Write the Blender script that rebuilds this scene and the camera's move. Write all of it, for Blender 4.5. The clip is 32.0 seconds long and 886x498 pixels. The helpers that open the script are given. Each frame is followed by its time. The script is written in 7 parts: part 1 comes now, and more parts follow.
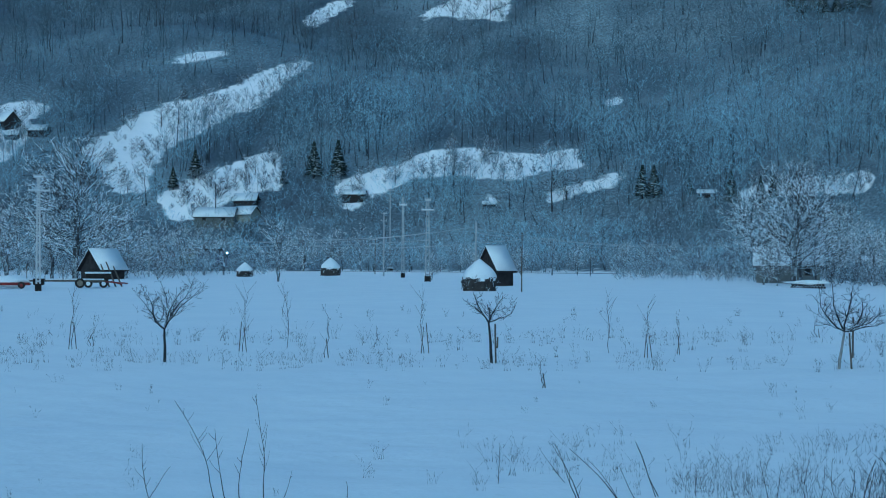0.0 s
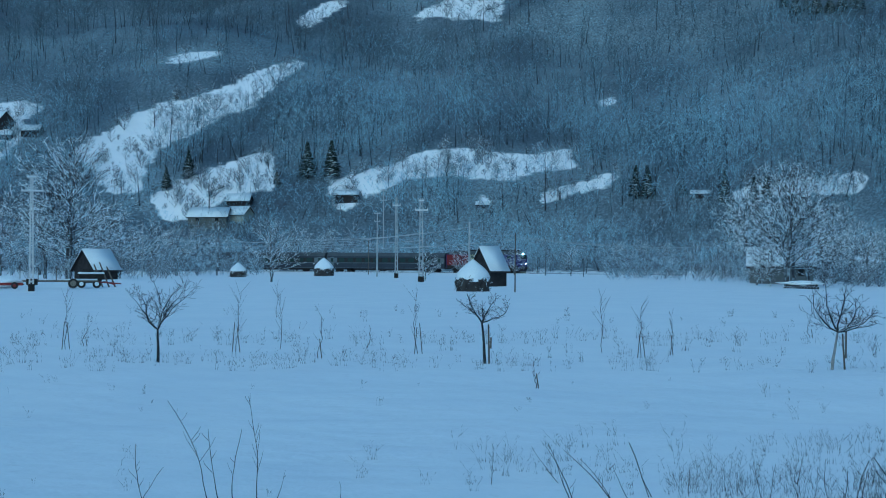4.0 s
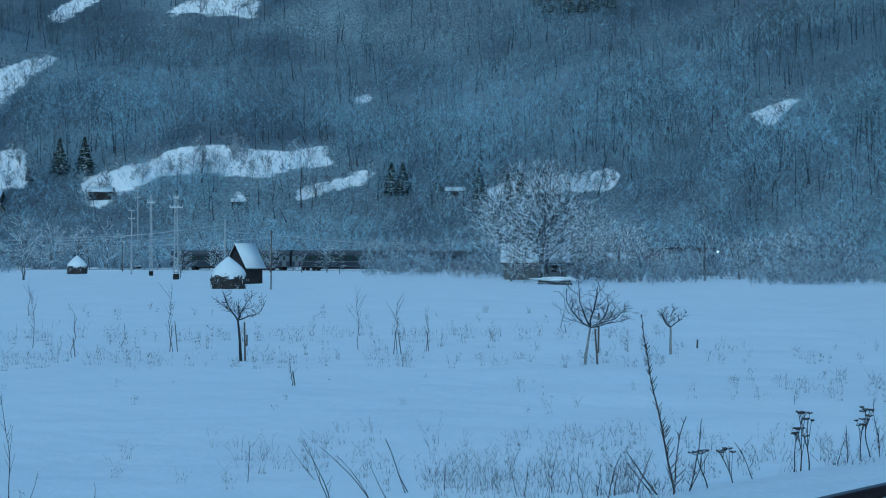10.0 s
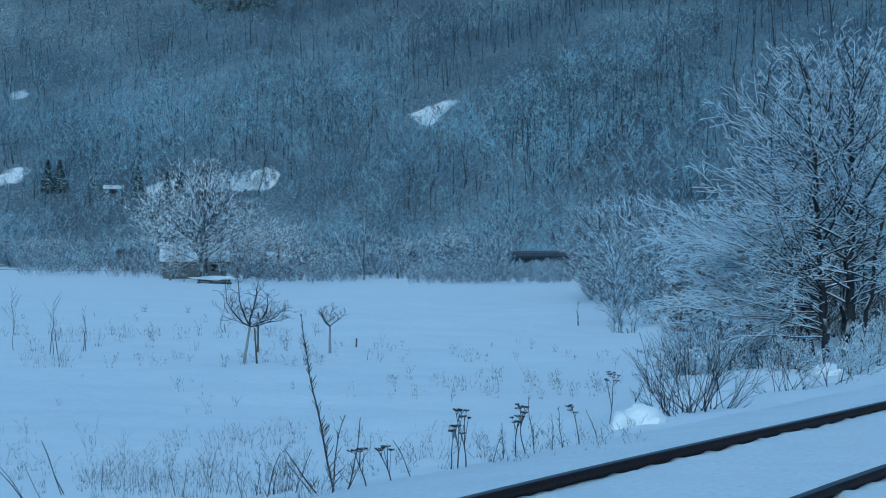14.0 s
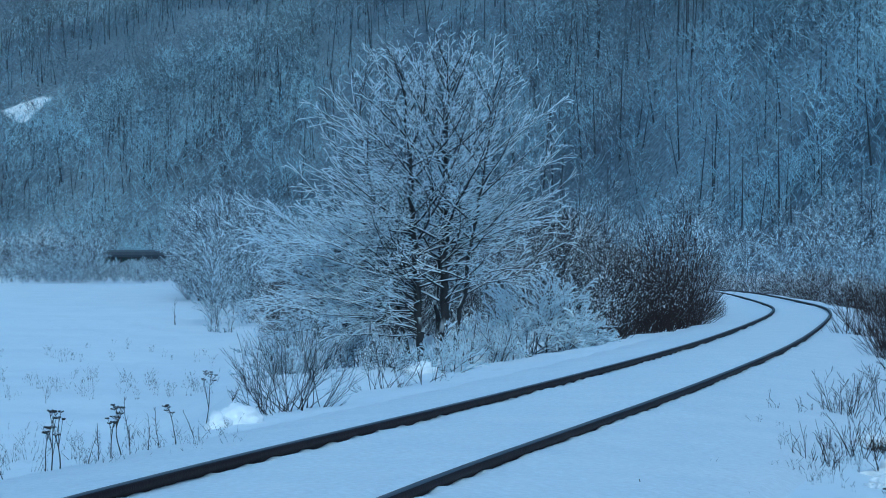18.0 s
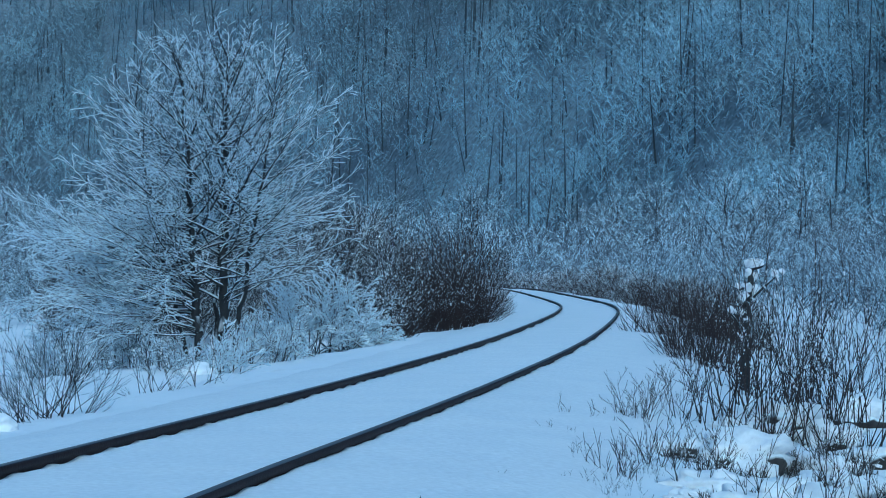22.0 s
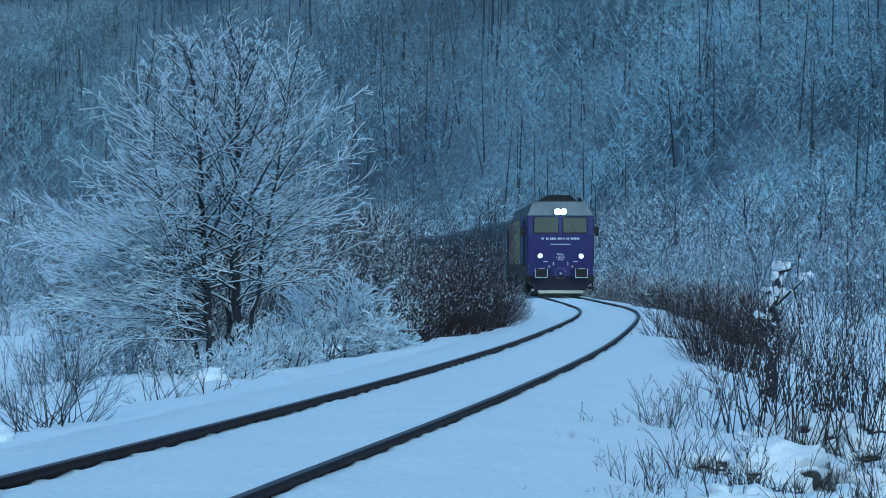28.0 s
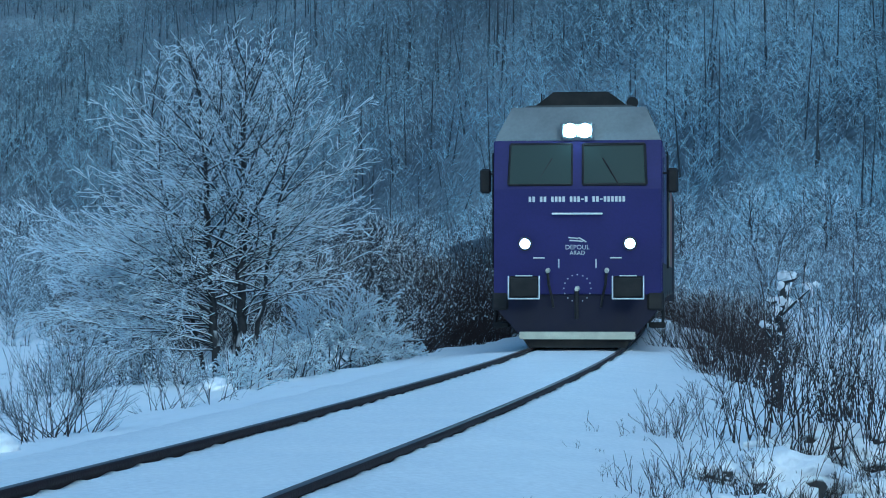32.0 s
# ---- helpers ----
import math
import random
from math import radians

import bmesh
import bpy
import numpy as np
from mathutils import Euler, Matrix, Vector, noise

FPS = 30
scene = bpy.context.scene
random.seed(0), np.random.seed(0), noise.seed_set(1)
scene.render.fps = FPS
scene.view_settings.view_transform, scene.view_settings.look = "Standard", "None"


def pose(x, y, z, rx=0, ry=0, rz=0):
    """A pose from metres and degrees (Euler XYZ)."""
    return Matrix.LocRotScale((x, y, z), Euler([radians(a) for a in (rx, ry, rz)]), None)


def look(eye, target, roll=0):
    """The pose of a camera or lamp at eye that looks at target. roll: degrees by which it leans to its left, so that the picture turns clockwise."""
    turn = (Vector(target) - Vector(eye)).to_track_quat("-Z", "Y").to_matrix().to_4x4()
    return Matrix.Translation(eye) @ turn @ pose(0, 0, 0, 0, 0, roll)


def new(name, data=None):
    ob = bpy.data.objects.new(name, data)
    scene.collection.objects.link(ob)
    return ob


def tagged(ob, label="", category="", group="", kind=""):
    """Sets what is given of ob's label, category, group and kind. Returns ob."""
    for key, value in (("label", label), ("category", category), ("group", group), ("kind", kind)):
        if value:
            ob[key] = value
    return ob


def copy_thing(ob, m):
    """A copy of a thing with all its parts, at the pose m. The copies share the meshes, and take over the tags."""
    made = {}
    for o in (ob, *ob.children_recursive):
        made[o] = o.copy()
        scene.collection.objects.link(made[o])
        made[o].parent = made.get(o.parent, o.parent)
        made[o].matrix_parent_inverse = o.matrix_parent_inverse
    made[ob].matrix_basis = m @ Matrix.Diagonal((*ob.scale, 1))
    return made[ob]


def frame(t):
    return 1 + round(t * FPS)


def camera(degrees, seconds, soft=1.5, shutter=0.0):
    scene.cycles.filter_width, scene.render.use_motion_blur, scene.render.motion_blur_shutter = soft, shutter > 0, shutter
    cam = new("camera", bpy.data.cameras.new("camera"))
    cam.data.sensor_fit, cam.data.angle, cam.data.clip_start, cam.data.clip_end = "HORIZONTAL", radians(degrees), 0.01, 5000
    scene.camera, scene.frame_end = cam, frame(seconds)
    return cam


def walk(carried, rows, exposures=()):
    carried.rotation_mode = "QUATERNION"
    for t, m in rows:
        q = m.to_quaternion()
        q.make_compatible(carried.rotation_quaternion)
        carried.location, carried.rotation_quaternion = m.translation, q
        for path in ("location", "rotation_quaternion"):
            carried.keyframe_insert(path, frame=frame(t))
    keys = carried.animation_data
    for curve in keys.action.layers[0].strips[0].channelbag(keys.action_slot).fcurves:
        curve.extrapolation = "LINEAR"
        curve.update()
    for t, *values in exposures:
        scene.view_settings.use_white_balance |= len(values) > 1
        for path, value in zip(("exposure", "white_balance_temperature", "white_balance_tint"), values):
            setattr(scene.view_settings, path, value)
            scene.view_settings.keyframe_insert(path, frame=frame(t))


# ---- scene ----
# ---- camera ----
EYE_HEIGHT = 1.13
cam = camera(22.26, 32.0, 1.0)
# seconds, eye east, eye north, eye up, heading, tilt, lean (degrees)
PAN = [
    (0.0, 0.00, 0.00, 0.00, 0.00, 0.600, 0.11),
    (0.5, 0.00, 0.00, 0.00, 0.00, 0.600, 0.11),
    (1.0, 0.00, 0.00, 0.00, -0.00, 0.600, 0.11),
    (1.5, 0.00, 0.00, 0.00, 0.00, 0.599, 0.14),
    (2.0, 0.00, 0.00, 0.00, 0.00, 0.601, 0.12),
    (2.5, 0.00, 0.00, 0.00, 0.00, 0.601, 0.12),
    (4.5, 0.00, 0.00, 0.00, 0.31, 0.612, 0.13),
    (5.0, 0.00, 0.00, 0.00, 0.51, 0.603, 0.10),
    (5.5, 0.00, 0.00, 0.00, 0.80, 0.613, 0.05),
    (6.0, 0.00, 0.00, 0.00, 1.20, 0.601, 0.09),
    (6.5, 0.00, 0.00, 0.00, 1.70, 0.603, 0.05),
    (7.0, 0.00, 0.00, 0.00, 2.18, 0.577, 0.01),
    (7.5, 0.00, 0.00, 0.00, 2.70, 0.568, 0.01),
    (8.0, 0.00, 0.00, 0.00, 3.30, 0.577, -0.08),
    (8.5, 0.00, 0.00, 0.00, 3.96, 0.562, -0.04),
    (9.0, 0.00, 0.00, 0.00, 4.76, 0.539, -0.06),
    (9.5, 0.00, 0.00, 0.00, 5.57, 0.541, -0.08),
    (10.0, 0.00, 0.00, 0.00, 6.37, 0.537, -0.08),
    (10.5, 0.00, 0.00, 0.00, 7.15, 0.532, -0.10),
    (11.0, 0.00, 0.00, 0.00, 8.00, 0.530, -0.12),
    (11.5, 0.00, 0.00, 0.00, 9.11, 0.523, -0.04),
    (12.0, 0.00, 0.00, 0.00, 10.30, 0.517, -0.11),
    (12.5, 0.00, 0.00, 0.00, 11.40, 0.524, -0.09),
    (13.0, 0.00, 0.00, 0.00, 12.61, 0.507, -0.03),
    (13.5, 0.00, 0.00, 0.00, 13.84, 0.519, -0.06),
    (14.0, 0.00, 0.00, 0.00, 15.01, 0.509, 0.00),
    (14.5, 0.00, 0.00, 0.00, 16.17, 0.504, -0.07),
    (16.5, 0.00, 0.00, 0.00, 21.25, 0.507, 0.04),
    (17.0, 0.00, 0.00, 0.00, 22.71, 0.499, -0.01),
    (17.5, 0.00, 0.00, 0.00, 24.11, 0.488, 0.03),
    (18.0, 0.00, 0.00, 0.00, 25.23, 0.494, 0.03),
    (18.5, 0.00, 0.00, 0.00, 26.32, 0.492, 0.03),
    (19.0, 0.00, 0.00, 0.00, 27.35, 0.458, -0.02),
    (19.5, 0.00, 0.00, 0.00, 28.26, 0.443, -0.00),
    (20.0, 0.00, 0.00, 0.00, 28.96, 0.446, -0.02),
    (20.5, 0.00, 0.00, 0.00, 29.54, 0.421, -0.03),
    (21.0, 0.00, 0.00, 0.00, 30.04, 0.378, -0.03),
    (21.5, 0.361, 0.583, -0.010, 30.39, 0.400, 0.00),
    (22.0, 0.699, 1.129, -0.019, 30.62, 0.440, 0.00),
    (22.5, 1.072, 1.733, -0.029, 30.81, 0.475, -0.01),
    (23.0, 1.157, 1.869, -0.032, 30.73, 0.500, -0.04),
    (23.5, 1.167, 1.886, -0.032, 30.32, 0.530, -0.02),
    (24.0, 1.167, 1.886, -0.032, 30.15, 0.530, -0.02),
    (24.5, 1.167, 1.886, -0.032, 30.16, 0.543, 0.00),
    (25.0, 1.167, 1.886, -0.032, 30.16, 0.543, 0.00),
    (25.5, 1.167, 1.886, -0.032, 30.16, 0.543, 0.00),
    (27.5, 1.167, 1.886, -0.032, 30.16, 0.543, 0.00),
    (28.0, 1.167, 1.886, -0.032, 30.16, 0.543, 0.00),
    (28.5, 1.167, 1.886, -0.032, 30.16, 0.543, 0.00),
    (29.0, 1.167, 1.886, -0.032, 30.16, 0.543, 0.00),
    (29.5, 1.167, 1.886, -0.032, 30.16, 0.543, 0.00),
    (30.0, 1.167, 1.886, -0.032, 30.16, 0.543, 0.00),
    (30.5, 1.167, 1.886, -0.032, 30.16, 0.543, 0.00),
    (31.0, 1.167, 1.886, -0.032, 30.16, 0.543, 0.00),
    (31.5, 1.167, 1.886, -0.032, 30.13, 0.590, 0.00),
    (32.0, 1.167, 1.886, -0.032, 30.02, 0.800, -0.04),
]


def pan_pose(dx, dy, dz, heading, tilt, lean):
    h, p = radians(heading), radians(tilt)
    eye = Vector((dx, dy, EYE_HEIGHT + dz))
    return look(eye, eye + Vector((math.sin(h) * math.cos(p), math.cos(h) * math.cos(p), math.sin(p))), lean)


walk(cam, [(r[0], pan_pose(*r[1:])) for r in PAN], [(0, 0.11, 3985, -17), (12, 0.22, 4045, -15), (20, 0.58, 4160, -13), (32, 0.57, 4180, -13)])

# ---- light: an overcast winter dusk ----
world = bpy.data.worlds.new("sky")
scene.world = world
world.use_nodes = True
_n = world.node_tree.nodes
_sky = _n.new("ShaderNodeTexSky")
_sky.sky_type = "NISHITA"
_sky.sun_disc = False
_sky.sun_elevation = radians(14)
_sky.sun_rotation = radians(200)
_sky.dust_density = 3.0
world.node_tree.links.new(_sky.outputs[0], _n["Background"].inputs[0])
_n["Background"].inputs[1].default_value = 0.12
sun = new("sun", bpy.data.lights.new("sun", "SUN"))
sun.data.energy, sun.data.angle, sun.data.color = 0.5, radians(40), (1.0, 0.95, 0.9)
sun.matrix_world = look((0, 0, 50), (12, 34, 0))


# ---- materials ----
def nodes_of(name, rough=0.8, metal=0.0, gloss=0.3):
    m = bpy.data.materials.new(name)
    m.use_nodes = True
    t = m.node_tree
    b = t.nodes["Principled BSDF"]
    b.inputs["Roughness"].default_value, b.inputs["Metallic"].default_value = rough, metal
    b.inputs["Specular IOR Level"].default_value = gloss
    return m, t, b


def add(t, kind, **values):
    n = t.nodes.new("ShaderNode" + kind)
    for k, v in values.items():
        n.inputs[k.replace("_", " ")].default_value = v
    return n


def ramp(t, source, stops):
    n = t.nodes.new("ShaderNodeValToRGB")
    e = n.color_ramp.elements
    while len(e) < len(stops):
        e.new(0.5)
    for i, (p, c) in enumerate(stops):
        e[i].position, e[i].color = p, (*c, 1) if len(c) == 3 else c
    t.links.new(source, n.inputs[0])
    return n


def mixed(t, factor, a, b):
    n = t.nodes.new("ShaderNodeMix")
    n.data_type = "RGBA"
    for socket, v in ((n.inputs[0], factor), (n.inputs[6], a), (n.inputs[7], b)):
        if isinstance(v, (tuple, list)):
            socket.default_value = (*v, 1) if len(v) == 3 else v
        elif isinstance(v, (int, float)):
            socket.default_value = v
        else:
            t.links.new(v, socket)
    return n.outputs[2]


def sums(t, op, a, b):
    n = t.nodes.new("ShaderNodeMath")
    n.operation = op
    for socket, v in zip(n.inputs, (a, b)):
        if isinstance(v, (int, float)):
            socket.default_value = v
        else:
            t.links.new(v, socket)
    return n.outputs[0]


def place_of(t, source="Object"):
    return t.nodes.new("ShaderNodeTexCoord").outputs[source]


def noise_of(t, scale, detail=4.0, where=None):
    n = add(t, "TexNoise", Scale=scale, Detail=detail)
    t.links.new(where or place_of(t), n.inputs["Vector"])
    return n.outputs[0]


def bumped(t, b, height, strength, distance):
    n = add(t, "Bump", Strength=strength, Distance=distance)
    t.links.new(height, n.inputs["Height"])
    t.links.new(n.outputs[0], b.inputs["Normal"])


def up_of(t):
    g = t.nodes.new("ShaderNodeNewGeometry")
    s = t.nodes.new("ShaderNodeSeparateXYZ")
    t.links.new(g.outputs["Normal"], s.inputs[0])
    return s.outputs["Z"]


SNOW = (0.80, 0.84, 0.88)


def paint(name, color, second=None, rough=0.6, metal=0.0, scale=3.0, bump=0.0):
    """A surface with stains of a second colour and a fine grain."""
    m, t, b = nodes_of(name, rough, metal)
    second = second or tuple(c * 0.7 for c in color)
    big = ramp(t, noise_of(t, scale, 5), [(0.35, color), (0.75, second)])
    fine = ramp(t, noise_of(t, scale * 14, 3), [(0.3, (0.8, 0.8, 0.8)), (0.7, (1, 1, 1))])
    n = t.nodes.new("ShaderNodeMix")
    n.data_type, n.blend_type = "RGBA", "MULTIPLY"
    n.inputs[0].default_value = 0.6
    t.links.new(big.outputs[0], n.inputs[6])
    t.links.new(fine.outputs[0], n.inputs[7])
    t.links.new(n.outputs[2], b.inputs["Base Color"])
    if bump:
        bumped(t, b, noise_of(t, scale * 10, 4), 0.6, bump)
    return m


def snowy(name, under, second, low=0.1, high=0.45, snow=SNOW, scale=6.0, island=0.0, rough=0.85, valley=None, patch=0.8, clump=0.0):
    """Bark, wood or stone with snow lying on what faces up."""
    m, t, b = nodes_of(name, rough)
    base = ramp(t, noise_of(t, scale, 4), [(0.3, under), (0.7, second)]).outputs[0]
    lie = sums(t, "ADD", up_of(t), sums(t, "MULTIPLY", sums(t, "SUBTRACT", noise_of(t, scale * 0.6, 3), 0.5), patch))
    if island:
        g = t.nodes.new("ShaderNodeNewGeometry")
        lie = sums(t, "ADD", lie, sums(t, "MULTIPLY", sums(t, "SUBTRACT", g.outputs["Random Per Island"], 0.5), island))
    if clump:
        # some trees hold more rime than their neighbours
        lie = sums(t, "ADD", lie, sums(t, "MULTIPLY", sums(t, "SUBTRACT", noise_of(t, scale * 3.4, 2), 0.5), clump))
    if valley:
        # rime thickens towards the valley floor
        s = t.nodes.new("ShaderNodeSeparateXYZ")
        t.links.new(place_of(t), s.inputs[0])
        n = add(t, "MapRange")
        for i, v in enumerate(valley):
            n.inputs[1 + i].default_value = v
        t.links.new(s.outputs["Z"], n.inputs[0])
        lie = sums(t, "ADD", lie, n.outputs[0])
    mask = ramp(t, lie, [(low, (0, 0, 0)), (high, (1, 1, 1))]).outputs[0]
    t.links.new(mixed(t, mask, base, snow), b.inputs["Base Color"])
    return m


def snow_material():
    m, t, b = nodes_of("snow", 0.55)
    p = place_of(t)
    g = t.nodes.new("ShaderNodeAttribute")
    g.attribute_name = "woods_floor"
    white = ramp(t, noise_of(t, 0.35, 5, p), [(0.3, (0.845, 0.855, 0.89)), (0.7, (0.90, 0.905, 0.925))]).outputs[0]
    speck = ramp(t, noise_of(t, 5.0, 6, p), [(0.60, (0, 0, 0)), (0.72, (1, 1, 1))]).outputs[0]
    grass = sums(t, "MULTIPLY", speck, 0.10)
    # Leaf litter and snow, darkened under the woods and tinted blue for haze.
    hazy_floor = ramp(t, noise_of(t, 1.6, 6, p), [(0.30, (0.070, 0.088, 0.108)), (0.60, (0.19, 0.23, 0.275)), (0.82, (0.38, 0.46, 0.54))]).outputs[0]
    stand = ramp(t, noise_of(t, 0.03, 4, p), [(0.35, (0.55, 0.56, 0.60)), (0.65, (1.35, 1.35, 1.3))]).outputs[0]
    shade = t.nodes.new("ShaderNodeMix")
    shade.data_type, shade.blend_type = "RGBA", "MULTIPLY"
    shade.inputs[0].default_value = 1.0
    t.links.new(hazy_floor, shade.inputs[6])
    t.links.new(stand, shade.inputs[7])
    hazy_floor = shade.outputs[2]
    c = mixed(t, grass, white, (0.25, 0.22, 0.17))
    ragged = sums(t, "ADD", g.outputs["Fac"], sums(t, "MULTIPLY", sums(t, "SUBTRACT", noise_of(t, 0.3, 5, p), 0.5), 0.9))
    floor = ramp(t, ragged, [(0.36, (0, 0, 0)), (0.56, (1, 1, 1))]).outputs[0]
    t.links.new(mixed(t, floor, c, hazy_floor), b.inputs["Base Color"])
    h = sums(t, "ADD", sums(t, "MULTIPLY", noise_of(t, 1.3, 6, p), 1.0), sums(t, "MULTIPLY", noise_of(t, 14, 4, p), 0.15))
    bumped(t, b, h, 0.5, 0.12)
    return m


def glow(name, color, strength):
    m, t, b = nodes_of(name, 0.3)
    b.inputs["Base Color"].default_value = (*color, 1)
    b.inputs["Emission Color"].default_value = (*color, 1)
    b.inputs["Emission Strength"].default_value = strength
    return m


M_SNOW = snow_material()
M_SNOWCAP = paint("snow_cap", (0.90, 0.90, 0.92), (0.84, 0.85, 0.885), 0.55, 0, 1.5, 0.02)
M_HOARSNOW = paint("clinging_snow", (0.78, 0.86, 0.93), (0.70, 0.80, 0.89), 0.6, 0, 1.5)
M_RAIL = paint("rail_steel", (0.014, 0.008, 0.009), (0.028, 0.015, 0.014), 0.6, 0.0, 4.0, 0.004)
M_RAILTOP = paint("rail_head", (0.085, 0.065, 0.065), (0.05, 0.036, 0.036), 0.4, 0.6, 2.0)
M_RAIL.node_tree.nodes["Principled BSDF"].inputs["Specular IOR Level"].default_value = 0.12
M_BARK = snowy("bark", (0.018, 0.020, 0.024), (0.042, 0.043, 0.047), 0.2, 0.45)
M_HOARBARK = snowy("rimed_bark", (0.05, 0.055, 0.062), (0.11, 0.115, 0.125), -0.25, 0.45, snow=(0.74, 0.83, 0.91), island=0.6)
M_TWIG = snowy("frosted_twig", (0.024, 0.026, 0.031), (0.050, 0.053, 0.060), 0.2, 0.5, snow=(0.74, 0.83, 0.91), island=0.7)
M_RIME = snowy("rimed_twig", (0.022, 0.021, 0.024), (0.05, 0.046, 0.048), -0.62, -0.5, snow=(0.85, 0.90, 0.95), island=1.9)
M_BRUSH = snowy("brush_twig", (0.024, 0.018, 0.019), (0.060, 0.043, 0.042), 0.75, 1.0, island=0.7)
M_BARE = snowy("bare_twig", (0.022, 0.018, 0.017), (0.05, 0.04, 0.037), 0.75, 1.0)
M_WEED = snowy("dry_weed", (0.040, 0.036, 0.034), (0.085, 0.075, 0.066), 0.6, 0.9)
M_GRASS = snowy("dry_grass", (0.05, 0.054, 0.060), (0.13, 0.135, 0.14), 0.6, 1.0)
M_PALEBARK = snowy("pale_bark", (0.22, 0.215, 0.21), (0.36, 0.35, 0.34), 0.4, 0.8, scale=9)
# Blue haze of the distance is put into these twig and rime colours.
M_HAZYWOODS = snowy("woods", (0.060, 0.076, 0.096), (0.115, 0.142, 0.175), -0.2, 1.15, snow=(0.48, 0.65, 0.78), scale=0.055, island=0.7, patch=2.1, valley=(0, 80, 0.85, -0.24), clump=1.5)
M_SHRUBS = snowy("frosted_shrubs", (0.060, 0.070, 0.086), (0.12, 0.135, 0.16), -0.55, 0.45, snow=(0.60, 0.72, 0.83), patch=1.3, scale=0.3, island=0.6)
M_UNDER = snowy("undergrowth", (0.020, 0.020, 0.024), (0.048, 0.046, 0.050), 0.25, 0.7, scale=1.2, island=1.3, patch=1.2)
M_HOARSHRUB = snowy("hoar_shrubs", (0.055, 0.064, 0.078), (0.11, 0.125, 0.15), -0.9, 0.25, snow=(0.66, 0.77, 0.87), patch=1.3, scale=0.4, island=0.9)
M_CORNER = snowy("corner_shrubs", (0.034, 0.034, 0.040), (0.075, 0.076, 0.086), 0.0, 0.55, snow=(0.70, 0.77, 0.85), patch=1.3, scale=0.5, island=1.3)
# The same haze blue is mixed into the colour of the stems.
M_HAZYSTEM = snowy("hazy_woods_stem", (0.030, 0.038, 0.047), (0.065, 0.076, 0.090), 1.3, 1.5, scale=0.5)
M_SPRUCE = snowy("spruce_needles", (0.012, 0.024, 0.022), (0.032, 0.048, 0.044), 0.05, 0.9, island=1.0)
M_STONE = snowy("stone", (0.020, 0.019, 0.020), (0.060, 0.054, 0.050), 0.3, 0.5, scale=5)
M_PLANK = paint("weathered_planks", (0.020, 0.019, 0.021), (0.042, 0.038, 0.040), 0.85, 0, 2.0, 0.01)
M_HAY = snowy("old_hay", (0.024, 0.023, 0.024), (0.055, 0.051, 0.050), 0.35, 0.6, scale=2.6, patch=1.5, island=0.3)
M_CONCRETE = paint("pale_concrete", (0.62, 0.63, 0.64), (0.46, 0.47, 0.48), 0.9, 0, 1.2, 0.01)
M_OLDPOLE = paint("weathered_concrete", (0.46, 0.48, 0.50), (0.27, 0.285, 0.30), 0.9, 0, 1.2, 0.01)
M_POST = paint("grey_wood_post", (0.14, 0.12, 0.10), (0.08, 0.07, 0.06), 0.9, 0, 2.0, 0.01)
M_WIRE = paint("wire", (0.50, 0.53, 0.56), (0.38, 0.40, 0.43), 0.7, 0.0, 1.0)
M_WALL = paint("lime_wall", (0.36, 0.38, 0.34), (0.24, 0.25, 0.23), 0.9, 0, 0.8, 0.01)
M_DARK = paint("dark_gap", (0.015, 0.014, 0.014), (0.03, 0.028, 0.026), 0.9)


# ---- mesh helpers ----
def link_mesh(name, mesh, material, parent=None, label="", smooth=False, kind=""):
    if isinstance(material, (list, tuple)):
        for m in material:
            mesh.materials.append(m)
    else:
        mesh.materials.append(material)
    if smooth:
        mesh.polygons.foreach_set("use_smooth", np.ones(len(mesh.polygons), dtype=bool))
    ob = new(name, mesh)
    if parent is not None:
        ob.parent = parent
    if label:
        ob["label"] = label
    if kind:
        ob["kind"] = kind
    return ob


def part(name, bm, material, parent=None, label="", smooth=False):
    mesh = bpy.data.meshes.new(name)
    bm.to_mesh(mesh)
    bm.free()
    return link_mesh(name, mesh, material, parent, label, smooth)


def np_mesh(name, verts, faces):
    """A mesh from arrays: verts n x 3, faces m x k."""
    mesh = bpy.data.meshes.new(name)
    verts, faces = np.asarray(verts, dtype=np.float32), np.asarray(faces, dtype=np.int32)
    k = faces.shape[1]
    mesh.vertices.add(len(verts))
    mesh.vertices.foreach_set("co", verts.ravel())
    mesh.loops.add(faces.size)
    mesh.loops.foreach_set("vertex_index", faces.ravel())
    mesh.polygons.add(len(faces))
    mesh.polygons.foreach_set("loop_start", np.arange(len(faces), dtype=np.int32) * k)
    mesh.update(calc_edges=True)
    return mesh


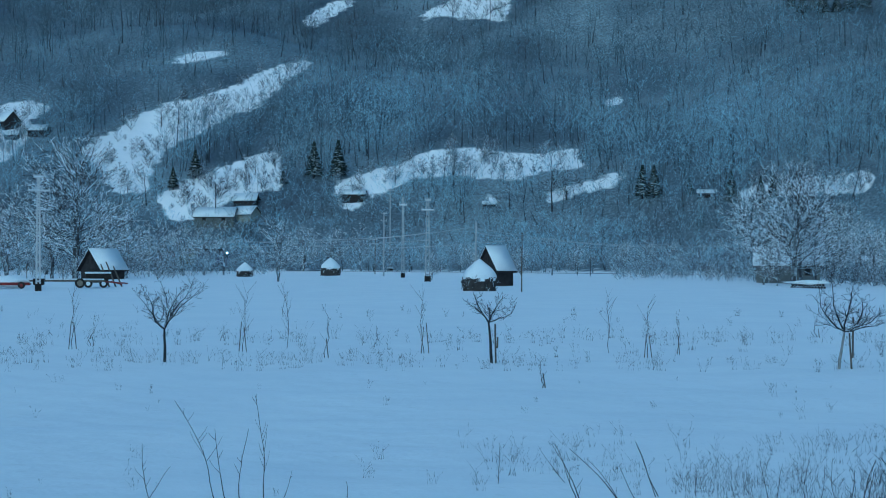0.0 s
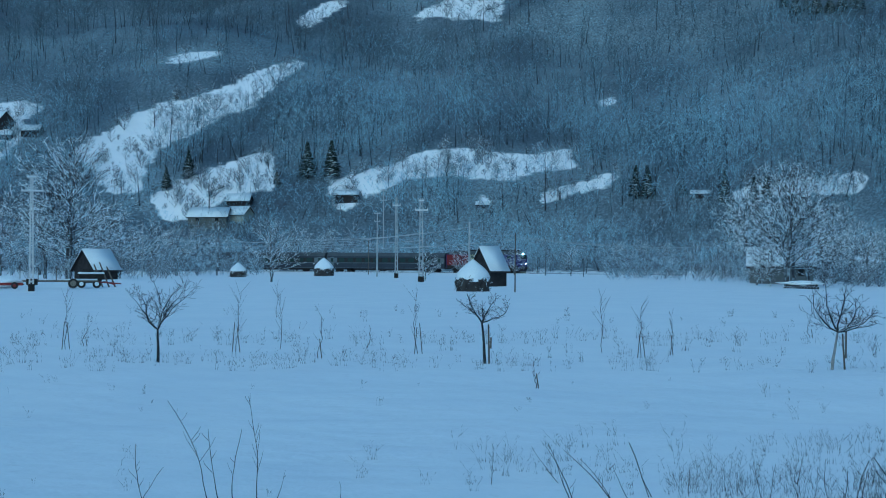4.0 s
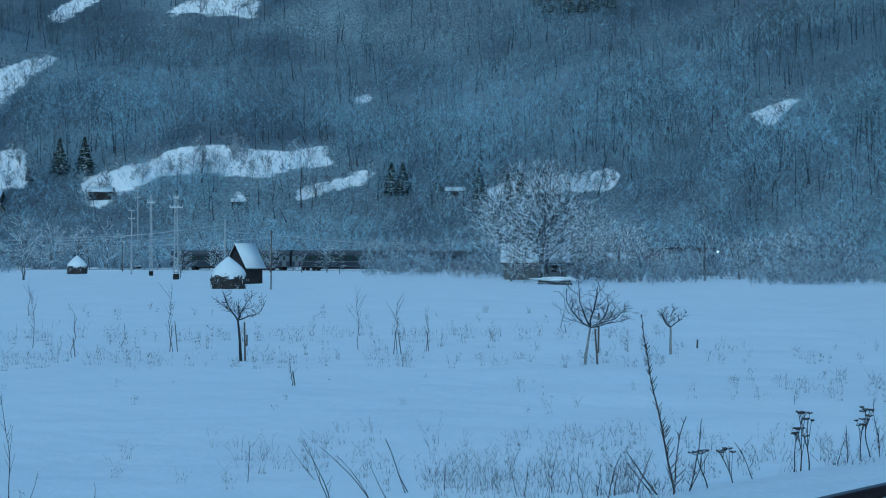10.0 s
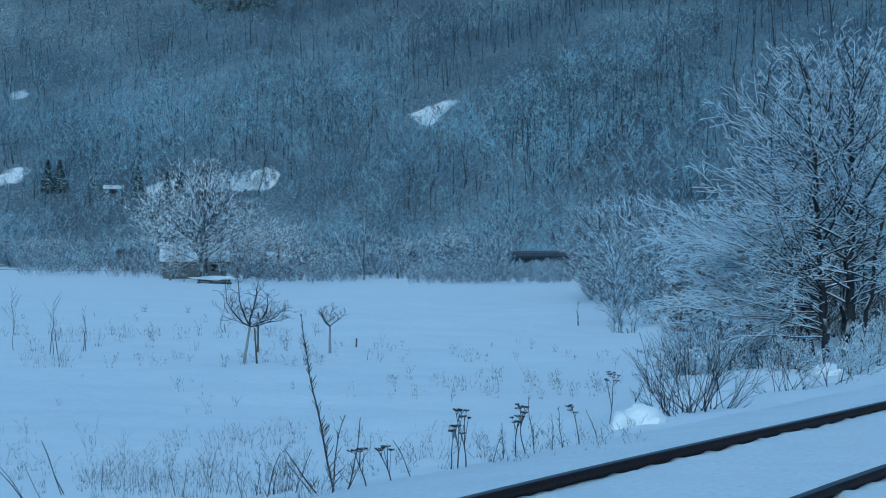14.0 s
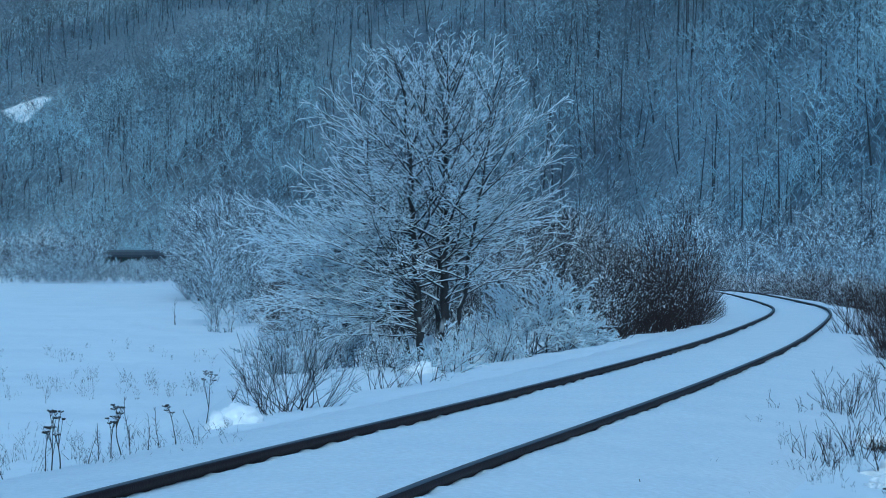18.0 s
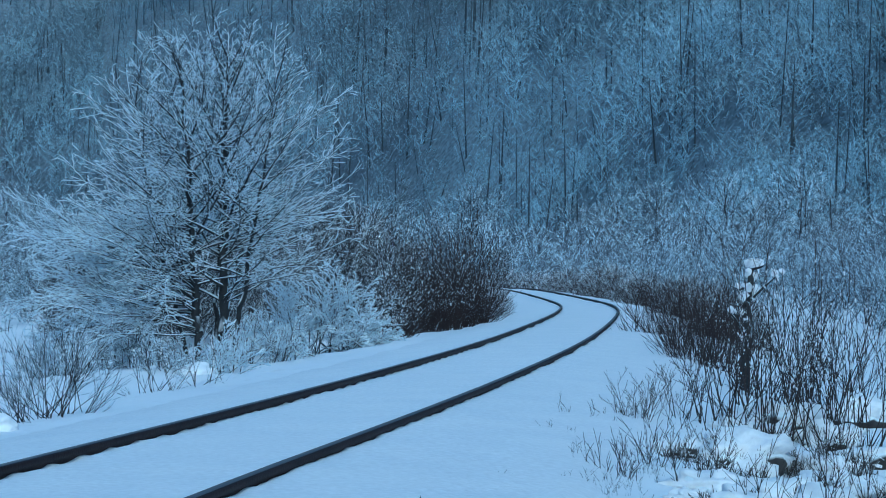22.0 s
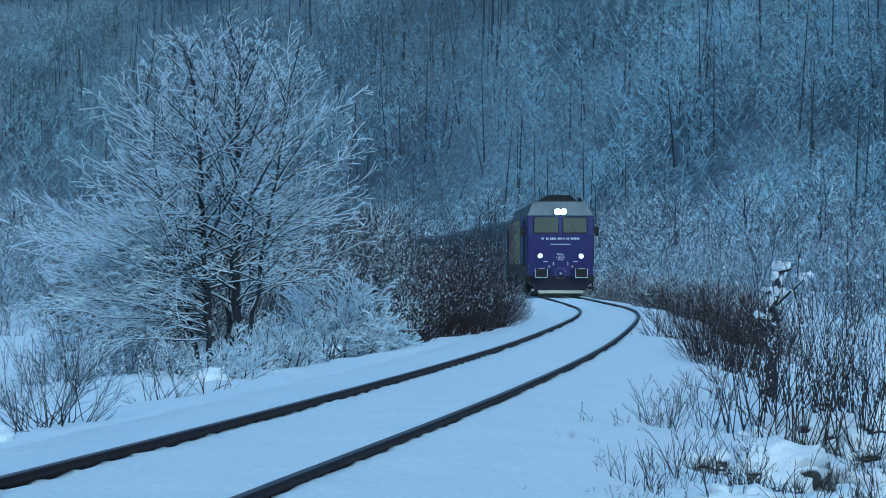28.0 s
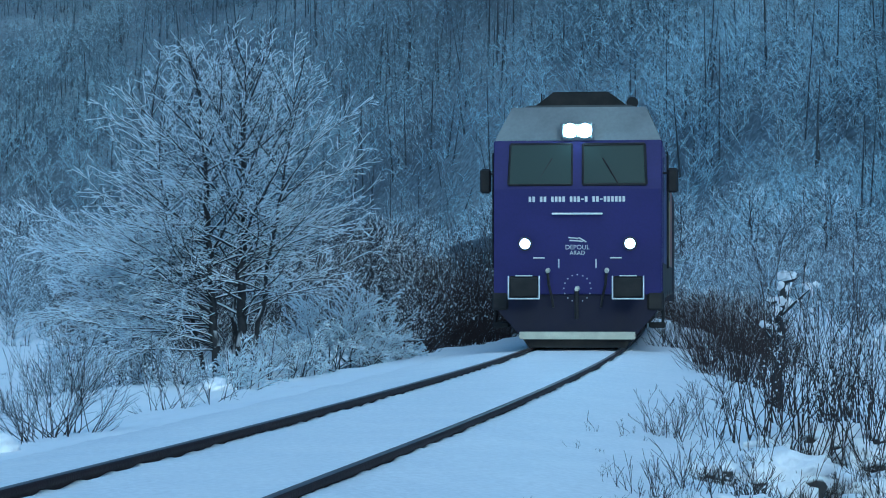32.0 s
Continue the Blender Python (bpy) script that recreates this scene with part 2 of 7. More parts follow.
def cones_mesh(name, p0, p1, r0, r1, sides=4, tip=False):
    """Tapered prisms along segments p0-p1; diamonds (sides=4) stand on an edge. tip: they end in a point."""
    p0, p1 = np.asarray(p0, float), np.asarray(p1, float)
    n = len(p0)
    r0, r1 = np.broadcast_to(r0, n)[:, None], np.broadcast_to(r1, n)[:, None]
    a = p1 - p0
    a = a / np.maximum(np.linalg.norm(a, axis=1, keepdims=True), 1e-9)
    side = np.cross(a, (0.0, 0.0, 1.0))
    flat = np.linalg.norm(side, axis=1) < 0.05
    side[flat] = (1.0, 0.0, 0.0)
    side /= np.linalg.norm(side, axis=1, keepdims=True)
    up = np.cross(side, a)
    ring = [(math.cos(2 * math.pi * i / sides), math.sin(2 * math.pi * i / sides)) for i in range(sides)]
    low = np.stack([p0 + (side * c + up * s) * r0 for c, s in ring], 1)
    i = np.arange(sides)
    j = (i + 1) % sides
    if tip:
        v = np.concatenate([low, p1[:, None]], 1).reshape(-1, 3)
        f = np.stack([i, j, np.full(sides, sides)], 1)
        f = (f[None] + (np.arange(n) * (sides + 1))[:, None, None]).reshape(-1, 3)
    else:
        high = np.stack([p1 + (side * c + up * s) * r1 for c, s in ring], 1)
        v = np.concatenate([low, high], 1).reshape(-1, 3)
        f = np.stack([i, j, j + sides, i + sides], 1)
        f = (f[None] + (np.arange(n) * 2 * sides)[:, None, None]).reshape(-1, 4)
    return np_mesh(name, v, f)


def bm_box(sx, sy, sz, at=(0, 0, 0), bevel=0.0, bm=None):
    """A box with its middle at `at`, with bevelled edges, into bm."""
    bm = bm or bmesh.new()
    r = bmesh.ops.create_cube(bm, size=1.0, matrix=Matrix.Translation(at) @ Matrix.Diagonal((sx, sy, sz, 1)))
    if bevel:
        edges = list({e for v in r["verts"] for e in v.link_edges})
        bmesh.ops.bevel(bm, geom=edges, offset=bevel, segments=1, affect="EDGES")
    return bm


def bm_rod(p, q, r, r2=None, sides=8, bm=None):
    bm = bm or bmesh.new()
    p, q = Vector(p), Vector(q)
    m = Matrix.Translation((p + q) / 2) @ (q - p).to_track_quat("Z", "Y").to_matrix().to_4x4()
    bmesh.ops.create_cone(bm, cap_ends=True, segments=sides, radius1=r, radius2=r if r2 is None else r2, depth=(q - p).length, matrix=m)
    return bm


def bm_hull(outline, y0, y1, bm=None, scale=1.0):
    """A prism: the outline (x, z) carried from y0 to y1."""
    bm = bm or bmesh.new()
    a = [bm.verts.new((x, y0, z)) for x, z in outline]
    b = [bm.verts.new((x * scale, y1, z)) for x, z in outline]
    n = len(outline)
    for i in range(n):
        bm.faces.new((a[i], a[(i + 1) % n], b[(i + 1) % n], b[i]))
    bm.faces.new(a[::-1])
    bm.faces.new(b)
    bmesh.ops.recalc_face_normals(bm, faces=bm.faces)
    return bm


def thing(name, m, label, category, group="", kind=""):
    ob = new(name)
    ob.matrix_world = m
    return tagged(ob, label, category, group, kind)


# ---- the lie of the land ----
# the railway's centre line, east and north, from behind the camera's left round to the far side
LINE = [(-24, -26), (-12, -10.5), (-3.5, 0.8), (0.4, 5.92), (3.67, 10.5), (7.27, 14.76), (13.39, 22.25), (21.62, 32.84), (34.59, 50.73), (43.41, 64.93), (59.2, 92.41),
        (65.5, 106.0), (83.11, 141.25), (92.6, 168.5), (101, 196.0), (107.5, 228), (108, 254), (104.5, 277),
        (98.5, 299), (88.4, 327), (72.6, 356), (52.7, 382), (29.3, 405), (2.4, 424), (-28, 440), (-62, 453), (-110, 464), (-190, 472)]


def spline(points, step):
    p = np.array(points, float)
    p = np.vstack([2 * p[0] - p[1], p, 2 * p[-1] - p[-2]])
    out = []
    for i in range(1, len(p) - 2):
        a, b, c, d = p[i - 1], p[i], p[i + 1], p[i + 2]
        n = max(2, int(np.linalg.norm(c - b) / step))
        for k in range(n):
            u = k / n
            out.append(0.5 * (2 * b + (c - a) * u + (2 * a - 5 * b + 4 * c - d) * u * u + (3 * b - a - 3 * c + d) * u ** 3))
    return np.array(out + [p[-2]])


_raw = spline(LINE, 0.5)
for _k in range(60):
    _raw[1:-1] = 0.25 * _raw[:-2] + 0.5 * _raw[1:-1] + 0.25 * _raw[2:]
_arc = np.concatenate([[0], np.cumsum(np.linalg.norm(np.diff(_raw, axis=0), axis=1))])
ARC = np.arange(0, _arc[-1], 1.0)
CENTRE = np.stack([np.interp(ARC, _arc, _raw[:, 0]), np.interp(ARC, _arc, _raw[:, 1])], 1)
GRADE = np.interp(ARC, [0, 230, 300, 345, 410, 460, 550, 760], [0, 0, -0.1, -0.12, 0.3, 0.85, 1.4, 1.6])


def on_line(s, offset=0.0):
    """The place on the line at s metres from its start, offset to the right of the way out."""
    x, y = np.interp(s, ARC, CENTRE[:, 0]), np.interp(s, ARC, CENTRE[:, 1])
    dx = np.interp(s + 0.5, ARC, CENTRE[:, 0]) - np.interp(s - 0.5, ARC, CENTRE[:, 0])
    dy = np.interp(s + 0.5, ARC, CENTRE[:, 1]) - np.interp(s - 0.5, ARC, CENTRE[:, 1])
    n = np.hypot(dx, dy)
    return np.stack([x + dy / n * offset, y - dx / n * offset, np.interp(s, ARC, GRADE)], -1)


def smooth(a, b, x):
    u = np.clip((x - a) / (b - a), 0, 1)
    return u * u * (3 - 2 * u)


def waves(x, y, scale, seed, octaves=4):
    """A rolling noise of about -1 to 1."""
    rng = np.random.RandomState(seed)
    z, w = 0, 1.0
    for _ in range(octaves):
        for _k in range(3):
            a, ph = rng.uniform(0, 2 * math.pi, 2)
            z = z + w * np.sin((x * math.cos(a) + y * math.sin(a)) * 2 * math.pi / scale + ph) / 2.5
        scale, w = scale * 0.47, w * 0.5
    return z


def line_gap(x, y):
    """Signed distance from the line (positive on the camera's side) and the line's height there."""
    x, y = np.atleast_1d(x).astype(float), np.atleast_1d(y).astype(float)
    gap, high = np.full(x.shape, 99.0), np.zeros(x.shape)
    c = CENTRE[::2]
    g = GRADE[::2]
    t = np.gradient(c, axis=0)
    t /= np.linalg.norm(t, axis=1, keepdims=True)
    for i in range(0, len(x), 4000):
        dx, dy = x[i:i + 4000, None] - c[:, 0], y[i:i + 4000, None] - c[:, 1]
        k = np.argmin(dx * dx + dy * dy, 1)
        r = np.arange(len(k))
        along = dx[r, k] * t[k, 0] + dy[r, k] * t[k, 1]
        sign = dx[r, k] * t[k, 1] - dy[r, k] * t[k, 0]
        d = np.sqrt(dx[r, k] ** 2 + dy[r, k] ** 2)
        gap[i:i + 4000] = np.where(np.abs(along) < 3, sign, np.sign(sign) * d)
        high[i:i + 4000] = g[k]
    return gap, high


def hill_foot(az):
    return np.interp(az, [-180, -60, -20, -12, 0, 8, 14, 20, 26, 32, 38, 48, 70, 180], [420, 450, 540, 520, 500, 470, 430, 385, 330, 265, 205, 160, 300, 420])


def ground_z(x, y):
    shape = np.shape(x)
    x, y = np.atleast_1d(x).astype(float).ravel(), np.atleast_1d(y).astype(float).ravel()
    r, az = np.hypot(x, y), np.degrees(np.arctan2(x, y))
    field = np.interp(r, [0, 10, 25, 45, 70, 100, 108, 160, 225, 300, 360, 430, 520], [-0.6, -1.2, -1.42, -1.56, -1.66, -1.48, -1.3, -0.80, -0.06, 0.45, 0.75, 0.95, 1.0])
    field = field + 0.10 * waves(x, y, 34, 3, 3) * smooth(10, 60, r) + 0.025 * waves(x, y, 3.1, 5, 3)
    field = field + (0.045 * waves(x, y, 9, 23, 3) + 0.05 * np.sin(y * 0.55 + 0.8 * waves(x, y, 40, 27, 2))) * smooth(16, 40, r) * smooth(170, 100, r)
    field = field - 0.75 * smooth(6, 13, az) * smooth(110, 200, r) * smooth(40, 24, az)
    foot = hill_foot(az)
    up = np.maximum(r - foot, 0)
    hill = up * 0.40 * smooth(0, 60, up) + up * 0.05 * waves(x, y, 210, 9, 3) * smooth(0, 150, up)
    z = field + np.minimum(hill, 330)
    gap, high = line_gap(x, y)
    far = smooth(250, 330, r)
    shelf = smooth(17.5, 20.5, az) * smooth(38, 33, az)
    left = (smooth(2.4, 7.5, -gap) * (1 - shelf) + (0.3 * smooth(2.6, 5.0, -gap) + 0.7 * smooth(6.0, 14.0, -gap)) * shelf) * (1 - far) + smooth(2.4, 5, -gap) * far
    right = smooth(2.1, 4.4, gap)
    near = -0.42 - 0.30 * smooth(14, 19, r) + 0.05 * waves(x, y, 4.2, 11, 3)
    side = np.where((az > 20) & (r < 330), near, field)
    lumps = smooth(2.6, 4.0, np.abs(gap)) * smooth(11, 7, np.abs(gap)) * smooth(140, 60, r)
    bank = high - 0.26 + 0.02 * waves(x, y, 1.7, 13, 2) + lumps * (0.09 * waves(x, y, 1.9, 17, 3) + 0.03 * waves(x, y, 0.8, 19, 2))
    beyond = np.where(gap > 0, bank + (side - bank) * right, bank + (z - bank) * left)
    zz = np.where(np.abs(gap) < 40, beyond, z)
    zz = np.where((gap > 0) & (r >= 60) & (az > 20), bank + (np.maximum(side, z) - bank) * right, zz)
    zz = np.where(r < 60, np.where(gap > 0, bank + (side - bank) * right, zz), zz)
    return zz.reshape(shape) if shape else float(zz[0])


def toward(bearing, distance):
    """A place on the ground at a bearing (degrees) and distance from the camera's stand."""
    b = radians(bearing)
    x, y = distance * math.sin(b), distance * math.cos(b)
    return Vector((x, y, float(ground_z(x, y))))


_rr = np.geomspace(8, 1100, 500)


def seen_ground(bearing, dip, first=8.0):
    """The first ground that a line of sight at that bearing and dip (degrees, down is negative) meets."""
    b = radians(bearing)
    r = _rr[_rr >= first]
    z = ground_z(r * math.sin(b), r * math.cos(b)) - EYE_HEIGHT - r * math.tan(radians(dip))
    k = int(np.argmax(z >= 0)) if (z >= 0).any() else len(r) - 1
    if k:
        u = z[k - 1] / (z[k - 1] - z[k])
        d = r[k - 1] + u * (r[k] - r[k - 1])
    else:
        d = r[0]
    return toward(bearing, float(d)), float(d)


# ---- ground ----
CLEARINGS = [
    [(-9.14, 3.07), (-7.55, 4.06), (-6.57, 4.36), (-5.57, 4.58), (-4.56, 5.12), (-3.33, 5.45), (-3.43, 5.19), (-4.41, 4.59), (-5.21, 4.15), (-5.92, 3.61), (-6.57, 3.35), (-7.14, 2.99), (-7.54, 1.98), (-8.21, 1.97)],
    [(-7.31, 1.88), (-5.85, 2.59), (-4.12, 3.13), (-4.03, 2.09), (-5.42, 1.91), (-5.78, 1.31), (-7.00, 1.30)],
    [(-2.79, 1.99), (-2.67, 2.35), (-1.37, 2.68), (-0.35, 3.08), (0.67, 3.17), (2.12, 3.01), (3.43, 3.18), (3.57, 2.67), (2.56, 2.57), (1.69, 2.33), (0.67, 2.47), (-0.64, 2.39), (-1.73, 1.99)],
    [(2.48, 1.89), (3.14, 2.21), (4.73, 2.60), (4.73, 2.39), (3.72, 2.06), (2.77, 1.75)],
    [(7.46, 1.98), (7.89, 2.19), (8.88, 2.36), (10.72, 2.56), (10.86, 2.34), (10.64, 2.00), (9.31, 2.01), (7.60, 1.88)],
    [(-0.79, 6.41), (0.23, 6.95), (1.25, 7.34), (1.76, 7.05), (1.61, 6.33), (1.11, 6.43), (0.23, 6.48)],
    [(-3.76, 6.25), (-2.67, 6.93), (-2.09, 6.93), (-3.18, 6.25)],
    [(-11.81, 4.01), (-10.41, 4.31), (-9.85, 4.12), (-10.55, 3.67), (-9.77, 3.54), (-10.41, 3.39), (-10.97, 2.74), (-11.81, 2.88)],
    [(4.03, 4.01), (4.18, 4.43), (4.66, 4.49), (4.51, 4.30)],
    [(14.12, 3.93), (14.74, 4.19), (15.58, 4.42), (15.17, 4.09), (14.66, 3.58)],
    [(-7.22, 5.21), (-6.43, 5.51), (-5.31, 5.63), (-5.42, 5.46), (-6.57, 5.29)],
    [(-4.56, 5.06), (-4.12, 4.66), (-4.99, 4.01), (-5.28, 4.08)],
    [(0.96, 1.89), (1.39, 1.99), (1.47, 1.70), (1.03, 1.70)],
    [(-2.67, 1.92), (-1.80, 1.89), (-2.09, 1.60), (-2.67, 1.60)],
]


def in_clearing(az, el):
    """Which of the directions lie in one of the open snow slopes."""
    inside = np.zeros(np.shape(az), bool)
    az, el = az + 0.05 * waves(az, el, 0.9, 41, 3), el + 0.035 * waves(az, el, 0.8, 42, 3)
    for poly in CLEARINGS:
        odd = np.zeros(np.shape(az), bool)
        for (ax, ay), (bx, by) in zip(poly, poly[1:] + poly[:1]):
            cross = ((ay > el) != (by > el)) & (az < (bx - ax) * (el - ay) / (by - ay + 1e-12) + ax)
            odd ^= cross
        inside |= odd
    return inside


def build_ground():
    az = np.concatenate([np.arange(-180, -16, 6.0), np.arange(-16, -12, 0.18), np.arange(-12, 21, 0.1), np.arange(21, 46, 0.18), np.arange(46, 180, 6.0)])
    rr = np.concatenate([[0.02, 0.5, 2, 4, 6], np.geomspace(7.5, 130, 190), np.geomspace(132, 300, 40), np.arange(303, 740, 2.4), np.geomspace(762, 1600, 30)])
    a, r = np.meshgrid(np.radians(az), rr)
    x, y = r * np.sin(a), r * np.cos(a)
    z = ground_z(x, y)
    n, m = a.shape
    k = np.arange(n * m).reshape(n, m)
    f = np.stack([k[:-1, :], k[1:, :], np.roll(k, -1, 1)[1:, :], np.roll(k, -1, 1)[:-1, :]], -1).reshape(-1, 4)
    v = np.stack([x, y, z], -1).reshape(-1, 3)
    mesh = np_mesh("ground", v, f[:, ::-1])
    el = np.degrees(np.arctan2(z - EYE_HEIGHT, r))
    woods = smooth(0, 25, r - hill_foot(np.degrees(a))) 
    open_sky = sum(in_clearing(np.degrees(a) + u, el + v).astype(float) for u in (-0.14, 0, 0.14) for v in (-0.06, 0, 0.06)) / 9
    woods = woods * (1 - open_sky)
    # picks the darkened, haze-tinted floor colour wherever the woods stand
    mesh.attributes.new("woods_floor", "FLOAT", "POINT").data.foreach_set("value", (woods * 0.9).ravel().astype(np.float32))
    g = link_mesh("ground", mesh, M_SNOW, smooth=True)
    tagged(g, "snow-covered field and wooded hillside, untrodden", "ground", kind="structure")


def build_track():
    """Two dark rails standing out of the snow, and the smooth snow between and beside them."""
    track = thing("railway_track", pose(0, 0, 0), "single railway track, two dark rails half buried in snow", "railway track", kind="structure")
    s = np.concatenate([np.arange(4, 70, 0.12), np.arange(70, 90, 0.3), np.arange(90, 620, 2.0)])
    # snow bed
    off = np.array([-3.0, -2.3, -1.7, -1.1, -0.87, -0.795, -0.71, -0.62, -0.3, 0, 0.3, 0.62, 0.71, 0.795, 0.87, 1.1, 1.7, 2.3, 3.0])
    low = np.array([-0.55, -0.19, -0.12, -0.07, -0.05, -0.06, -0.075, -0.055, -0.05, -0.055, -0.05, -0.055, -0.075, -0.06, -0.05, -0.07, -0.12, -0.2, -0.55])
    v = []
    for o, h in zip(off, low):
        p = on_line(s, o)
        edge = math.exp(-((abs(o) - 0.75) / 0.2) ** 2)
        p[:, 2] += h + 0.008 * waves(p[:, 0], p[:, 1], 2.6, 21, 2) + (0.004 + 0.010 * edge) * waves(p[:, 0], p[:, 1], 0.55, 22, 3)
        v.append(p)
    v = np.stack(v, 1)
    n, m = v.shape[:2]
    k = np.arange(n * m).reshape(n, m)
    f = np.stack([k[:-1, :-1], k[:-1, 1:], k[1:, 1:], k[1:, :-1]], -1).reshape(-1, 4)
    link_mesh("snow_bed", np_mesh("snow_bed", v.reshape(-1, 3), f), M_SNOWCAP, track, "smooth snow between the rails", smooth=True)
    prof = [(-0.036, -0.012), (-0.028, 0), (0.028, 0), (0.036, -0.012), (0.036, -0.042), (0.012, -0.055), (0.012, -0.15), (-0.012, -0.15), (-0.012, -0.055), (-0.036, -0.042)]
    for side in (-0.7525, 0.7525):
        v = []
        for o, h in prof:
            p = on_line(s, side + o)
            p[:, 2] += h
            v.append(p)
        v = np.stack(v, 1)
        n, m = v.shape[:2]
        k = np.arange(n * m).reshape(n, m)
        k2 = np.roll(k, -1, 1)
        f = np.stack([k[:-1], k2[:-1], k2[1:], k[1:]], -1).reshape(-1, 4)
        mesh = np_mesh("rail", v.reshape(-1, 3), f)
        mesh.materials.append(M_RAIL)
        mesh.materials.append(M_RAILTOP)
        idx = np.tile((np.arange(m) == 1).astype(np.int32), n - 1)
        mesh.polygons.foreach_set("material_index", idx)
        ob = new("rail", mesh)
        ob.parent = track
        ob["label"] = "dark rusty steel rail"


# ---- trees ----
def unit(v):
    n = math.sqrt(v[0] * v[0] + v[1] * v[1] + v[2] * v[2]) or 1.0
    return (v[0] / n, v[1] / n, v[2] / n)


def grow(rng, start, way, length, radius, level, limbs, twigs, p):
    """A branch of short lengths that carries smaller ones; the last level goes into twigs."""
    pieces = p["pieces"][level]
    pos, d = start, unit(way)
    step = length / pieces
    last = level == len(p["pieces"]) - 1
    for i in range(pieces):
        w = p["wander"]
        d = unit((d[0] + rng.uniform(-w, w), d[1] + rng.uniform(-w, w), d[2] + rng.uniform(-w, w) + p["lift"][level]))
        end = (pos[0] + d[0] * step, pos[1] + d[1] * step, pos[2] + d[2] * step)
        r0, r1 = radius * (1 - 0.85 * i / pieces), radius * (1 - 0.85 * (i + 1) / pieces)
        (twigs if last else limbs).append((pos, end, max(r0, p["thin"]), max(r1, p["thin"] * 0.5)))
        if not last and i >= p["bare"][level]:
            for _ in range(p["kids"][level]):
                u = rng.random()
                q = tuple(pos[j] + (end[j] - pos[j]) * u for j in range(3))
                a, out = rng.uniform(0, 2 * math.pi), p["open"][level]
                side = unit((math.cos(a), math.sin(a), rng.uniform(-0.2, 0.5)))
                w2 = unit(tuple(d[j] * (1 - out) + side[j] * out for j in range(3)))
                k = p["shrink"][level] * rng.uniform(0.6, 1.15) * (1 - 0.45 * i / pieces)
                grow(rng, q, w2, length * k, r0 * 0.55, level + 1, limbs, twigs, p)
        pos = end


def seg_mesh(name, segs, sides=4, tip=False):
    p0 = np.array([s[0] for s in segs])
    p1 = np.array([s[1] for s in segs])
    return cones_mesh(name, p0, p1, np.array([s[2] for s in segs]), np.array([s[3] for s in segs]), sides, tip)


def snow_ridges(ob, limbs, least, share=0.0):
    """Snow lying along the upper side of every limb that is not too steep."""
    rows = []
    for a, b, r0, r1 in limbs:
        flat = math.hypot(b[0] - a[0], b[1] - a[1])
        if abs(b[2] - a[2]) < 2.2 * flat and r0 < 0.10:
            r = max(least, r0 * share)
            k = min(1.0, flat / (abs(b[2] - a[2]) + 1e-6))
            q0, q1 = r * (0.5 + 0.5 * k), r * (0.4 + 0.5 * k)
            rows.append(((a[0], a[1], a[2] + r0 * 0.8 + q0 * 0.4), (b[0], b[1], b[2] + r1 * 0.8 + q1 * 0.4), q0, q1))
    link_mesh("snow_lining", seg_mesh("snow_lining", rows, 4), M_HOARSNOW, ob, "snow lying along the branches", kind="stuff")


def fan(rng, start, way, length, radius, depth, limbs, twigs, o):
    """A shoot in short steps with side shoots on both sides, ending in fine twigs."""
    pieces = max(2, int(length / o["step"]))
    step, pos, d = length / pieces, start, unit(way)
    w, lift = o["wander"], o["lift"][depth]
    for i in range(pieces):
        d = unit((d[0] + rng.uniform(-w, w), d[1] + rng.uniform(-w, w), d[2] + rng.uniform(-w, w) + lift))
        end = (pos[0] + d[0] * step, pos[1] + d[1] * step, pos[2] + d[2] * step)
        r0, r1 = radius * (1 - 0.8 * i / pieces), radius * (1 - 0.8 * (i + 1) / pieces)
        (limbs if depth else twigs).append((pos, end, max(r0, o["thin"]), max(r1, o["thin"] * 0.6)))
        if depth and i >= o["bare"] * pieces:
            rest = length * (1 - 0.8 * i / pieces)
            for _ in range(o["sides"][depth]):
                v = (rng.gauss(0, 1), rng.gauss(0, 1), rng.gauss(0.15, 0.55))
                dot = v[0] * d[0] + v[1] * d[1] + v[2] * d[2]
                v = unit((v[0] - dot * d[0], v[1] - dot * d[1], v[2] - dot * d[2]))
                a = rng.uniform(*o["angle"])
                c, s = math.cos(a), math.sin(a)
                u = rng.random()
                q = tuple(pos[j] + (end[j] - pos[j]) * u for j in range(3))
                fan(rng, q, tuple(d[j] * c + v[j] * s for j in range(3)), rest * rng.uniform(0.25, 0.6) * o["side"] + 0.06, r0 * 0.5, depth - 1, limbs, twigs, o)
        pos = end


def reach(q, way, mid, wide, tall):
    """How far from q along way until an egg-shaped crown ends."""
    s = (1 / wide, 1 / wide, 1 / tall)
    a = [(q[j] - mid[j]) * s[j] for j in range(3)]
    d = [way[j] * s[j] for j in range(3)]
    dd, ad, aa = sum(v * v for v in d), sum(u * v for u, v in zip(a, d)), sum(v * v for v in a)
    root = ad * ad - dd * (aa - 1)
    return (-ad + math.sqrt(root)) / dd if root > 0 and aa < 1 else 0.0


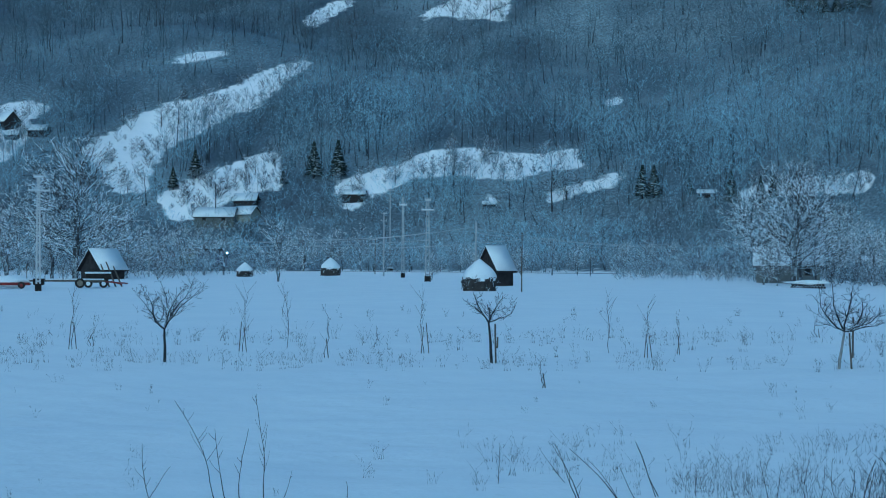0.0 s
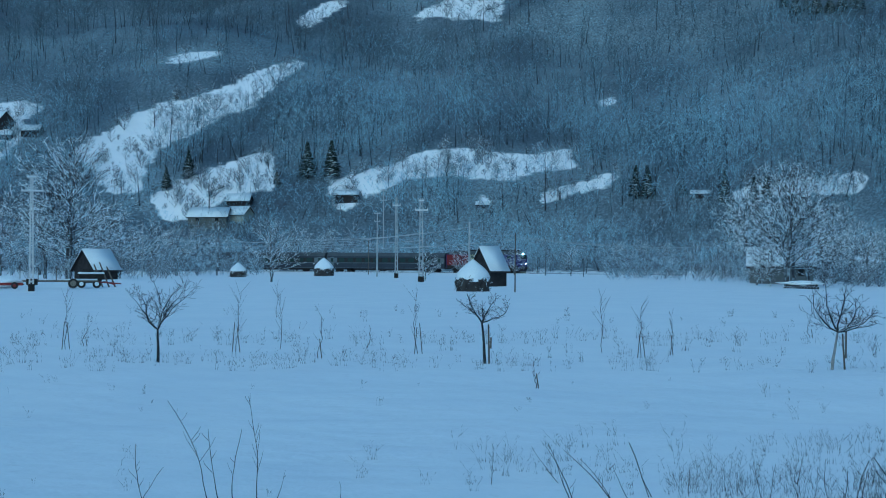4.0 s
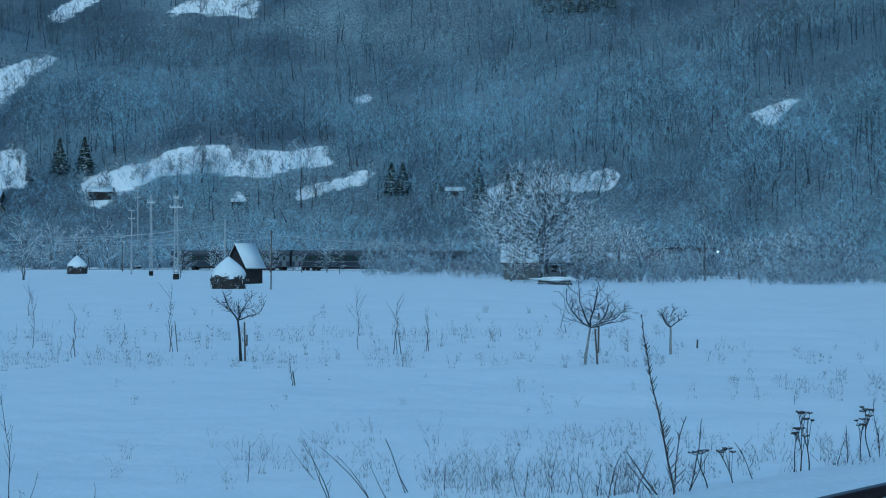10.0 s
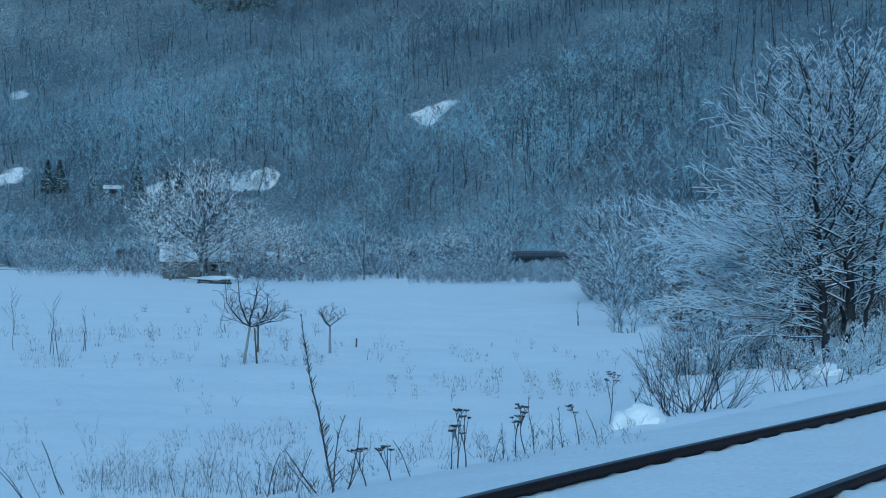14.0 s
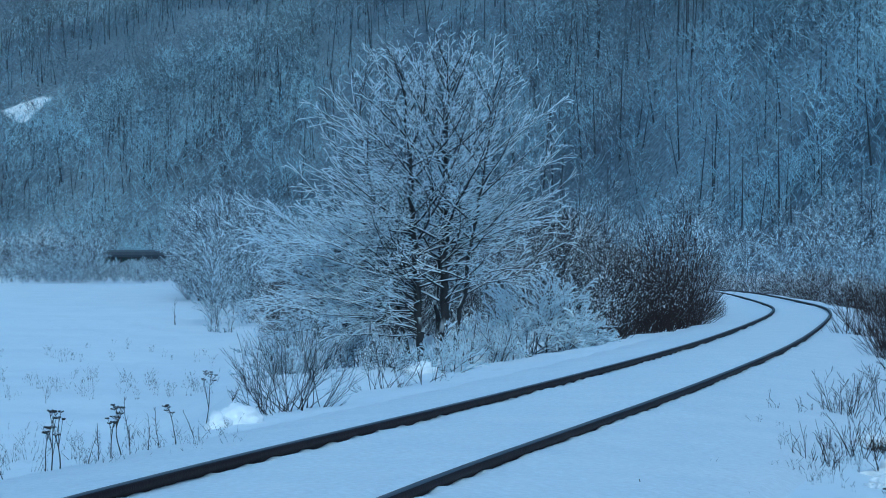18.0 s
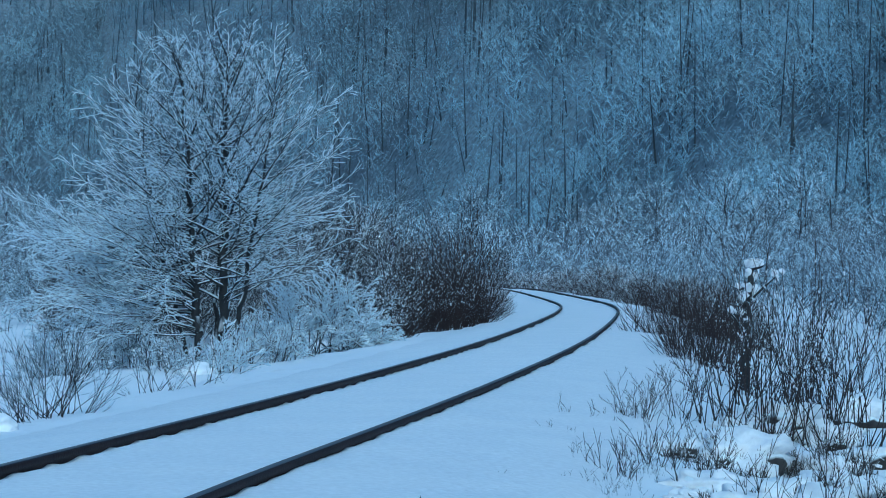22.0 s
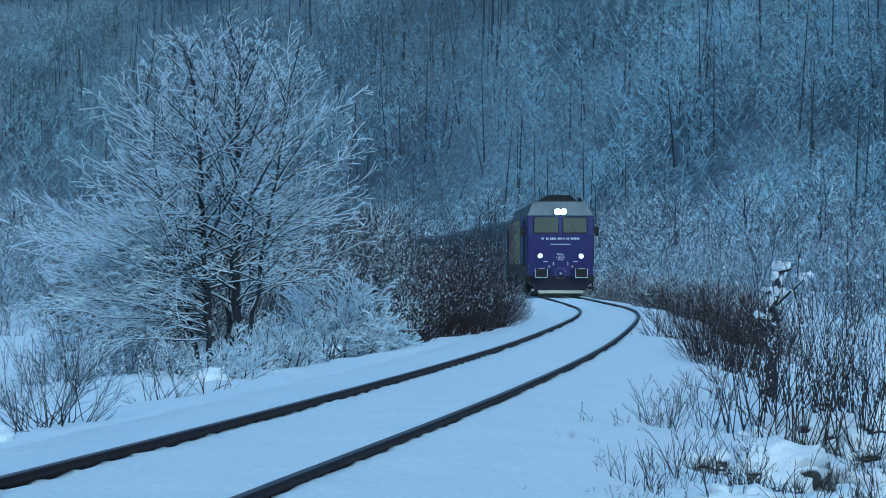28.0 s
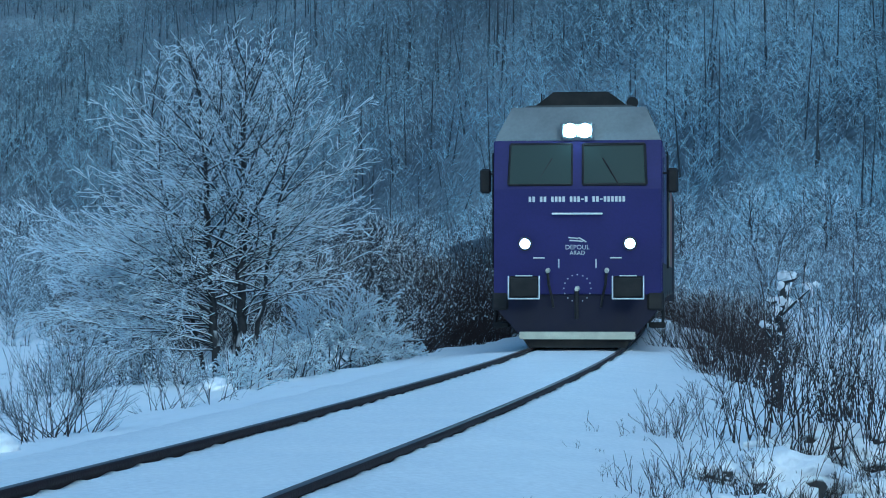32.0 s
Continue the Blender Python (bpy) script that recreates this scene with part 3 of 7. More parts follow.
def crown_segments(rng, trunks, mid, wide, tall, low, nodes, per_node, o, limb=0.3):
    """Stems (lean, far, top, radius) with limbs all the way up that end at an egg-shaped outline."""
    limbs, twigs = [], []
    for lean, far, top, radius in trunks:
        foot = (lean * top * 0.12, far * top * 0.12)
        pos = (foot[0], foot[1], -0.2)
        for i in range(nodes):
            k = (i + 1) / nodes
            end = (foot[0] + lean * top * k + rng.uniform(-0.01, 0.01) * top, foot[1] + far * top * k + rng.uniform(-0.01, 0.01) * top, top * k)
            limbs.append((pos, end, radius * (1.06 - 0.94 * (k - 1 / nodes)), radius * (1.06 - 0.94 * k)))
            if end[2] > low:
                for _ in range(per_node):
                    a = rng.uniform(0, 2 * math.pi)
                    f = end[2] / (mid[2] + tall)
                    tilt = radians(82 - 58 * f + rng.uniform(-14, 14))
                    way = (math.sin(tilt) * math.cos(a), math.sin(tilt) * math.sin(a), math.cos(tilt))
                    far_off = reach(end, way, mid, wide, tall) * rng.uniform(0.62, 1.04)
                    if far_off > 0.06 * top:
                        fan(rng, end, way, far_off, radius * limb * (1.1 - 0.6 * f), 2, limbs, twigs, o)
            pos = end
    return limbs, twigs


def build_big_tree():
    """Two main stems and some lesser ones; long limbs leave them from low down and sweep outwards and up."""
    rng = random.Random(14)
    b = 24.93
    o = dict(step=0.19, wander=0.11, lift=[0.0, 0.004, 0.010], thin=0.0032, bare=0.16, sides=[0, 1, 2], angle=(0.4, 0.95), side=0.66)
    mid, wide, tall = (0.2, 0, 3.33), 2.98, 3.03
    limbs, twigs = [], []
    # foot, lean, top, radius, first limb
    for fx, fy, lx, ly, top, radius, low in [(-0.2, 0.0, -0.06, 0.0, 5.75, 0.085, 1.2), (0.22, 0.0, 0.015, 0.02, 5.65, 0.095, 1.1), (0.4, -0.1, 0.16, -0.06, 5.2, 0.05, 1.3), (-0.4, 0.15, -0.22, 0.08, 5.0, 0.045, 1.4), (0.05, 0.3, 0.06, 0.2, 5.5, 0.05, 1.5)]:
        n, pos = 20, (fx, fy, -0.4)
        turn = rng.uniform(0, 6.28)
        for i in range(n):
            k = (i + 1) / n
            end = (fx + lx * top * k + rng.uniform(-0.04, 0.04), fy + ly * top * k + rng.uniform(-0.04, 0.04), top * k)
            limbs.append((pos, end, radius * (1.08 - 0.95 * (k - 1 / n)), radius * (1.08 - 0.95 * k)))
            for _ in range(2 if end[2] > low else 0):
                turn += 2.4 + rng.uniform(-0.5, 0.5)
                f = end[2] / (mid[2] + tall)
                tilt = radians(80 - 52 * f + rng.uniform(-13, 13))
                way = (math.sin(tilt) * math.cos(turn), math.sin(tilt) * math.sin(turn), math.cos(tilt))
                far_off = reach(end, way, mid, wide, tall) * rng.uniform(0.6, 1.08)
                if far_off > 0.35:
                    fan(rng, end, way, far_off, 0.009 + radius * 0.2 * (1.1 - 0.6 * f), 2, limbs, twigs, o)
            pos = end
    # low limbs that sweep far out and bow down under their snow, most of them to one side
    heavy = dict(o, lift=[-0.012, -0.02, -0.016], sides=[0, 2, 2], wander=0.12, side=0.7)
    for k in range(84):
        left = k % 5 < 4
        z = rng.uniform(0.5, 2.7)
        a = (math.pi if left else 0.0) + rng.uniform(-1.15, 1.15)
        tilt = radians(rng.uniform(48, 88))
        way = (math.sin(tilt) * math.cos(a), math.sin(tilt) * math.sin(a), math.cos(tilt))
        start = (-0.18 - 0.05 * z if left else 0.2, 0.0, z)
        far_off = reach(start, way, (-1.7, 0, 1.45) if left else (1.1, 0, 2.0), 2.6 if left else 2.2, 2.2 if left else 1.5) * rng.uniform(0.65, 1.05)
        if far_off > 0.4:
            fan(rng, start, way, far_off, 0.019, 2, limbs, twigs, heavy)
    ob = thing("snowy_tree", Matrix.Translation(toward(b, 43)) @ pose(0, 0, 0, 0, 0, -b), "large bare many-stemmed tree, every branch lined with snow", "tree")
    link_mesh("trunk", seg_mesh("trunk", limbs, 5), M_BARK, ob)
    link_mesh("crown", seg_mesh("crown", twigs, 3), M_TWIG, ob, kind="stuff")
    # the wind has shaken some snow from the outer shoots on one side
    held = [q for q in limbs + twigs if rng.random() < (0.74 if q[0][0] < 0.9 else 0.55)]
    snow_ridges(ob, held, 0.0076, 0.5)


def woods_segments(rng, x, y, z, h, twigs, thick, low, wide, shoot=0.12, rise=(0.25, 1.5), m=7):
    """Many trees at once: limbs rise from each stem to an egg-shaped crown, with twigs along both their sides."""
    n, k = len(x), max(5, twigs // 5)
    v = rng.normal(0, 1, (n, k, 3))
    v /= np.linalg.norm(v, axis=-1, keepdims=True)
    v[..., 2] = np.where(v[..., 2] < -0.45, -v[..., 2], v[..., 2])
    tall = (1 - low) / 2
    wide = wide * rng.uniform(0.8, 1.2, n)
    size = np.stack([h * wide, h * wide, h * tall], -1)[:, None]
    mid = np.stack([x, y, z + h * (low + tall)], -1)[:, None]
    p1 = mid + v * size * rng.uniform(0.55, 1.0, (n, k, 1)) ** 0.5
    side = np.hypot(v[..., 0], v[..., 1]) * (h * wide)[:, None]
    foot = z[:, None] + h[:, None] * 0.03
    p0 = np.stack([np.broadcast_to(x[:, None], (n, k)), np.broadcast_to(y[:, None], (n, k)), np.maximum(foot, p1[..., 2] - side * rng.uniform(*rise, (n, k)) - 0.05 * h[:, None])], -1)
    way = p1 - p0
    way /= np.maximum(np.linalg.norm(way, axis=-1, keepdims=True), 1e-6)
    f = rng.uniform(0.25, 1.0, (n, k, m, 1)) ** 0.8
    q0 = p0[:, :, None] + (p1 - p0)[:, :, None] * f
    w2 = way[:, :, None] + rng.normal(0, 0.5, (n, k, m, 3)) + np.array([0, 0, 0.05])
    w2 /= np.linalg.norm(w2, axis=-1, keepdims=True)
    q1 = q0 + w2 * (h * shoot)[:, None, None, None] * rng.uniform(0.5, 1.5, (n, k, m, 1)) * (1.15 - 0.5 * f)
    r = np.repeat(thick, k)
    return np.concatenate([p0.reshape(-1, 3), q0.reshape(-1, 3)]), np.concatenate([p1.reshape(-1, 3), q1.reshape(-1, 3)]), np.concatenate([r * 0.75, np.repeat(r, m)])


def slivers_mesh(name, rng, p0, p1, r):
    """Far twigs, one narrow blade each, turned at random about their length."""
    n = len(p0)
    a = p1 - p0
    side = np.cross(a, rng.normal(0, 1, (n, 3)))
    side *= (r / np.maximum(np.linalg.norm(side, axis=1), 1e-9))[:, None]
    v = np.stack([p0 - side, p0 + side, p1], 1).reshape(-1, 3)
    return np_mesh(name, v, np.arange(3 * n).reshape(-1, 3))


def build_woods():
    rng = np.random.RandomState(12)
    n = 24000
    az = np.concatenate([rng.uniform(-14.5, 22, 14500), rng.uniform(21, 44.5, 5500), rng.uniform(-14.5, 22, 4000)])
    foot = hill_foot(az)
    r = foot + 6 + np.where(np.arange(n) < 20000, rng.uniform(0, 1, n) ** 0.8 * (foot * 0.75), rng.uniform(0, 95, n))
    x, y = r * np.sin(np.radians(az)), r * np.cos(np.radians(az))
    z = ground_z(x, y)
    h = rng.uniform(8, 15, n) * (0.85 + 0.25 * waves(x, y, 90, 31, 2))
    h = np.where(r - foot < 40, h * 0.62, h)
    el = np.degrees(np.arctan2(z - EYE_HEIGHT, r))
    keep = ~in_clearing(az, el) & (el < 8.6)
    shy = rng.uniform(0, 1, n) < 0.5
    for f in (0.2, 0.4, 0.6, 0.8, 1.0):
        top = np.degrees(np.arctan2(z + h * f - EYE_HEIGHT, r))
        h = np.where(in_clearing(az, top) & shy, np.maximum(h * (f + 0.06), 0.8), h)
    gap, _ = line_gap(x, y)
    keep &= np.abs(gap) > 6
    keep &= (h > 2.0) | (rng.uniform(0, 1, n) < 0.4)
    x, y, z, h, r = x[keep], y[keep], z[keep], h[keep], r[keep]
    some = rng.uniform(0, 1, len(x)) < np.where(r < 390, 0.22, 0.32)
    xs, ys, zs, hs = x[some], y[some], z[some], h[some]
    lean = rng.normal(0, 1.0, len(xs))
    stem = cones_mesh("stems", np.stack([xs, ys, zs - 0.3], 1), np.stack([xs + lean, ys, zs + hs * rng.uniform(0.6, 0.95, len(xs))], 1), (0.04 + hs * rng.uniform(0.002, 0.009, len(xs))) * np.where(rng.uniform(0, 1, len(xs)) < 0.15, 1.8, 1.0), 0.0, 4, True)
    # tall bare trunks that stand out of the slope inside the bend
    m = 210
    ta, tr = np.radians(np.concatenate([rng.uniform(21, 44, m // 2), rng.choice([25.5, 27.8, 28.4, 31.5, 33.2, 36.0, 37.4, 39.0, 40.5, 42.0], m - m // 2) + rng.normal(0, 0.45, m - m // 2)])), rng.uniform(12, 130, m)
    tr = tr + hill_foot(np.degrees(ta))
    tx, ty = tr * np.sin(ta), tr * np.cos(ta)
    tz, th = ground_z(tx, ty), rng.uniform(8, 17, m)
    tall = cones_mesh("tall_stems", np.stack([tx, ty, tz - 0.3], 1), np.stack([tx + rng.normal(0, 0.8, m), ty, tz + th], 1), rng.uniform(0.07, 0.19, m), 0.03, 5)
    near = r < 390
    a0, a1, aw = woods_segments(rng, *(q[near] for q in (x, y, z, h)), 85, 0.022 + h[near] * 0.0015, 0.12, 0.30, 0.07, (0.1, 1.1))
    s0, s1, w = woods_segments(rng, *(q[~near] for q in (x, y, z, h)), 55, 0.020 + h[~near] * 0.0014, 0.10, 0.30, 0.10, (0.15, 1.2), 6)
    s0, s1, w = np.concatenate([a0, s0]), np.concatenate([a1, s1]), np.concatenate([aw, w])
    wood = thing("hillside_woods", pose(0, 0, 0), "dense leafless woods on the hillside, dusted with snow", "woods", kind="stuff")
    link_mesh("stems", stem, M_HAZYSTEM, wood, kind="stuff")
    link_mesh("tall_stems", tall, M_HAZYSTEM, wood, kind="stuff")
    link_mesh("branches", slivers_mesh("branches", rng, s0, s1, w), M_HAZYWOODS, wood, kind="stuff")


def thicket(belts, rng, material, label, thin, grow_thick, shoots=80, clear=4.5, low=0.02, wide=0.36, shoot=0.12):
    """Shrubs without number; a belt is (bearing from, to, distance from, to, how many, height from, to)."""
    xs, hs = [], []
    for a0, a1, r0, r1, n, h0, h1 in belts:
        a, r = np.radians(rng.uniform(a0, a1, n)), rng.uniform(r0, r1, n)
        xs.append(np.stack([r * np.sin(a), r * np.cos(a)], 1))
        hs.append(rng.uniform(h0, h1, n))
    p, h = np.concatenate(xs), np.concatenate(hs)
    gap, _ = line_gap(p[:, 0], p[:, 1])
    ok = (np.abs(gap) > clear)
    az = np.degrees(np.arctan2(p[:, 0], p[:, 1]))
    ok &= ~((az > 17.0) & (az < 19.2) & (gap > 0) & (h > 3.2))
    p, h = p[ok], h[ok]
    x, y = p[:, 0], p[:, 1]
    z = ground_z(x, y)
    s0, s1, w = woods_segments(rng, x, y, z, h, shoots, thin + h * grow_thick, low, wide, shoot)
    ob = thing("frosted_thicket", pose(0, 0, 0), label, "thicket", kind="stuff")
    link_mesh("branches", slivers_mesh("branches", rng, s0, s1, w), material, ob, kind="stuff")


def build_shrub_belts():
    """Frosted thickets at the hill's foot and along the railway, and undergrowth inside the bend."""
    rng = np.random.RandomState(8)
    thicket([(-14.5, 10, 478, 520, 560, 4.5, 8.0), (8, 20, 385, 445, 620, 4.0, 8.5), (19.5, 30, 265, 375, 620, 3.5, 7.0), (28, 45, 155, 290, 760, 3.0, 6.5), (-14.5, -4.5, 335, 420, 200, 2.5, 5.0), (20.2, 24.5, 150, 240, 160, 3, 5.5), (7.2, 15.7, 290, 340, 500, 2.8, 5.0), (5.2, 7.4, 330, 352, 40, 1.8, 3.6), (-14.5, -6.2, 300, 360, 200, 2.5, 4.5), (19.0, 22.5, 190, 260, 120, 2.5, 5.5), (15.2, 16.6, 262, 300, 110, 4.0, 5.2), (16.5, 19.8, 255, 300, 150, 2.0, 3.2), (9.3, 12.8, 268, 288, 90, 1.6, 3.2), (-7.4, -4.4, 330, 372, 80, 2.6, 4.4)],
            rng, M_SHRUBS, "frosted leafless thicket along the foot of the hill", 0.015, 0.0034)
    # scattered bushes on the open slopes
    a, e = rng.uniform(-12, 19, 5200), rng.uniform(0.5, 8.0, 5200)
    hit = in_clearing(a, e)
    spots = [seen_ground(u, v, 330)[1] for u, v in zip(a[hit][:400], e[hit][:400])]
    thicket([(u - 0.02, u + 0.02, d, d + 1, 1, 1.2, 5.0) for u, d in zip(a[hit], spots)], rng, M_CORNER, "bare bushes scattered over the open snowy slopes", 0.024, 0.006, 150, wide=0.45)
    screen = [(b, seen_ground(b, dip, 330)[1]) for b, dip in [(-6.35, 1.16), (-5.96, 1.13), (-5.56, 1.13), (-5.16, 1.16), (-4.77, 1.19), (-4.41, 1.22), (-2.61, 1.72), (-1.92, 1.75), (-1.63, 1.80), (1.08, 1.60), (1.39, 1.60), (6.54, 1.88), (6.91, 1.88), (-11.11, 3.14), (-9.99, 3.21), (-6.57, 1.22), (-6.14, 1.07), (-4.99, 1.08)]]
    thicket([(b - 0.12, b + 0.12, d - 4, d, 4, 1.6, 3.6) for b, d in screen], rng, M_SHRUBS, "frosted bushes round the houses on the slope", 0.02, 0.004, 120)
    thicket([(4.3, 6.56, 268, 302, 95, 1.8, 3.8), (6.93, 8.03, 262, 300, 40, 2.6, 4.3)], rng, M_SHRUBS, "frosted shrubs between the field and the railway", 0.012, 0.003)
    thicket([(34.77, 43.41, 62, 150, 230, 1.6, 3.6), (37.0, 43.0, 42, 64, 90, 0.9, 1.9)], rng, M_SHRUBS, "frost-dusted scrub behind the trackside hedge", 0.006, 0.0022, 200, 7.0, shoot=0.10)
    thicket([(9.42, 11.69, 243, 262, 18, 1.4, 3.0), (6.52, 7.77, 256, 280, 12, 1.4, 2.8), (8.03, 8.88, 250, 254, 3, 0.8, 1.4), (-10.40, -8.99, 262, 285, 16, 1.5, 3.2), (-8.35, -6.57, 262, 290, 18, 1.4, 3.0)], rng, M_CORNER, "frosted garden bushes round the farm", 0.010, 0.003, 160, shoot=0.11)
    edge = seen_ground(15.75, -0.40)[1]
    thicket([(14.15, 16.77, edge, edge + 45, 120, 1.5, 3.4), (16.63, 18.65, edge, edge + 35, 80, 1.8, 2.9), (10.21, 12.26, edge + 5, edge + 30, 30, 1.0, 2.8)], rng, M_HOARSHRUB, "frosted shrubs along the far edge of the field", 0.010, 0.0026, 200, shoot=0.10)
    thicket([(18.65, 19.80, 165, 205, 46, 3.0, 5.5), (19.55, 21.38, 140, 185, 66, 3.5, 6.5), (19.33, 22.06, 100, 150, 60, 2.5, 5.0)],
            rng, M_HOARSHRUB, "pale frosted shrubs at the corner of the field", 0.006, 0.0017, 520, shoot=0.085)
    thicket([(20.77, 24.09, 70, 84, 60, 1.6, 3.2), (22.93, 29.04, 72, 100, 230, 1.8, 4.2), (27.29, 31.37, 66, 120, 170, 1.6, 3.0), (29.91, 32.24, 90, 175, 160, 1.8, 3.4)],
            rng, M_UNDER, "dark frost-dusted undergrowth inside the bend of the line", 0.005, 0.0016, 300, 5.0, shoot=0.10)


# ---- the train ----
P_NAVY = paint("navy_beam", (0.008, 0.008, 0.030), (0.012, 0.012, 0.028), 0.5, 0, 3.0)
P_BLUE = paint("violet_blue_paint", (0.020, 0.017, 0.125), (0.015, 0.013, 0.10), 0.5, 0.0, 1.5)
P_YELLOW = paint("yellow_paint", (0.26, 0.235, 0.02), (0.20, 0.18, 0.025), 0.4, 0, 1.5)
P_RED = paint("red_paint", (0.15, 0.018, 0.02), (0.11, 0.016, 0.018), 0.4, 0, 1.5)
P_GREY = paint("roof_grey", (0.22, 0.24, 0.25), (0.15, 0.16, 0.17), 0.6, 0, 1.2)
P_TOP = paint("dull_roof_grey", (0.10, 0.11, 0.115), (0.06, 0.065, 0.07), 0.7, 0, 1.2)
P_BLACK = paint("underframe_black", (0.012, 0.012, 0.014), (0.03, 0.028, 0.027), 0.7, 0, 3.0)
P_WHITE = paint("white_marking", (0.75, 0.76, 0.77), (0.62, 0.63, 0.64), 0.6, 0, 4.0)
P_PALE = paint("pale_yellow_edge", (0.62, 0.62, 0.50), (0.45, 0.44, 0.36), 0.6, 0, 4.0)
P_GLASS, _t, _b = nodes_of("cab_glass", 0.12, 0.0, 0.12)
_b.inputs["Base Color"].default_value = (0.035, 0.052, 0.05, 1)
P_COACH = paint("coach_blue", (0.030, 0.038, 0.058), (0.022, 0.027, 0.042), 0.4, 0, 1.0)
P_BAND = paint("coach_grey_band", (0.14, 0.155, 0.175), (0.10, 0.112, 0.128), 0.45, 0, 1.0)
P_ROOF = snowy("coach_roof", (0.050, 0.057, 0.068), (0.080, 0.088, 0.10), 1.0, 1.5, scale=0.5, rough=0.6)
L_HEAD = glow("headlamp_glow", (0.85, 1.0, 0.95), 60.0)
L_LOW = glow("marker_lamp_glow", (0.86, 0.84, 1.0), 30.0)


def build_locomotive():
    loco = thing("locomotive", pose(0, 0, 0), "violet-blue diesel locomotive with yellow and red side panels, lamps lit", "locomotive")
    w = 1.5
    side = [(-w, 1.02), (w, 1.02), (w, 3.76), (-w, 3.76)]
    part("body", bm_hull(side, -8.2, 7.7), P_BLUE, loco)
    return loco


def build_coach():
    c = thing("coach", pose(0, 0, 0), "dark blue passenger coach with a grey window band and snowy roof", "passenger coach", "train coaches")
    w = 1.41
    part("body", bm_hull([(-w, 0.75), (w, 0.75), (w, 3.3), (1.2, 3.75), (0.7, 4.02), (-0.7, 4.02), (-1.2, 3.75), (-w, 3.3)], -12.9, 12.9), P_COACH, c)
    return c


# seconds, and how far along the line the engine's nose has come (metres from the line's start)
RUN = [(0.0, 573.0), (1.5, 548.0), (2.0, 539.5), (4.5, 498.0), (5.0, 489.7), (6.0, 473.2), (7.0, 457.0), (10.0, 407.5), (12.0, 375.0), (13.0, 359.0), (14.0, 344.0), (16.0, 315.0), (20.0, 255.0), (22.0, 224.0), (24.0, 192.0), (25.0, 176.0), (28.0, 130.8), (29.0, 116.2), (30.0, 101.8), (31.0, 87.8), (32.0, 73.5)]



def motions(engine, coaches):
    """The train runs round the bend: each vehicle rides on the line by its two bogies."""
    nose_t, nose_s = [r[0] for r in RUN], [r[1] for r in RUN]
    length, back = [17.0] + [26.4] * len(coaches), 0.0
    for ob, ln in zip([engine] + coaches, length):
        rows = []
        for k in range(0, 65):
            t = k * 0.5
            mid = np.interp(t, nose_t, nose_s) + back + ln / 2
            a, b = on_line(np.array([mid - ln * 0.36]))[0], on_line(np.array([mid + ln * 0.36]))[0]
            c = (a + b) / 2
            f = Vector(a - b).normalized()
            turn = math.degrees(math.atan2(-f.x, f.y))
            rows.append((t, pose(c[0], c[1], c[2], math.degrees(math.asin(f.z)), 0, turn)))
        walk(ob, rows)
        back += ln


build_ground()
build_track()
build_big_tree()
build_woods()
build_shrub_belts()
engine = build_locomotive()
coaches = [build_coach()]


# ---- vegetation, from the track outwards ----
BUSH = dict(pieces=[5, 4, 1], kids=[2, 2], bare=[1, 0], open=[0.42, 0.5], shrink=[0.62, 0.42], lift=[0.03, 0.03, 0.02], wander=0.16, thin=0.005)


def bush(bearing, dip, wide, high, n, mats, label, seed, thin=0.005, name="bush", deep=None, kids=2, distance=None, radius=0.012, lean=1.0, splay=1.0, kinks=0.16, arch=0.03, clumps=0):
    """A shrub of n stems; wide and high in degrees as seen from the camera's stand."""
    rng = random.Random(seed)
    if distance:
        place, d = toward(bearing, distance), distance
    else:
        place, d = seen_ground(bearing, dip)
    w, h = d * math.tan(radians(wide)), d * math.tan(radians(high))
    deep = deep or w * 0.6
    p = dict(BUSH, thin=thin, kids=[kids, kids + (1 if arch < 0 else 0)], wander=kinks, lift=[arch, arch, 0.0], open=[0.42 if arch > 0 else 0.6, 0.38])
    limbs, twigs = [], []
    b = radians(bearing)
    for _ in range(n):
        u, v = rng.uniform(-0.5, 0.5), rng.uniform(-0.5, 0.5)
        lx, ly = u * w * 0.55, v * deep * 0.55
        q = (lx * math.cos(b) + ly * math.sin(b), -lx * math.sin(b) + ly * math.cos(b))
        q = (q[0], q[1], ground_z(place.x + q[0], place.y + q[1]) - place.z - 0.1)
        k = rng.uniform(0.55, 1.05) * (1 - 0.5 * abs(u) ** 1.5)
        out = (u * w * 0.9 * splay / max(h, 0.1), v * 0.8)
        way = (out[0] * math.cos(b) + out[1] * math.sin(b) + rng.uniform(-0.15, 0.15) * lean, -out[0] * math.sin(b) + out[1] * math.cos(b), 1.0)
        grow(rng, q, way, h * k * 1.02, radius, 0, limbs, twigs, p)
    ob = thing(name, Matrix.Translation(place), label, "bush")
    link_mesh("stemwork", seg_mesh("stemwork", limbs, 4), mats[0], ob, kind="stuff")
    link_mesh("crown", seg_mesh("crown", twigs, 3), mats[1], ob, kind="stuff")
    if clumps:
        lumps = []
        for a, b, r0, r1 in rng.sample(limbs, min(clumps, len(limbs))):
            if a[2] > 0.25 * h:
                r = rng.uniform(0.35, 1.0) * 0.018
                lumps.append((a, tuple(a[j] + (b[j] - a[j]) * min(1.0, 1.6 * r / max(1e-6, math.dist(a, b))) for j in range(3)), r, r * 0.5))
        link_mesh("snow_clumps", seg_mesh("snow_clumps", lumps, 6), M_SNOWCAP, ob, "lumps of snow caught in the twigs", kind="stuff")
    return ob


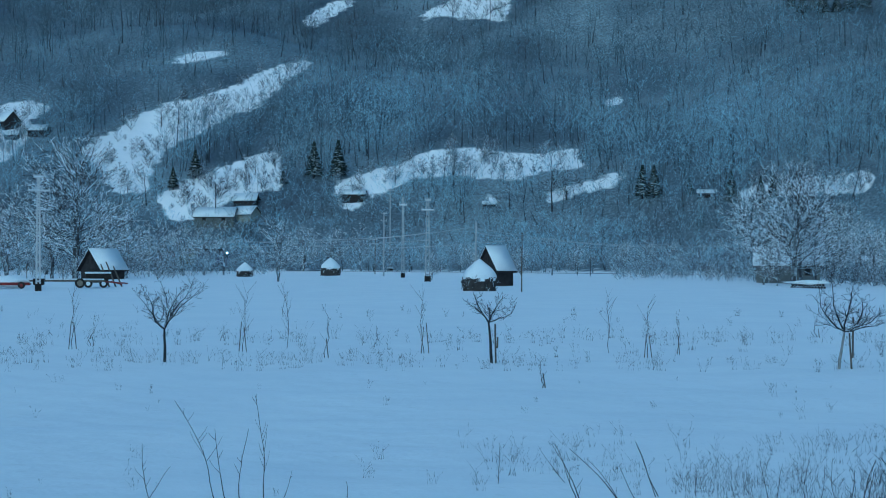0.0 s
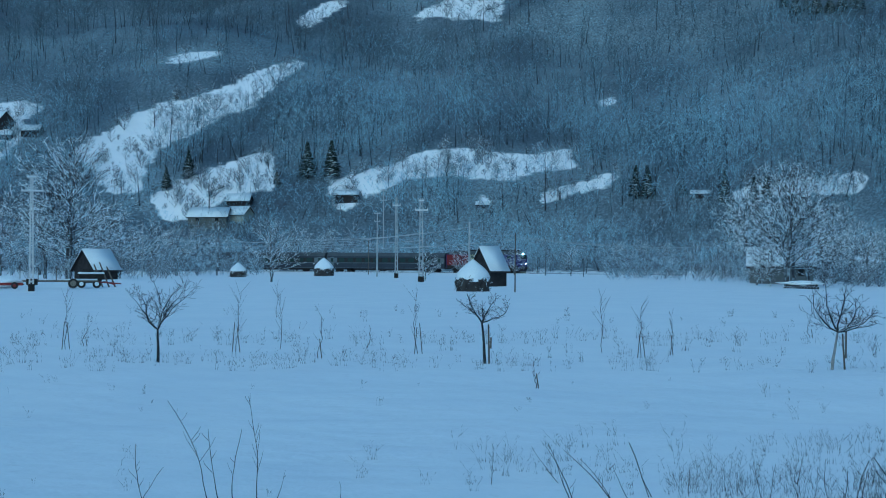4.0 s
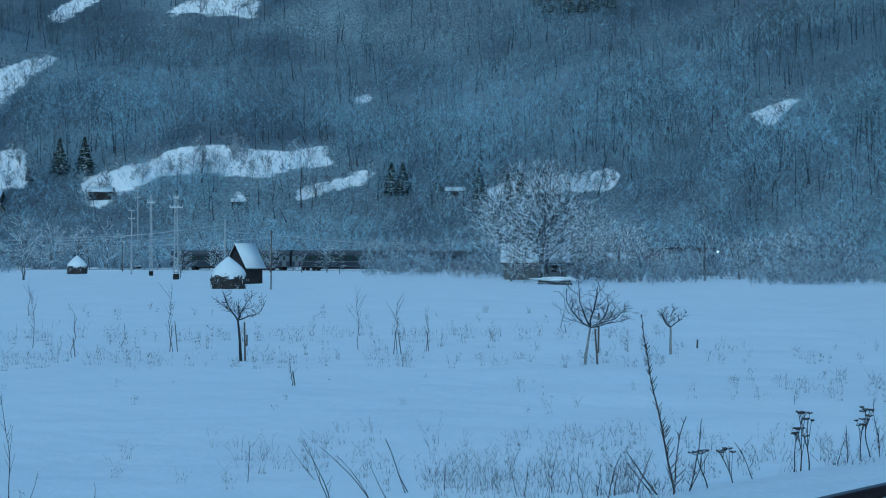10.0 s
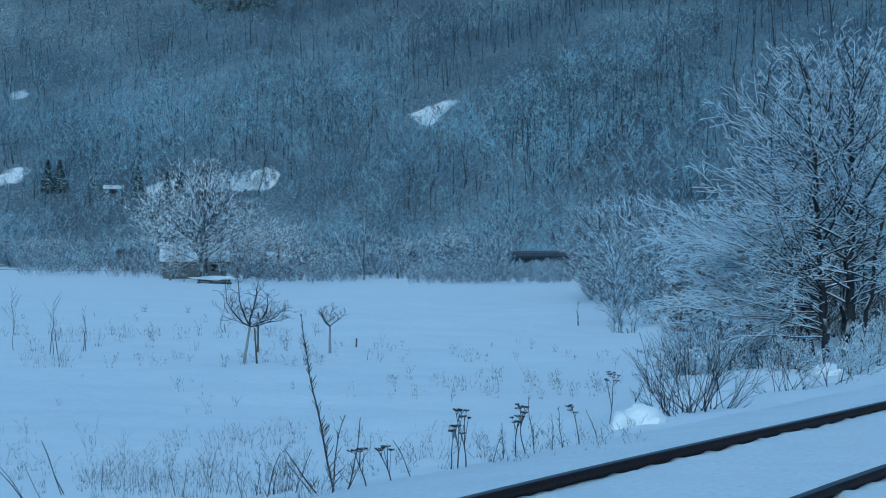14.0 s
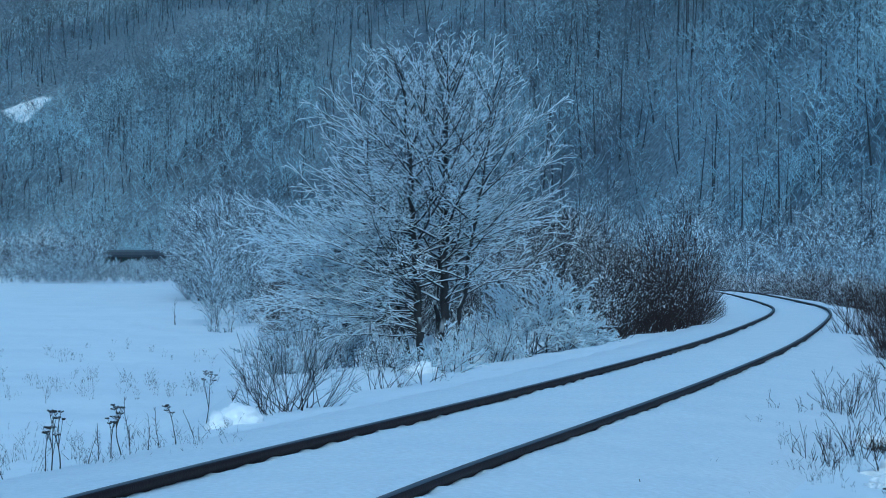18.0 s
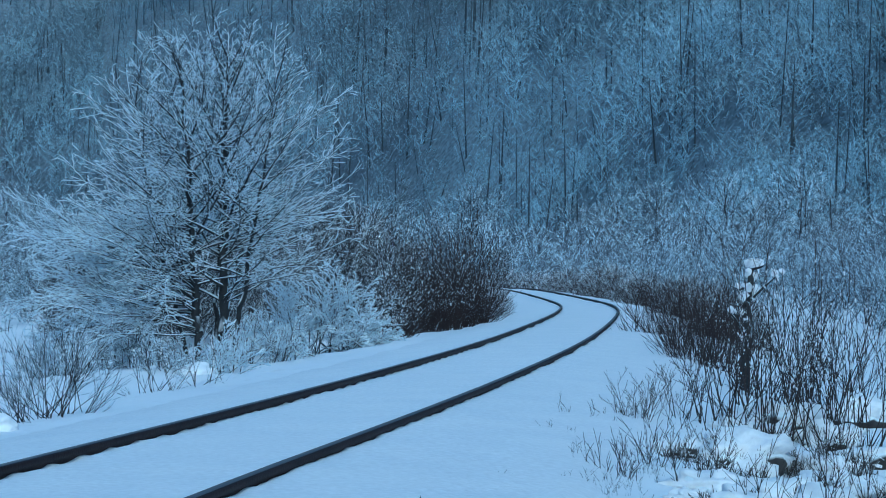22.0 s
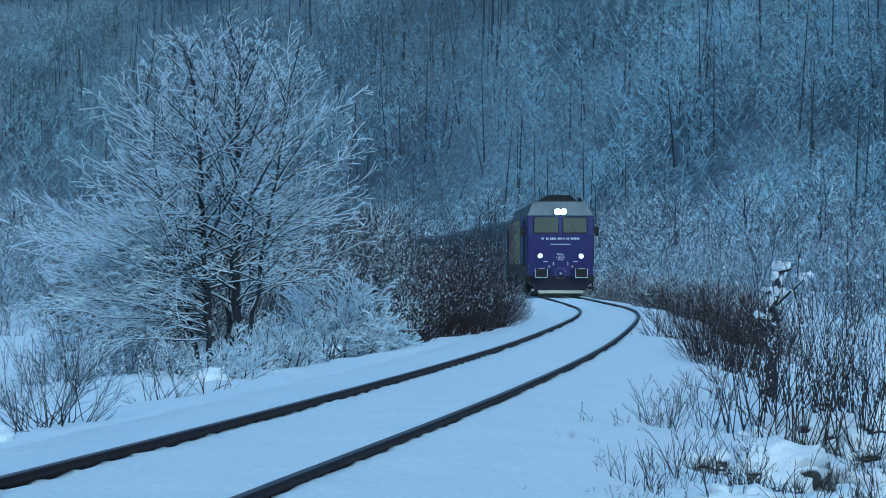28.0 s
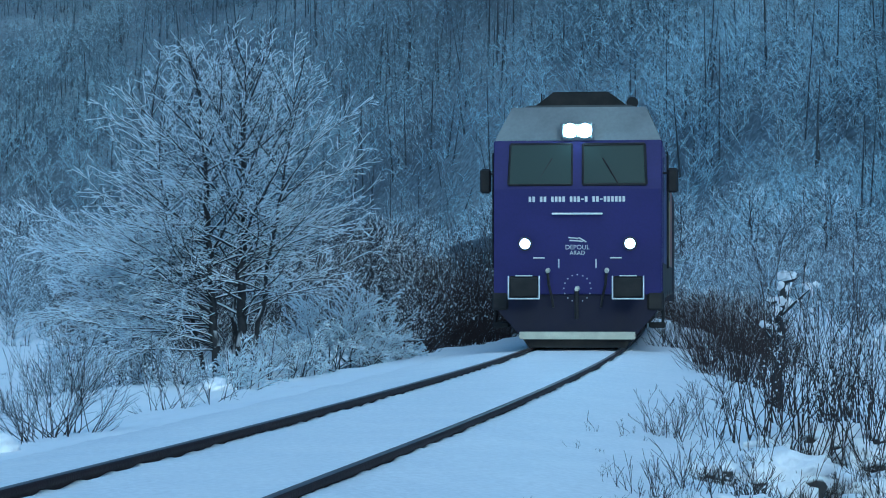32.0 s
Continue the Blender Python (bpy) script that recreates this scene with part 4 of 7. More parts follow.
FROST = (M_TWIG, M_RIME)
HOAR = (M_TWIG, M_CORNER)
DARK = (M_BRUSH, M_BRUSH)
BARE = (M_BARE, M_BARE)


def fountain(bearing, distance, wide, high, n, mats, label, seed, thin, dots=0, steep=0.9, side=0.8, spread=0.3, fork=1, dot=1.0, name="bush"):
    """A shrub of many straight shoots that rise and spread from one clump, with snow caught on them."""
    rng = random.Random(seed)
    place = toward(bearing, distance)
    w, h = distance * math.tan(radians(wide)), distance * math.tan(radians(high))
    b = radians(bearing)
    limbs, twigs = [], []
    o = dict(step=h * 0.12, wander=0.08 + 0.04 * fork, lift=[0.02, 0.025, 0.0], thin=thin, bare=0.25, sides=[0, fork], angle=(0.25, 0.6), side=side)
    for _ in range(n):
        lx, ly = rng.uniform(-spread, spread) * w, rng.uniform(-0.25, 0.25) * w
        tilt, a = steep * rng.random() ** 0.8, rng.uniform(0, 2 * math.pi)
        c = unit((math.sin(a) * math.sin(tilt) + lx / w * 0.8, math.cos(a) * math.sin(tilt), math.cos(tilt)))
        q = (lx * math.cos(b) + ly * math.sin(b), -lx * math.sin(b) + ly * math.cos(b))
        q = (q[0], q[1], ground_z(place.x + q[0], place.y + q[1]) - place.z - 0.08)
        way = (c[0] * math.cos(b) + c[1] * math.sin(b), -c[0] * math.sin(b) + c[1] * math.cos(b), c[2])
        far_off = reach((lx, ly, 0.0), c, (0, 0, 0), w * 0.56, h) * rng.choice((1.03, 0.97, 0.85, 0.7, 0.5))
        if far_off > 0.15 * h:
            fan(rng, q, way, far_off, thin * 2.0, 1, limbs, twigs, o)
    ob = thing(name, Matrix.Translation(place), label, "bush")
    link_mesh("stemwork", seg_mesh("stemwork", limbs, 4), mats[0], ob, kind="stuff")
    link_mesh("crown", seg_mesh("crown", twigs, 3), mats[1], ob, kind="stuff")
    if dots:
        lumps = []
        for a, e, r0, r1 in rng.sample(limbs + twigs, min(dots, len(limbs) + len(twigs))):
            if a[2] > 0.2 * h:
                r = thin * dot * rng.uniform(0.9, 1.7 if rng.random() < 0.85 else 3.2)
                k = min(1.0, rng.uniform(1.0, 2.6) * r / max(1e-6, math.dist(a, e)))
                m = tuple(a[j] + (e[j] - a[j]) * k for j in range(3))
                lumps.append((a, m, r, r * 0.55))
                lumps.append((a, tuple(2 * a[j] - m[j] * 0.6 - a[j] * 0.4 for j in range(3)), r, r * 0.3))
        link_mesh("snow_clumps", seg_mesh("snow_clumps", lumps, 6), M_SNOWCAP, ob, "lumps of snow caught in the twigs", kind="stuff")
    return ob


def dome(bearing, dip, wide, high, n, label, seed, thin, distance=None, snow=1.5, mats=None):
    """A round bush of arching twigs bowed down by the snow that lines them."""
    rng = random.Random(seed)
    place, d = (toward(bearing, distance), distance) if distance else seen_ground(bearing, dip)
    w, h = d * math.tan(radians(wide)), d * math.tan(radians(high))
    limbs, twigs = [], []
    o = dict(step=h * 0.085, wander=0.13, lift=[-0.02, -0.03, -0.045], thin=thin, bare=0.2, sides=[0, 2, 2], angle=(0.4, 0.95), side=0.55)
    mats = mats or FROST
    for _ in range(n):
        x, y = rng.uniform(-0.33, 0.33) * w, rng.uniform(-0.25, 0.25) * w
        a, tilt = rng.uniform(0, 2 * math.pi), rng.uniform(0.05, 1.1)
        way = unit((math.sin(tilt) * math.cos(a) + x / w, math.sin(tilt) * math.sin(a) + y / w, math.cos(tilt)))
        q = (x, y, ground_z(place.x + x, place.y + y) - place.z - 0.08)
        far_off = reach((x, y, 0.0), way, (0, 0, 0.1 * h), w * 0.52, h * 1.0) * rng.uniform(0.65, 1.15)
        if far_off > 0.15 * h:
            fan(rng, q, way, far_off, thin * 2.6, 2, limbs, twigs, o)
    ob = thing("bush", Matrix.Translation(place), label, "bush")
    link_mesh("stemwork", seg_mesh("stemwork", limbs, 4), M_BARK, ob, kind="stuff")
    link_mesh("crown", seg_mesh("crown", twigs, 3), mats[1], ob, kind="stuff")
    snow_ridges(ob, limbs + [q for q in twigs if rng.random() < 0.6], thin * snow, 0.55)
    return ob


def mound(bearing, distance, wide, high, shoots, material, label, seed, thin, name="bush", dots=0):
    """A dense shrub seen from far: a dome packed with short rising shoots."""
    rng = np.random.RandomState(seed)
    place = toward(bearing, distance)
    w, h = distance * math.tan(radians(wide)), distance * math.tan(radians(high))
    v = rng.normal(0, 1, (shoots, 3))
    v[:, 2] = np.abs(v[:, 2])
    v /= np.linalg.norm(v, axis=1, keepdims=True)
    q = rng.uniform(0.05, 1, (shoots, 1)) ** 0.45
    edge = 0.86 + 0.14 * waves(v[:, 0] * 3 + seed, v[:, 1] * 3 + v[:, 2] * 2, 2.2, seed, 3)
    p0 = v * q * edge[:, None] * np.array([w * 0.55, w * 0.45, h * 0.85])
    p0[:, 2] += ground_z(place.x + p0[:, 0], place.y + p0[:, 1]) - place.z - 0.05
    way = v * np.array([0.7, 0.7, 0.2]) + np.array([0, 0, 0.75]) + rng.normal(0, 0.3, (shoots, 3))
    way /= np.linalg.norm(way, axis=1, keepdims=True)
    ln = h * rng.uniform(0.06, 0.2, (shoots, 1))
    p1 = p0 + way * ln
    w2 = way + rng.normal(0, 0.45, (shoots, 3))
    f0 = p0 + (p1 - p0) * 0.35
    f1 = f0 + w2 * ln * 0.55
    ob = thing(name, Matrix.Translation(place), label, "bush")
    link_mesh("crown", cones_mesh("crown", np.concatenate([p0, f0]), np.concatenate([p1, f1]), np.repeat([thin, thin * 0.8], shoots), 0.0, 3, True), material, ob, kind="stuff")
    if dots:
        k = rng.choice(np.nonzero((p0[:, 2] > 0.25 * h) & (q[:, 0] > 0.75))[0], dots)
        r = rng.uniform(1.5, 3.2, dots) * thin
        link_mesh("snow_clumps", cones_mesh("snow_clumps", p1[k] - way[k] * r[:, None], p1[k] + way[k] * r[:, None], r, r * 0.5, 6), M_SNOWCAP, ob, "lumps of snow caught in the twigs", kind="stuff")
    return ob


def snag(bearing, distance, high):
    """A dead broken stem with stubs of branches, heaped with snow."""
    rng = random.Random(int(bearing * 100))
    place = toward(bearing, distance)
    h = distance * math.tan(radians(high))
    wood, stubs, lumps, q = [], [], [], (0.0, 0.0, -0.2)

    def heap(c, r, n):
        """Snow piled in small uneven lumps round a point."""
        for _ in range(n):
            k = r * rng.uniform(0.3, 0.7)
            p = (c[0] + rng.uniform(-r, r) * 0.8, c[1] + rng.uniform(-r, r) * 0.6, c[2] + rng.uniform(0, r))
            lumps.append((p, (p[0] + rng.uniform(-k, k), p[1] + rng.uniform(-k, k), p[2] + k * 0.8), k, k * rng.uniform(0.4, 0.9)))

    for i in range(7):
        e = (q[0] + rng.uniform(-0.05, 0.05), q[1] + rng.uniform(-0.05, 0.05), h * (i + 1) / 7)
        wood.append((q, e, 0.07 - 0.004 * i, 0.066 - 0.004 * i))
        for _ in range(2 if i > 1 else 0):
            a, ln = rng.uniform(0, 6.28), rng.uniform(0.12, 0.5)
            t = (e[0] + math.cos(a) * ln, e[1] + math.sin(a) * ln, e[2] + ln * rng.uniform(-0.2, 1.1))
            m = tuple((e[j] + t[j]) / 2 + rng.uniform(-0.05, 0.05) for j in range(3))
            stubs.append([(e, m, 0.028, 0.02), (m, t, 0.02, 0.009)])
            heap(m if rng.random() < 0.6 else t, rng.uniform(0.04, 0.08), 6)
        q = e
    for dz in (0.0, -0.12, -0.3):
        heap((q[0] + rng.uniform(-0.08, 0.08), q[1], q[2] + dz), 0.085, 9)
    ob = thing("dead_stem", Matrix.Translation(place), "old broken stem with heavy caps of snow", "dead tree", "dead stems behind the rocks")
    link_mesh("stem", seg_mesh("stem", wood, 6), M_BARK, ob)
    for st in stubs:
        link_mesh("stub", seg_mesh("stub", st, 6), M_BARK, ob)
    link_mesh("snow_cap", seg_mesh("snow_cap", lumps, 7), M_SNOWCAP, ob, "lumps of snow on the stubs", smooth=True, kind="stuff")
    return ob


def build_track_bushes():
    # field side of the line, going away
    dark = "bare dark-stemmed bush on the snowy bank of the line"
    for b, dip, wd, hg, n, seed in [(21.45, -3.60, 2.9, 2.7, 46, 31), (20.75, -3.62, 1.8, 2.9, 14, 32), (23.75, -3.05, 1.6, 1.9, 20, 33), (24.97, -2.84, 1.31, 1.60, 10, 30)]:
        place, d = seen_ground(b, dip)
        fountain(b, d, wd, hg, n, (M_BARE, M_TWIG), dark, seed, 0.0027, 160, 1.05, 1.05, 0.3, 3, 1.7)
    low, under = "low bush bowed down with frost", "frosted undergrowth below the tree"
    dome(27.45, -2.18, 3.3, 2.35, 76, low, 34, 0.0048, snow=2.5)
    dome(26.45, -2.38, 1.7, 1.15, 22, low, 35, 0.0045, snow=2.5)
    dome(25.15, -2.62, 1.9, 1.25, 26, low, 36, 0.0042, snow=2.5)
    dome(28.75, -1.95, 1.7, 1.0, 22, low, 37, 0.0048, snow=2.5)
    dome(28.25, -1.7, 2.4, 1.75, 26, under, 38, 0.0050, distance=47)
    dome(26.3, -1.9, 2.6, 1.5, 26, under, 41, 0.0050, distance=41)
    dome(24.2, -2.3, 2.4, 1.2, 26, under, 39, 0.0046, distance=39, mats=HOAR)
    dome(22.9, -2.3, 2.6, 1.15, 26, under, 40, 0.0048, distance=44, mats=HOAR)
    dome(21.6, -2.0, 2.6, 1.6, 28, "wide frosted bush beside the tree", 80, 0.0055, distance=50)
    dome(20.9, -2.0, 2.0, 1.5, 22, "wide frosted bush beside the tree", 81, 0.0055, distance=53)
    dome(22.4, -2.0, 2.6, 2.4, 28, "wide frosted bush beside the tree", 82, 0.0055, distance=54)
    dome(19.69, -1.62, 1.02, 0.8, 14, "small snow-laden bush at the corner of the field", 42, 0.0065, snow=1.2)
    brush = "dense reddish-brown brushwood beside the rails, flecked with snow"
    fountain(29.05, 47, 2.5, 2.6, 100, (M_BRUSH, M_TWIG), "bush of spreading twigs thickly dotted with snow", 43, 0.0044, 900, 1.0, dot=1.7)
    fountain(30.2, 50, 2.85, 3.25, 250, DARK, brush, 44, 0.0046, 1000, dot=1.5)
    fountain(31.1, 53, 2.40, 3.2, 260, DARK, brush, 45, 0.0046, 380, dot=1.4)
    mound(30.64, 55, 2.47, 2.2, 3200, M_BRUSH, brush, 46, 0.006)
    mound(31.58, 60, 1.74, 1.60, 2000, M_BRUSH, brush, 47, 0.006)
    # camera's side of the line
    hedge = "dark leafless hedge scrub beside the line"
    for k, (b, wd, hg, dist, n) in enumerate([(32.38, 1.31, 0.70, 165, 900), (33.10, 1.60, 0.81, 135, 1300), (33.97, 1.89, 0.96, 114, 1700), (34.90, 2.18, 1.16, 95, 2200), (35.83, 1.89, 1.23, 78, 2200), (36.68, 2.03, 1.45, 62, 2500), (37.67, 2.47, 1.82, 48, 3000)]):
        mound(b, dist, wd, hg, n, M_BRUSH, hedge, 50 + k, 0.0045 + dist * 0.00005, dots=40)
    fountain(37.00, 33.6, 2.91, 2.18, 110, DARK, "dark reddish scrub at the trackside", 61, 0.0034, 90)
    fountain(35.89, 42.6, 2.18, 1.60, 90, DARK, "dark reddish scrub at the trackside", 59, 0.0038, 50)
    wiry = "tangle of thin bare upright shoots among snowy rocks"
    fountain(37.85, 22.0, 3.9, 5.2, 26, BARE, wiry, 62, 0.0037, 60, 0.6, 0.8, 0.22)
    fountain(36.87, 22.4, 2.47, 2.61, 13, BARE, wiry, 63, 0.0031, 20, 0.8, 0.7, 0.25)
    fountain(39.21, 22.9, 3.49, 4.8, 38, BARE, wiry, 64, 0.0034, 130, 0.55, 0.8, 0.3, 1, 1.9)
    fountain(40.24, 24.1, 3.20, 5.52, 36, BARE, wiry, 66, 0.0040, 150, 0.5, 0.8, 0.3, 1, 2.0)
    fountain(39.3, 29.2, 4.4, 3.34, 40, (M_BRUSH, M_TWIG), "snow-hung shrub behind the rocks", 65, 0.0036, 220, 0.9, 0.8, 0.4, 2, 2.2)
    fountain(38.04, 26.7, 0.87, 4.79, 7, (M_BRUSH, M_BRUSH), "old broken shrub with heavy caps of snow on its stems", 67, 0.0057, 26, 0.22, 0.6)
    fountain(37.39, 20.1, 2.47, 1.38, 26, (M_WEED, M_WEED), "thin dry shoots between the snowy rocks", 86, 0.0020, 0, 0.9, 0.6, 0.4)
    fountain(38.56, 20.8, 2.76, 1.60, 20, BARE, "thin dark shoots between the snowy rocks", 89, 0.0028, 24, 1.0, 0.7, 0.4)
    fountain(40.11, 20.6, 2.76, 2.18, 20, BARE, "thin dark shoots between the snowy rocks", 90, 0.0028, 40, 1.0, 0.7, 0.4)
    fountain(39.47, 19.8, 2.76, 1.74, 30, (M_WEED, M_WEED), "thin dry shoots between the snowy rocks", 87, 0.0020, 0, 0.9, 0.6, 0.4)
    fountain(35.82, 21.3, 2.18, 1.45, 18, (M_WEED, M_WEED), "thin dry shoots at the edge of the rocks", 88, 0.0018, 0, 0.7, 0.6, 0.4)
    bush(37.00, -3.39, 1.74, 2.76, 5, BARE, "long arching bare shoots leaning over the snow", 70, 0.003, kids=1, distance=23.5, radius=0.0076, splay=2.4, clumps=8, kinks=0.27, arch=-0.01)
    bush(35.89, -3.47, 1.31, 1.02, 9, (M_WEED, M_WEED), "dry grass and weeds in the snow", 71, 0.0019, kids=1, distance=24.1, radius=0.0044)
    bush(36.47, -2.81, 1.16, 0.87, 8, (M_WEED, M_WEED), "dry grass and weeds in the snow", 72, 0.0019, kids=1, distance=26.7, radius=0.0044)
    bush(37.65, -4.89, 2.61, 1.09, 24, (M_WEED, M_WEED), "dry grass and weeds between the rocks", 73, 0.0019, kids=1, distance=19.6, radius=0.0044)
    bush(39.46, -5.00, 2.61, 1.38, 24, (M_WEED, M_WEED), "dry grass and weeds between the rocks", 74, 0.0019, kids=1, distance=19.8, radius=0.0044)
    bush(35.16, -4.26, 1.89, 1.31, 14, (M_WEED, M_WEED), "dry grass and weeds in the snow", 68, 0.0019, kids=1, distance=21.0, radius=0.0051)
    bush(33.85, -4.53, 1.89, 0.87, 10, (M_WEED, M_WEED), "dry grass and weeds in the snow", 69, 0.0019, kids=1, distance=20.3, radius=0.0051)
    fountain(40.6, 31.0, 3.6, 3.0, 40, (M_BRUSH, M_TWIG), "snow-hung shrub behind the rocks", 91, 0.0036, 240, 0.9, 0.8, 0.4, 2, 2.4)
    fountain(37.0, 36.0, 2.7, 2.4, 130, DARK, "dark reddish scrub at the trackside", 92, 0.0036, 90, 0.8, 0.8, 0.34)
    snag(37.93, 30.0, 2.9)
    fountain(38.0, 29.0, 1.9, 4.1, 18, BARE, wiry, 93, 0.0040, 60, 0.4, 0.6, 0.35, 1, 1.6)
    fountain(39.3, 28.0, 2.6, 4.3, 22, BARE, wiry, 94, 0.0038, 90, 0.5, 0.6, 0.35, 1, 1.6)
    tuft = "brown tussock of dry grass among the snowy rocks"
    for k, (b, dip, w, h) in enumerate([(36.3, -4.6, 0.9, 0.9), (37.2, -5.0, 1.0, 0.8), (38.0, -5.3, 1.1, 0.9), (38.9, -5.0, 1.3, 0.9), (39.6, -5.5, 1.3, 1.0), (37.6, -5.7, 1.1, 0.8), (40.3, -5.1, 1.3, 1.0), (39.1, -5.9, 1.3, 0.9), (40.9, -5.7, 1.2, 1.0), (38.5, -4.4, 1.0, 0.8), (39.9, -4.4, 1.2, 1.0), (36.8, -5.6, 0.9, 0.6)]):
        fountain(b, seen_ground(b, dip)[1], w, h, 55, (M_WEED, M_WEED), tuft, 120 + k, 0.0026, 10, 1.2, 0.7, 0.4)
    shoots = "thin bare shoots standing before the snowy rocks"
    for k, (b, dip, w, h, n) in enumerate([(35.6, -4.7, 1.8, 1.5, 16), (36.4, -5.2, 1.6, 1.7, 14), (38.3, -5.9, 1.8, 2.4, 12), (39.4, -6.1, 2.0, 2.6, 14), (40.6, -5.8, 2.0, 3.0, 16), (37.3, -5.2, 1.6, 2.0, 12), (34.6, -4.9, 1.6, 1.1, 12)]):
        fountain(b, seen_ground(b, dip)[1], w, h * 1.1, n * 3 // 2, BARE, shoots, 140 + k, 0.0022, 20, 0.7, 0.6, 0.4)


def lumpy(bm, sx, sy, sz, rng, rough=0.25, sub=2):
    bmesh.ops.create_icosphere(bm, subdivisions=sub, radius=1.0)
    off = Vector((rng.uniform(0, 50), rng.uniform(0, 50), 0))
    for v in bm.verts:
        k = 1 + rough * noise.noise(v.co * 1.7 + off) + rough * 0.5 * noise.noise(v.co * 4 + off)
        v.co = Vector((v.co.x * sx * k, v.co.y * sy * k, v.co.z * sz * k))
    return bm


def build_rocks():
    rng = random.Random(5)
    for b, dip, w in [(36.21, -4.47, 75), (37.84, -4.78, 170), (36.88, -5.29, 130), (38.69, -4.09, 150), (39.18, -5.00, 130), (38.34, -5.57, 130), (40.02, -5.50, 160), (40.89, -4.78, 140), (37.42, -5.82, 130), (39.39, -5.99, 150), (40.64, -3.85, 120), (36.35, -5.50, 60), (37.56, -3.99, 80), (39.81, -4.35, 110), (41.47, -5.50, 150), (41.06, -6.08, 150), (38.69, -6.29, 150)]:
        place, dist = seen_ground(b, dip)
        s = dist * w / 3944 * 0.42
        hz = rng.uniform(0.5, 0.75)
        rock = thing("rock", Matrix.Translation(place - Vector((0, 0, s * 0.1))) @ pose(0, 0, 0, 0, 0, -b + rng.uniform(-40, 40)), "brown rock under a thick cap of snow", "rock", "trackside rocks")
        seed = rng.random()
        part("stone", lumpy(bmesh.new(), s, s * 0.85, s * hz, random.Random(seed), 0.55, 3), M_STONE, rock, smooth=True)
        bm = lumpy(bmesh.new(), s * 1.18, s * 1.05, s * hz * 0.82, random.Random(seed), 0.5, 4)
        for v in bm.verts:
            v.co += Vector((0.05 * s, 0.22 * s, s * hz * 0.5)) + v.co * (0.2 * noise.noise(v.co * 3.5 / s) + 0.2 * noise.noise(v.co * 8.0 / s))
        part("snow_cap", bm, M_SNOWCAP, rock, smooth=True)
    for b, dip, w, h in [(20.02, -3.87, 85, 29.1), (19.54, -3.99, 50, 21.6), (29.55, -1.59, 60, 17.8), (24.67, -2.65, 60, 15.2), (25.84, -2.44, 70, 17.8), (27.88, -2.03, 60, 16.5)]:
        place, d = seen_ground(b, dip)
        s = d * w / 3944 / 2
        m = thing("snow_mound", Matrix.Translation(place), "rounded snow-covered mound on the bank", "snow mound", "mounds on the bank")
        part("snow", lumpy(bmesh.new(), s, s * 0.8, d * h / 3944, rng, 0.4, 4), M_SNOW, m, smooth=True)


def weed(bearing, dip, high, seed, lean=0.0, side=6, umbel=False, label="dry brown weed stalk standing in the snow", thick=0.006):
    """A single dead stalk with short side shoots, or with flat seed heads."""
    rng = random.Random(seed)
    place, d = seen_ground(bearing, dip)
    h = d * math.tan(radians(high))
    segs, b = [], radians(bearing)
    q, w = (0.0, 0.0, -0.1), (lean * math.cos(b), -lean * math.sin(b), 1.0)
    n, bow = (24, 0.06) if side > 20 else (9, 0.15)
    for i in range(n):
        w = (w[0] + rng.uniform(-bow, bow), w[1] + rng.uniform(-bow, bow), 1.0)
        e = tuple(q[j] + unit(w)[j] * (h + 0.1) / n * math.sqrt(1 + lean * lean) for j in range(3))
        segs.append((q, e, thick * (1 - i / n * 0.6), thick * (1 - (i + 1) / n * 0.6)))
        q = e
    heads = []
    for _ in range(side):
        k = rng.randrange(n // 2 if umbel else 2, n)
        u = rng.random()
        s = tuple(segs[k][0][j] + (segs[k][1][j] - segs[k][0][j]) * u for j in range(3))
        a = rng.uniform(0, 2 * math.pi)
        ln = h * rng.uniform(0.10, 0.28) * (1.25 - k / n) * (0.22 if side > 20 else 0.75)
        o = rng.uniform(0.5, 1.1) if umbel else rng.uniform(0.4, 0.9)
        m = (s[0] + math.cos(a) * ln * o, s[1] + math.sin(a) * ln * o, s[2] + ln * 0.8)
        if umbel:
            m = (s[0] + math.cos(a) * h * rng.uniform(0.03, 0.16), s[1] + math.sin(a) * h * rng.uniform(0.03, 0.16), max(s[2] + 0.04 * h, h * rng.uniform(0.8, 0.98)))
            ln = 0.05 * h
        segs.append((s, m, thick * 0.5, thick * 0.3))
        m2 = (m[0] + math.cos(a) * ln * 0.2, m[1] + math.sin(a) * ln * 0.2, m[2] + ln * 0.4)
        segs.append((m, m2, thick * 0.35, thick * 0.2))
        heads.append(m2)
    ob = thing("dry_weed", Matrix.Translation(place), label, "weed", "dry weeds")
    link_mesh("stalk", seg_mesh("stalk", segs, 4), M_WEED, ob)
    if umbel:
        hs = []
        for p in heads + [q]:
            r = rng.uniform(0.012, 0.028)
            for _ in range(7):
                a = rng.uniform(0, 2 * math.pi)
                hs.append((p, (p[0] + math.cos(a) * r, p[1] + math.sin(a) * r, p[2] + 0.008), 0.003, 0.0065))
        link_mesh("seed_head", seg_mesh("seed_head", hs, 4), M_WEED, ob, "flat dark seed heads", kind="stuff")
    return ob


